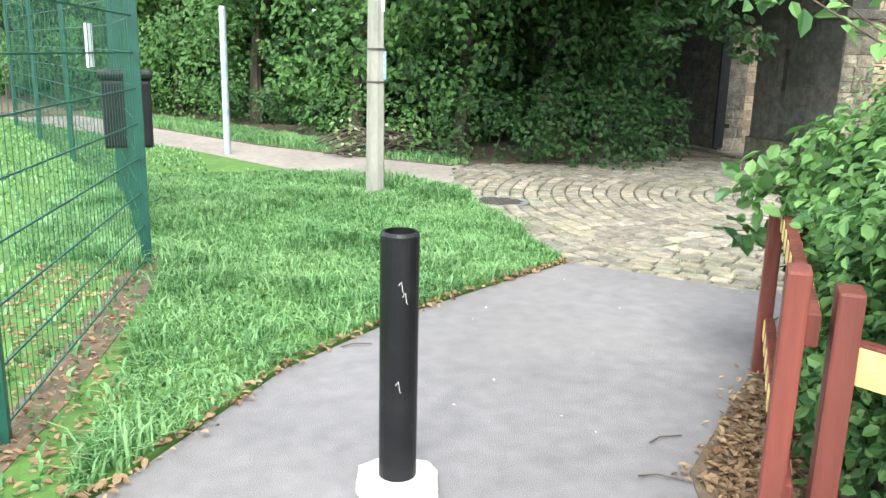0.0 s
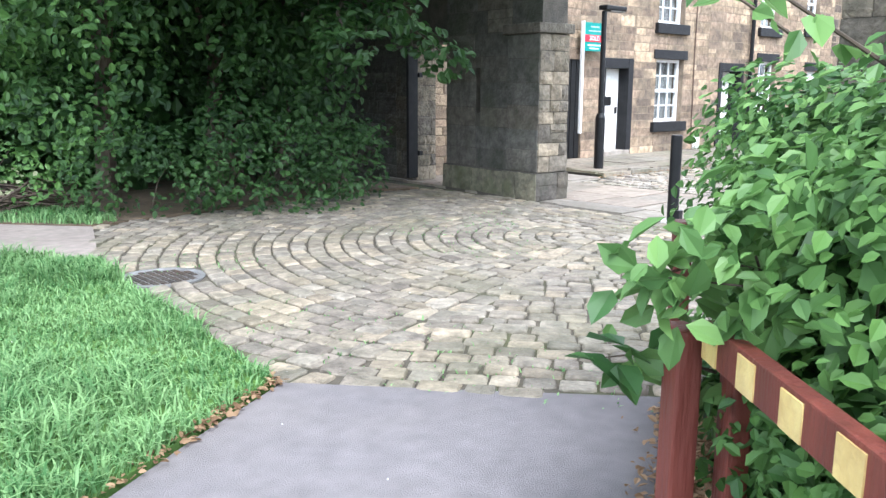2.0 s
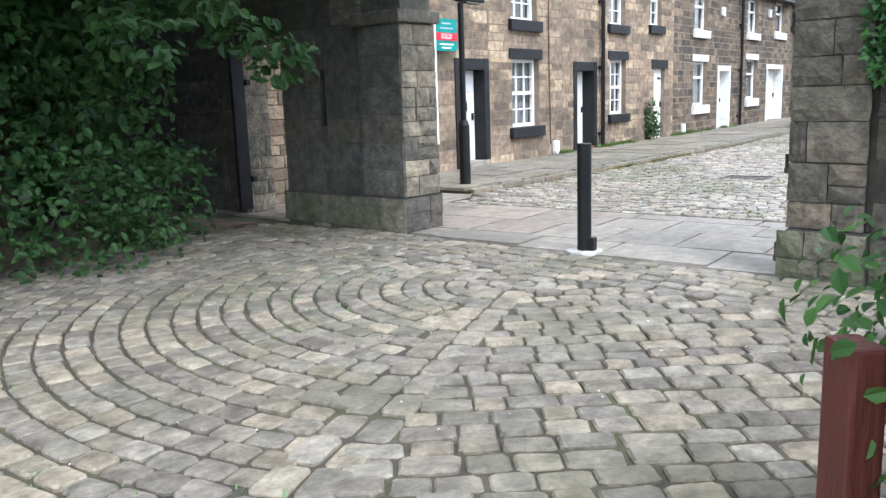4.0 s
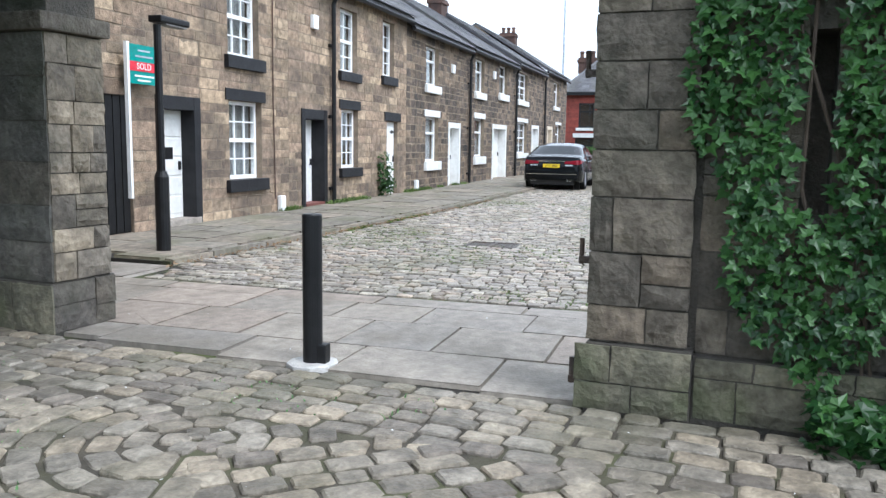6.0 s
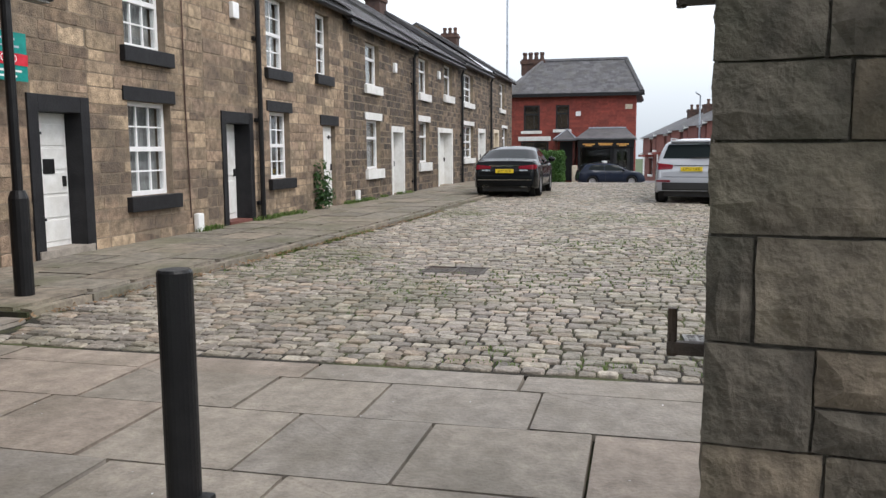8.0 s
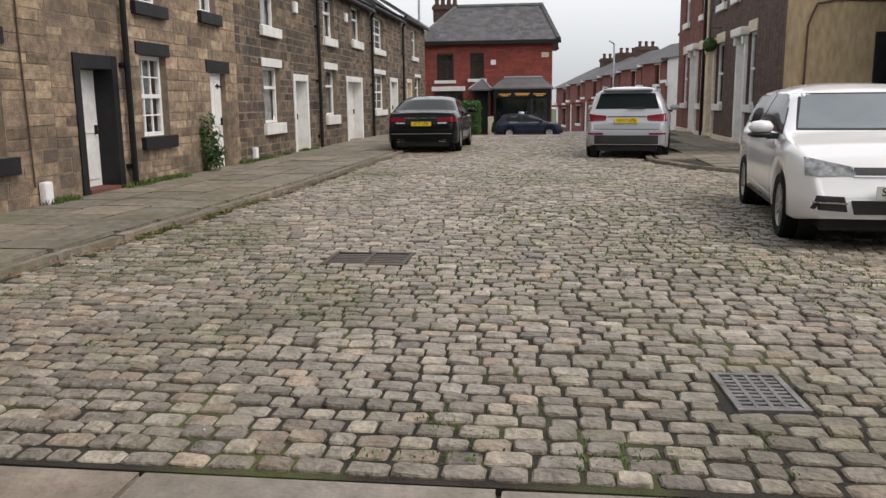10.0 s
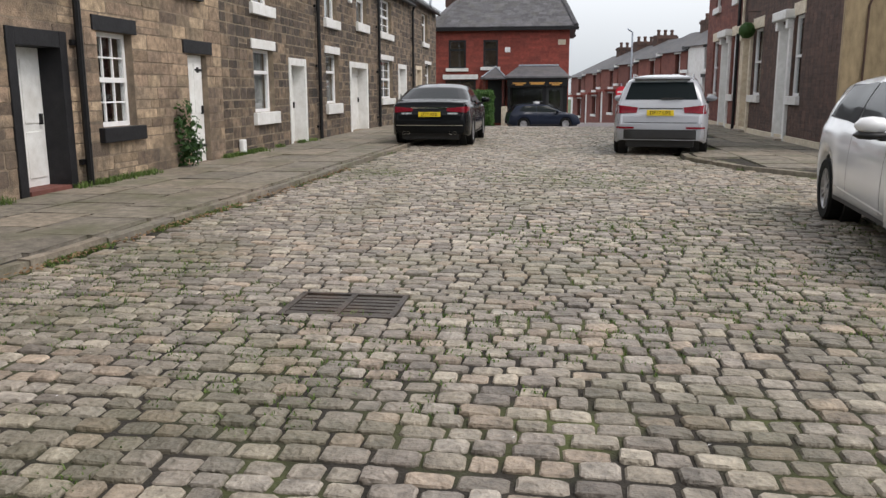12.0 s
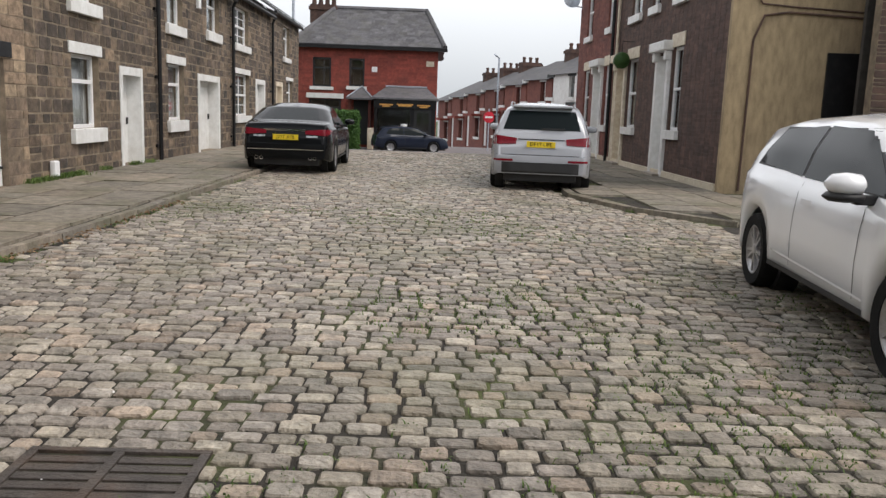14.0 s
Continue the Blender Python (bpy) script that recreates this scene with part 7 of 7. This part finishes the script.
# ---- grass, weeds and fallen leaves ----
def blades(name, P, h, rng, material, label, lean=0.5, width=0.006):
    n = len(P)
    a = rng.uniform(0, 6.28, n)
    d = np.stack([np.cos(a), np.sin(a), np.zeros(n)], 1)
    w = np.stack([-np.sin(a), np.cos(a), np.zeros(n)], 1) * (width * rng.uniform(0.7, 1.4, n))[:, None]
    H = (h * rng.uniform(0.5, 1.3, n))[:, None]
    l = (lean * rng.uniform(0.2, 1.3, n))[:, None] * H
    up = np.array([0, 0, 1.0])
    V = np.stack([P - w, P + w, P + up * H * 0.6 + d * l * 0.35 + w * 0.8, P + up * H * 0.6 + d * l * 0.35 - w * 0.8, P + up * H * (1 - 0.25 * lean) + d * l], 1)
    base = np.arange(n)[:, None] * 5
    me = bpy.data.meshes.new(name)
    me.from_pydata(V.reshape(-1, 3).tolist(), [], (base + [0, 1, 2, 3]).tolist() + (base + [3, 2, 4]).tolist())
    me.materials.append(material)
    ob = new(name, me)
    return tagged(ob, label, "grass", kind="stuff")


rng = np.random.default_rng(51)
def on_lawn(n, x0, x1, y0, y1, outline):
    q = np.stack([rng.uniform(x0, x1, n), rng.uniform(y0, y1, n)], 1)
    return q[[inside(a, b, outline) for a, b in q]]


q = on_lawn(100000, -1.0, 3.4, 2.4, 10.5, LAWNLINE)
lush = np.array([noise.noise(Vector((a * 0.9, b * 0.9, 0.5))) + 0.6 * noise.noise(Vector((a * 3, b * 3, 1.5))) + 0.35 * noise.noise(Vector((a * 9, b * 9, 6.5))) for a, b in q])
bare = (q[:, 0] < -0.35 + 0.12 * (q[:, 1] - 3)) & (lush < 0.55) & (q[:, 1] < 6.3)
q, lush = q[~bare], lush[~bare]
P = np.column_stack([q, np.full(len(q), 0.01)])
blades("grass", P, 0.05 + 0.17 * np.clip(lush + 0.15, 0, 1.2), rng, GRASS, "long bright green grass beside the path", 1.1, 0.005)
q = on_lawn(26000, -9, 0.6, 2.5, 18, LAWNLINE)
blades("grass", np.column_stack([q, np.full(len(q), 0.01)]), 0.06, rng, GRASS, "mown grass of the pitch behind the fence", 0.9, 0.012)
q = on_lawn(80000, -2, 4.2, 10.5, 20, VERGE)
q = q[q[:, 1] < np.interp(q[:, 0], hx, hy) - 0.1]
blades("grass", np.column_stack([q, np.full(len(q), 0.01)]), 0.11, rng, GRASS, "grass verge below the hedge", 0.8, 0.007)
E_ = []
for (xa, ya), (xb, yb), n in (((12.2, 10.22), (20.5, 9.76), 2600), ((20.5, 9.76), (29, 9.63), 500), ((24.5, 3.1), (27.4, 3.74), 700), ((14.4, 12.36), (30, 12.36), 6000), ((26.5, 12.3), (30.8, 12.3), 900)):
    f = rng.uniform(0, 1, n)
    k = np.array([noise.noise(Vector((a * (xb - xa) * 0.9, ya, 2.2))) for a in f]) > 0.16
    f = f[k]
    E_.append(np.stack([xa + (xb - xa) * f + rng.normal(size=len(f)) * 0.02, ya + (yb - ya) * f + rng.normal(size=len(f)) * 0.035, np.full(len(f), 0.0)], 1))
P = np.concatenate(E_)
P[:, 2] = np.where(P[:, 1] > 12, 0.05, -0.01)
P[:, 1] -= np.where(P[:, 1] > 12, np.abs(rng.normal(size=len(P))) * 0.07, 0.0)
blades("weeds", P, 0.05 + 0.06 * (P[:, 1] > 12), rng, WEED, "weeds along the kerb and the foot of the terrace", 0.9, 0.006)
q = rng.uniform((11.3, 3.0), (24, 10.0), (85000, 2))
k = np.array([noise.noise(Vector((a * 0.5, b * 0.5, 7.7))) + 0.6 * noise.noise(Vector((a * 4, b * 4, 1.7))) for a, b in q]) > 0.06
blades("weeds", np.column_stack([q[k], np.full(k.sum(), -0.014)]), 0.032, rng, WEED, "tiny weeds in the joints of the setts", 1.0, 0.004)
q = rng.uniform((3.2, 3.4), (8.4, 8.8), (5000, 2))
k = np.array([noise.noise(Vector((a * 0.6, b * 0.6, 4.7))) for a, b in q]) > 0.12
blades("weeds", np.column_stack([q[k], np.full(k.sum(), -0.014)]), 0.03, rng, GRASS, "tiny weeds in the joints of the forecourt", 1.0, 0.005)
fern = thing("weed_plant", "tall green weed growing against the terrace wall", "plant", pose(23.45, 12.26, 0.05))
P, N = clump_leaves([(0, 0, 0.2), (0.02, -0.02, 0.45), (0, 0, 0.75), (-0.05, 0, 1.0), (0.08, -0.05, 0.3)], [0.2, 0.22, 0.2, 0.12, 0.2], 700, 0.08, rng, (-0.3, -0.7, 0.4), 1.0)
P[:, 1] = np.minimum(P[:, 1], 0.12)
part("foliage", leaf_mesh("foliage", P, N, 0.075, rng), LEAF_DARK, fern)
# dead leaves along the path's edges
n = 480
f = rng.uniform(0, 1, n)
e = np.array([(-1.2, 1.9), (-0.2, 2.9), (0.55, 3.87), (1.5, 4.62), (2.35, 5.12), (2.95, 5.44)])
t = f * 5
i = np.minimum(t.astype(int), 4)
L1 = e[i] + (e[i + 1] - e[i]) * (t - i)[:, None] + rng.normal(size=(n, 2)) * (0.025, 0.025)
g = np.array([(1.35, 1.0), (1.95, 2.3), (3.1, 3.3), (4.1, 3.9)])
t = rng.uniform(0, 3, 7000)
i = np.minimum(t.astype(int), 2)
L2 = g[i] + (g[i + 1] - g[i]) * (t - i)[:, None] + (rng.normal(size=(7000, 2)) * 0.5 + 0.45) * (0.2, -0.17)
L3 = np.stack([rng.uniform(-0.9, -0.2, 1300), rng.uniform(2.6, 6.2, 1300)], 1)
L4 = np.stack([rng.uniform(11.8, 24, 600), np.zeros(600)], 1)
L4[:, 1] = np.interp(L4[:, 0], (12.0, 14.7, 20.5, 28.5), (10.22, 10.06, 9.74, 9.6)) - np.abs(rng.normal(size=600)) * 0.05
q = np.concatenate([L1, L2, L3, L4])
P = np.column_stack([q, rng.uniform(0.012, 0.035, len(q))])
litter = part("leaf_litter", leaf_mesh("leaf_litter", P, rng.normal(size=(len(P), 3)) * 0.35 + (0, 0, 1), 0.038, rng), DRYLEAF)
tagged(litter, "brown dead leaves strewn along the path's edges", "leaf litter", kind="stuff")
n = 110
q = rng.uniform((-0.5, 2.0), (8.4, 8.5), (n, 2))
q2 = rng.uniform((9, 4), (22, 10), (120, 2))
q = np.concatenate([q, q2])
specks = part("litter", leaf_mesh("litter", np.column_stack([q, np.full(len(q), 0.016)]), rng.normal(size=(len(q), 3)) * 0.2 + (0, 0, 1), 0.014, rng, "small"), UPVC)
tagged(specks, "small pale petals and scraps on the ground", "litter", kind="stuff")
for x, y, a in ((1.92, 2.62, 10), (1.72, 2.35, -25), (0.95, 4.05, 5)):
    tw = thing("twig", "thin dead twig lying on the asphalt", "twig", pose(x, y, 0.008, 0, 0, a), "twigs")
    part("stick", tube(bmesh.new(), [(-0.08, 0, 0.004), (-0.01, 0.015, 0.008), (0.09, -0.01, 0.004)], 0.0035, 5), BARK, tw)

# ---- setts, flags and kerbs ----
UP = (0, 0, 1)


def setts(spots, parent, material, seed, near, order):
    rng = random.Random(seed)
    items = []
    for x, y, ang, w, d in spots:
        a = ang + rng.uniform(-0.025, 0.025)
        u, v = Vector((math.cos(a), math.sin(a), rng.uniform(-0.03, 0.03))), Vector((-math.sin(a), math.cos(a), rng.uniform(-0.02, 0.02)))
        items.append(basis((x + rng.uniform(-0.006, 0.006), y + rng.uniform(-0.006, 0.006), -0.045), u, v, UP, w, d, rng.uniform(0.040, 0.056)))
    items.sort(key=order)
    lay("sett", "cobble", items, material, parent, near, 8, "worn stone setts", seed)


def rows_of(x0, x1, pitch, lo, hi, width, seed):
    """Courses across the x axis: (x, y, angle, width, depth)."""
    rng, out, x = random.Random(seed), [], x0
    while x < x1:
        p = pitch * rng.uniform(0.9, 1.12)
        y = lo + rng.uniform(-0.2, 0)
        wob = rng.uniform(0, 6)
        while y < hi:
            w = rng.uniform(*width)
            out.append((x + p / 2 + 0.007 * math.sin(y * 1.3 + wob), y + w / 2, math.pi / 2, w - 0.015, p - 0.025))
            y += w
        x += p
    return out


def road_edge(x):
    kx, ky = (11.15, 11.65, 12.0, 14.7, 20.5, 28.5, 39.0, 41.0), (10.05, 10.1, 10.26, 10.10, 9.78, 9.65, 9.6, 9.6)
    rx, ry = (11.15, 23.2, 24.6, 26.6, 27.5, 43.5), (2.2, 2.2, 3.1, 3.75, 3.7, 1.0)
    return np.interp(x, rx, ry), np.interp(x, kx, ky)


IRONS = ((15.0, 15.56, 7.04, 7.76), (11.96, 12.48, 4.70, 5.06))


def trimmed(s):
    """A sett cut to fit beside the ironwork, or nothing where it would lie under it."""
    x, y, ang, w, d = s
    for x0, x1, y0, y1 in IRONS:
        a, b = y - w / 2, y + w / 2
        if x0 - 0.03 < x < x1 + 0.03 and b > y0 and a < y1:
            if a < y0 - 0.05:
                b = y0 - 0.008
            elif b > y1 + 0.05:
                a = y1 + 0.008
            else:
                return None
            y, w = (a + b) / 2, b - a
    return (x, y, ang, w, d)


spots = []
for s in rows_of(11.18, 40.5, 0.128, 2.2, 10.3, (0.115, 0.2), 3):
    lo, hi = road_edge(s[0])
    s = trimmed(s)
    if s and lo + s[3] / 2 < s[1] < hi - s[3] / 2:
        spots.append(s)
setts(spots, road, COBBLE, 5, 300, lambda m: math.hypot(m.translation.x - 15.2, (m.translation.y - 6.2) * 0.8))
bm = bmesh.new()
strip = [(bm.verts.new((x, y0, z)), bm.verts.new((x, y1, z))) for x, y0, y1, z in ((40.5, 1.5, 9.6, -0.012), (41.6, 1.2, 12.3, -0.03), (57.0, -12, 12.3, -0.84), (74.0, -12, 30, -1.15), (112, -12, 30, -3.0))]
for (a, b), (c, d) in zip(strip, strip[1:]):
    bm.faces.new((a, c, d, b))
tagged(part("road", bm, ASPHALT), "grey tarmac crossing that falls away at the street's end", "road", kind="structure")

C = Vector((7.45, 6.85))
AXIS = Vector((-2.5, -0.8)).normalized()
SIDE = Vector((-AXIS.y, AXIS.x))
rng = random.Random(9)
spots = []
court_hole = (3.47, 8.05, 0.34)


def fits(x, y):
    return inside(x, y, COURTLINE) and math.hypot(x - court_hole[0], y - court_hole[1]) > court_hole[2]


r = 0.1
while r < 6.4:
    n = max(5, int(2 * math.pi * r / 0.195))
    off = rng.random()
    for k in range(n):
        a = 2 * math.pi * (k + off) / n
        p = C + Vector((math.cos(a), math.sin(a))) * r
        s = (p - C).dot(SIDE)
        along = (p - C).dot(AXIS)
        if (s < -0.13 or along < 0.1) and fits(p.x, p.y) and p.x < 7.69 + 0.085 * (p.y - 5.26):
            spots.append((p.x, p.y, a + math.pi / 2, 2 * math.pi * r / n - 0.012, 0.141))
    r += 0.159
for k in range(22):
    for j in (0, 1):
        p = C + AXIS * (0.3 + k * 0.27) + SIDE * (-0.09 + j * 0.18)
        if fits(p.x, p.y) and p.x < 7.69 + 0.085 * (p.y - 5.26):
            spots.append((p.x, p.y, math.atan2(AXIS.y, AXIS.x), 0.245, 0.16))
ANG = radians(-52)
U, V = Vector((math.cos(ANG), math.sin(ANG))), Vector((-math.sin(ANG), math.cos(ANG)))
d = -6.0
while d < 6:
    e = -6.0 + rng.uniform(-0.2, 0)
    dep = 0.152 * rng.uniform(0.92, 1.12)
    while e < 6:
        w = rng.uniform(0.15, 0.26)
        p = C + U * (e + w / 2) + V * (d + dep / 2)
        s = (p - C).dot(SIDE)
        if s > 0.13 and (p - C).dot(AXIS) >= 0.05 and fits(p.x, p.y) and p.x < 7.69 + 0.085 * (p.y - 5.26):
            spots.append((p.x, p.y, ANG, w - 0.013, dep - 0.02))
        e += w
    d += dep
for j in range(6):
    y = 3.0
    while y < 11.2:
        w = rng.uniform(0.18, 0.28)
        x = 7.70 + 0.142 * j + 0.085 * (y - 5.26)
        if fits(x, y + w / 2) and x < 8.62 + 0.085 * (y - 5.26):
            spots.append((x + 0.07, y + w / 2, radians(85), w - 0.014, 0.124))
        y += w
setts(spots, court, COURT, 6, 300, lambda m: math.hypot(m.translation.x - 6.0, m.translation.y - 6.2))

rng = random.Random(12)
items = []
for x0, x1, lo, hi in ((8.58, 9.38, 0.7, 1.05), (9.38, 10.16, 0.65, 1.0), (10.16, 10.79, 0.6, 1.0), (10.79, 11.12, 0.9, 1.5)):
    y = 2.1 + rng.uniform(0, 0.4)
    while y < 12.2:
        w = rng.uniform(lo, hi)
        a = x0 + (0.085 * (y + w / 2 - 5.26) + 0.06 if x0 < 9 else 0)
        if not (y > 10.0 and x1 > 11.0):
            items.append(basis(((a + x1) / 2, y + w / 2, -0.04), (1, 0, rng.uniform(-0.006, 0.006)), (0, 1, rng.uniform(-0.006, 0.006)), UP, x1 - a - 0.007, w - 0.007, 0.04 + rng.uniform(-0.004, 0.004)))
        y += w
items.append(basis((11.56, 11.2, -0.04), (1, 0, 0), (0, 1, 0), UP, 0.8, 1.9, 0.042))
lay("flagstone", "flag", items, FLAG, flags_bed, 300)
items = []
for j in range(3):
    x = 12.02 + 0.3 * j
    while x < 39:
        w = rng.uniform(0.6, 1.15)
        k0 = np.interp(x + w / 2, (12.0, 14.7, 20.5, 28.5, 39), (10.3, 10.14, 9.82, 9.69, 9.64)) + 0.17
        y0, y1 = k0 + (12.40 - k0) * j / 3, k0 + (12.40 - k0) * (j + 1) / 3
        items.append(basis((x + w / 2, (y0 + y1) / 2, 0.02), (1, rng.uniform(-0.01, 0.01), rng.uniform(-0.008, 0.008)), (0, 1, rng.uniform(-0.01, 0.01)), UP, w - 0.01, y1 - y0 - 0.01, 0.045 + rng.uniform(-0.004, 0.005)))
        x += w
x = 12.02
while x < 39:
    w = rng.uniform(0.7, 1.2)
    k0, k1 = [np.interp(q, (12.0, 14.7, 20.5, 28.5, 39), (10.26, 10.10, 9.78, 9.65, 9.6)) for q in (x, x + w)]
    items.append(basis((x + w / 2, (k0 + k1) / 2 + 0.07, -0.06), (1, (k1 - k0) / w, 0), (-(k1 - k0) / w, 1, 0), UP, w - 0.01, 0.12, 0.122 + rng.uniform(-0.004, 0.004)))
    x += w
lay("flagstone", "flag", items, PAVEFLAG, walk_left, 300)
items = []
y = -4.0
while y < 3.4:
    d = rng.uniform(0.55, 0.8)
    x = 23.3 + rng.uniform(0, 0.5)
    while x < 43:
        w = rng.uniform(0.6, 1.1)
        if y + d < np.interp(x, (23.2, 24.6, 26.6, 27.5, 43.5), (1.9, 2.95, 3.6, 3.55, 0.85)) and (x + w < 27.9 or y > 0.45):
            items.append(basis((x + w / 2, y + d / 2, 0.012), (1, 0, rng.uniform(-0.01, 0.01)), (0, 1, 0), UP, w - 0.016, d - 0.016, 0.05))
        x += w
    y += d
pts = [Vector(p) for p in ((23.2, 2.0), (24.6, 3.1), (26.6, 3.72), (27.5, 3.68), (43.4, 1.02))]
for a, b in zip(pts, pts[1:]):
    n = max(1, int((b - a).length / 0.9))
    u = (b - a).normalized()
    for k in range(n):
        m = a + (b - a) * (k + 0.5) / n
        items.append(basis((m.x + u.y * 0.07, m.y - u.x * 0.07, -0.06), (u.x, u.y, 0), (-u.y, u.x, 0), UP, (b - a).length / n - 0.01, 0.14, 0.125))
lay("flagstone", "flag", items, PAVEFLAG, walk_right, 300)
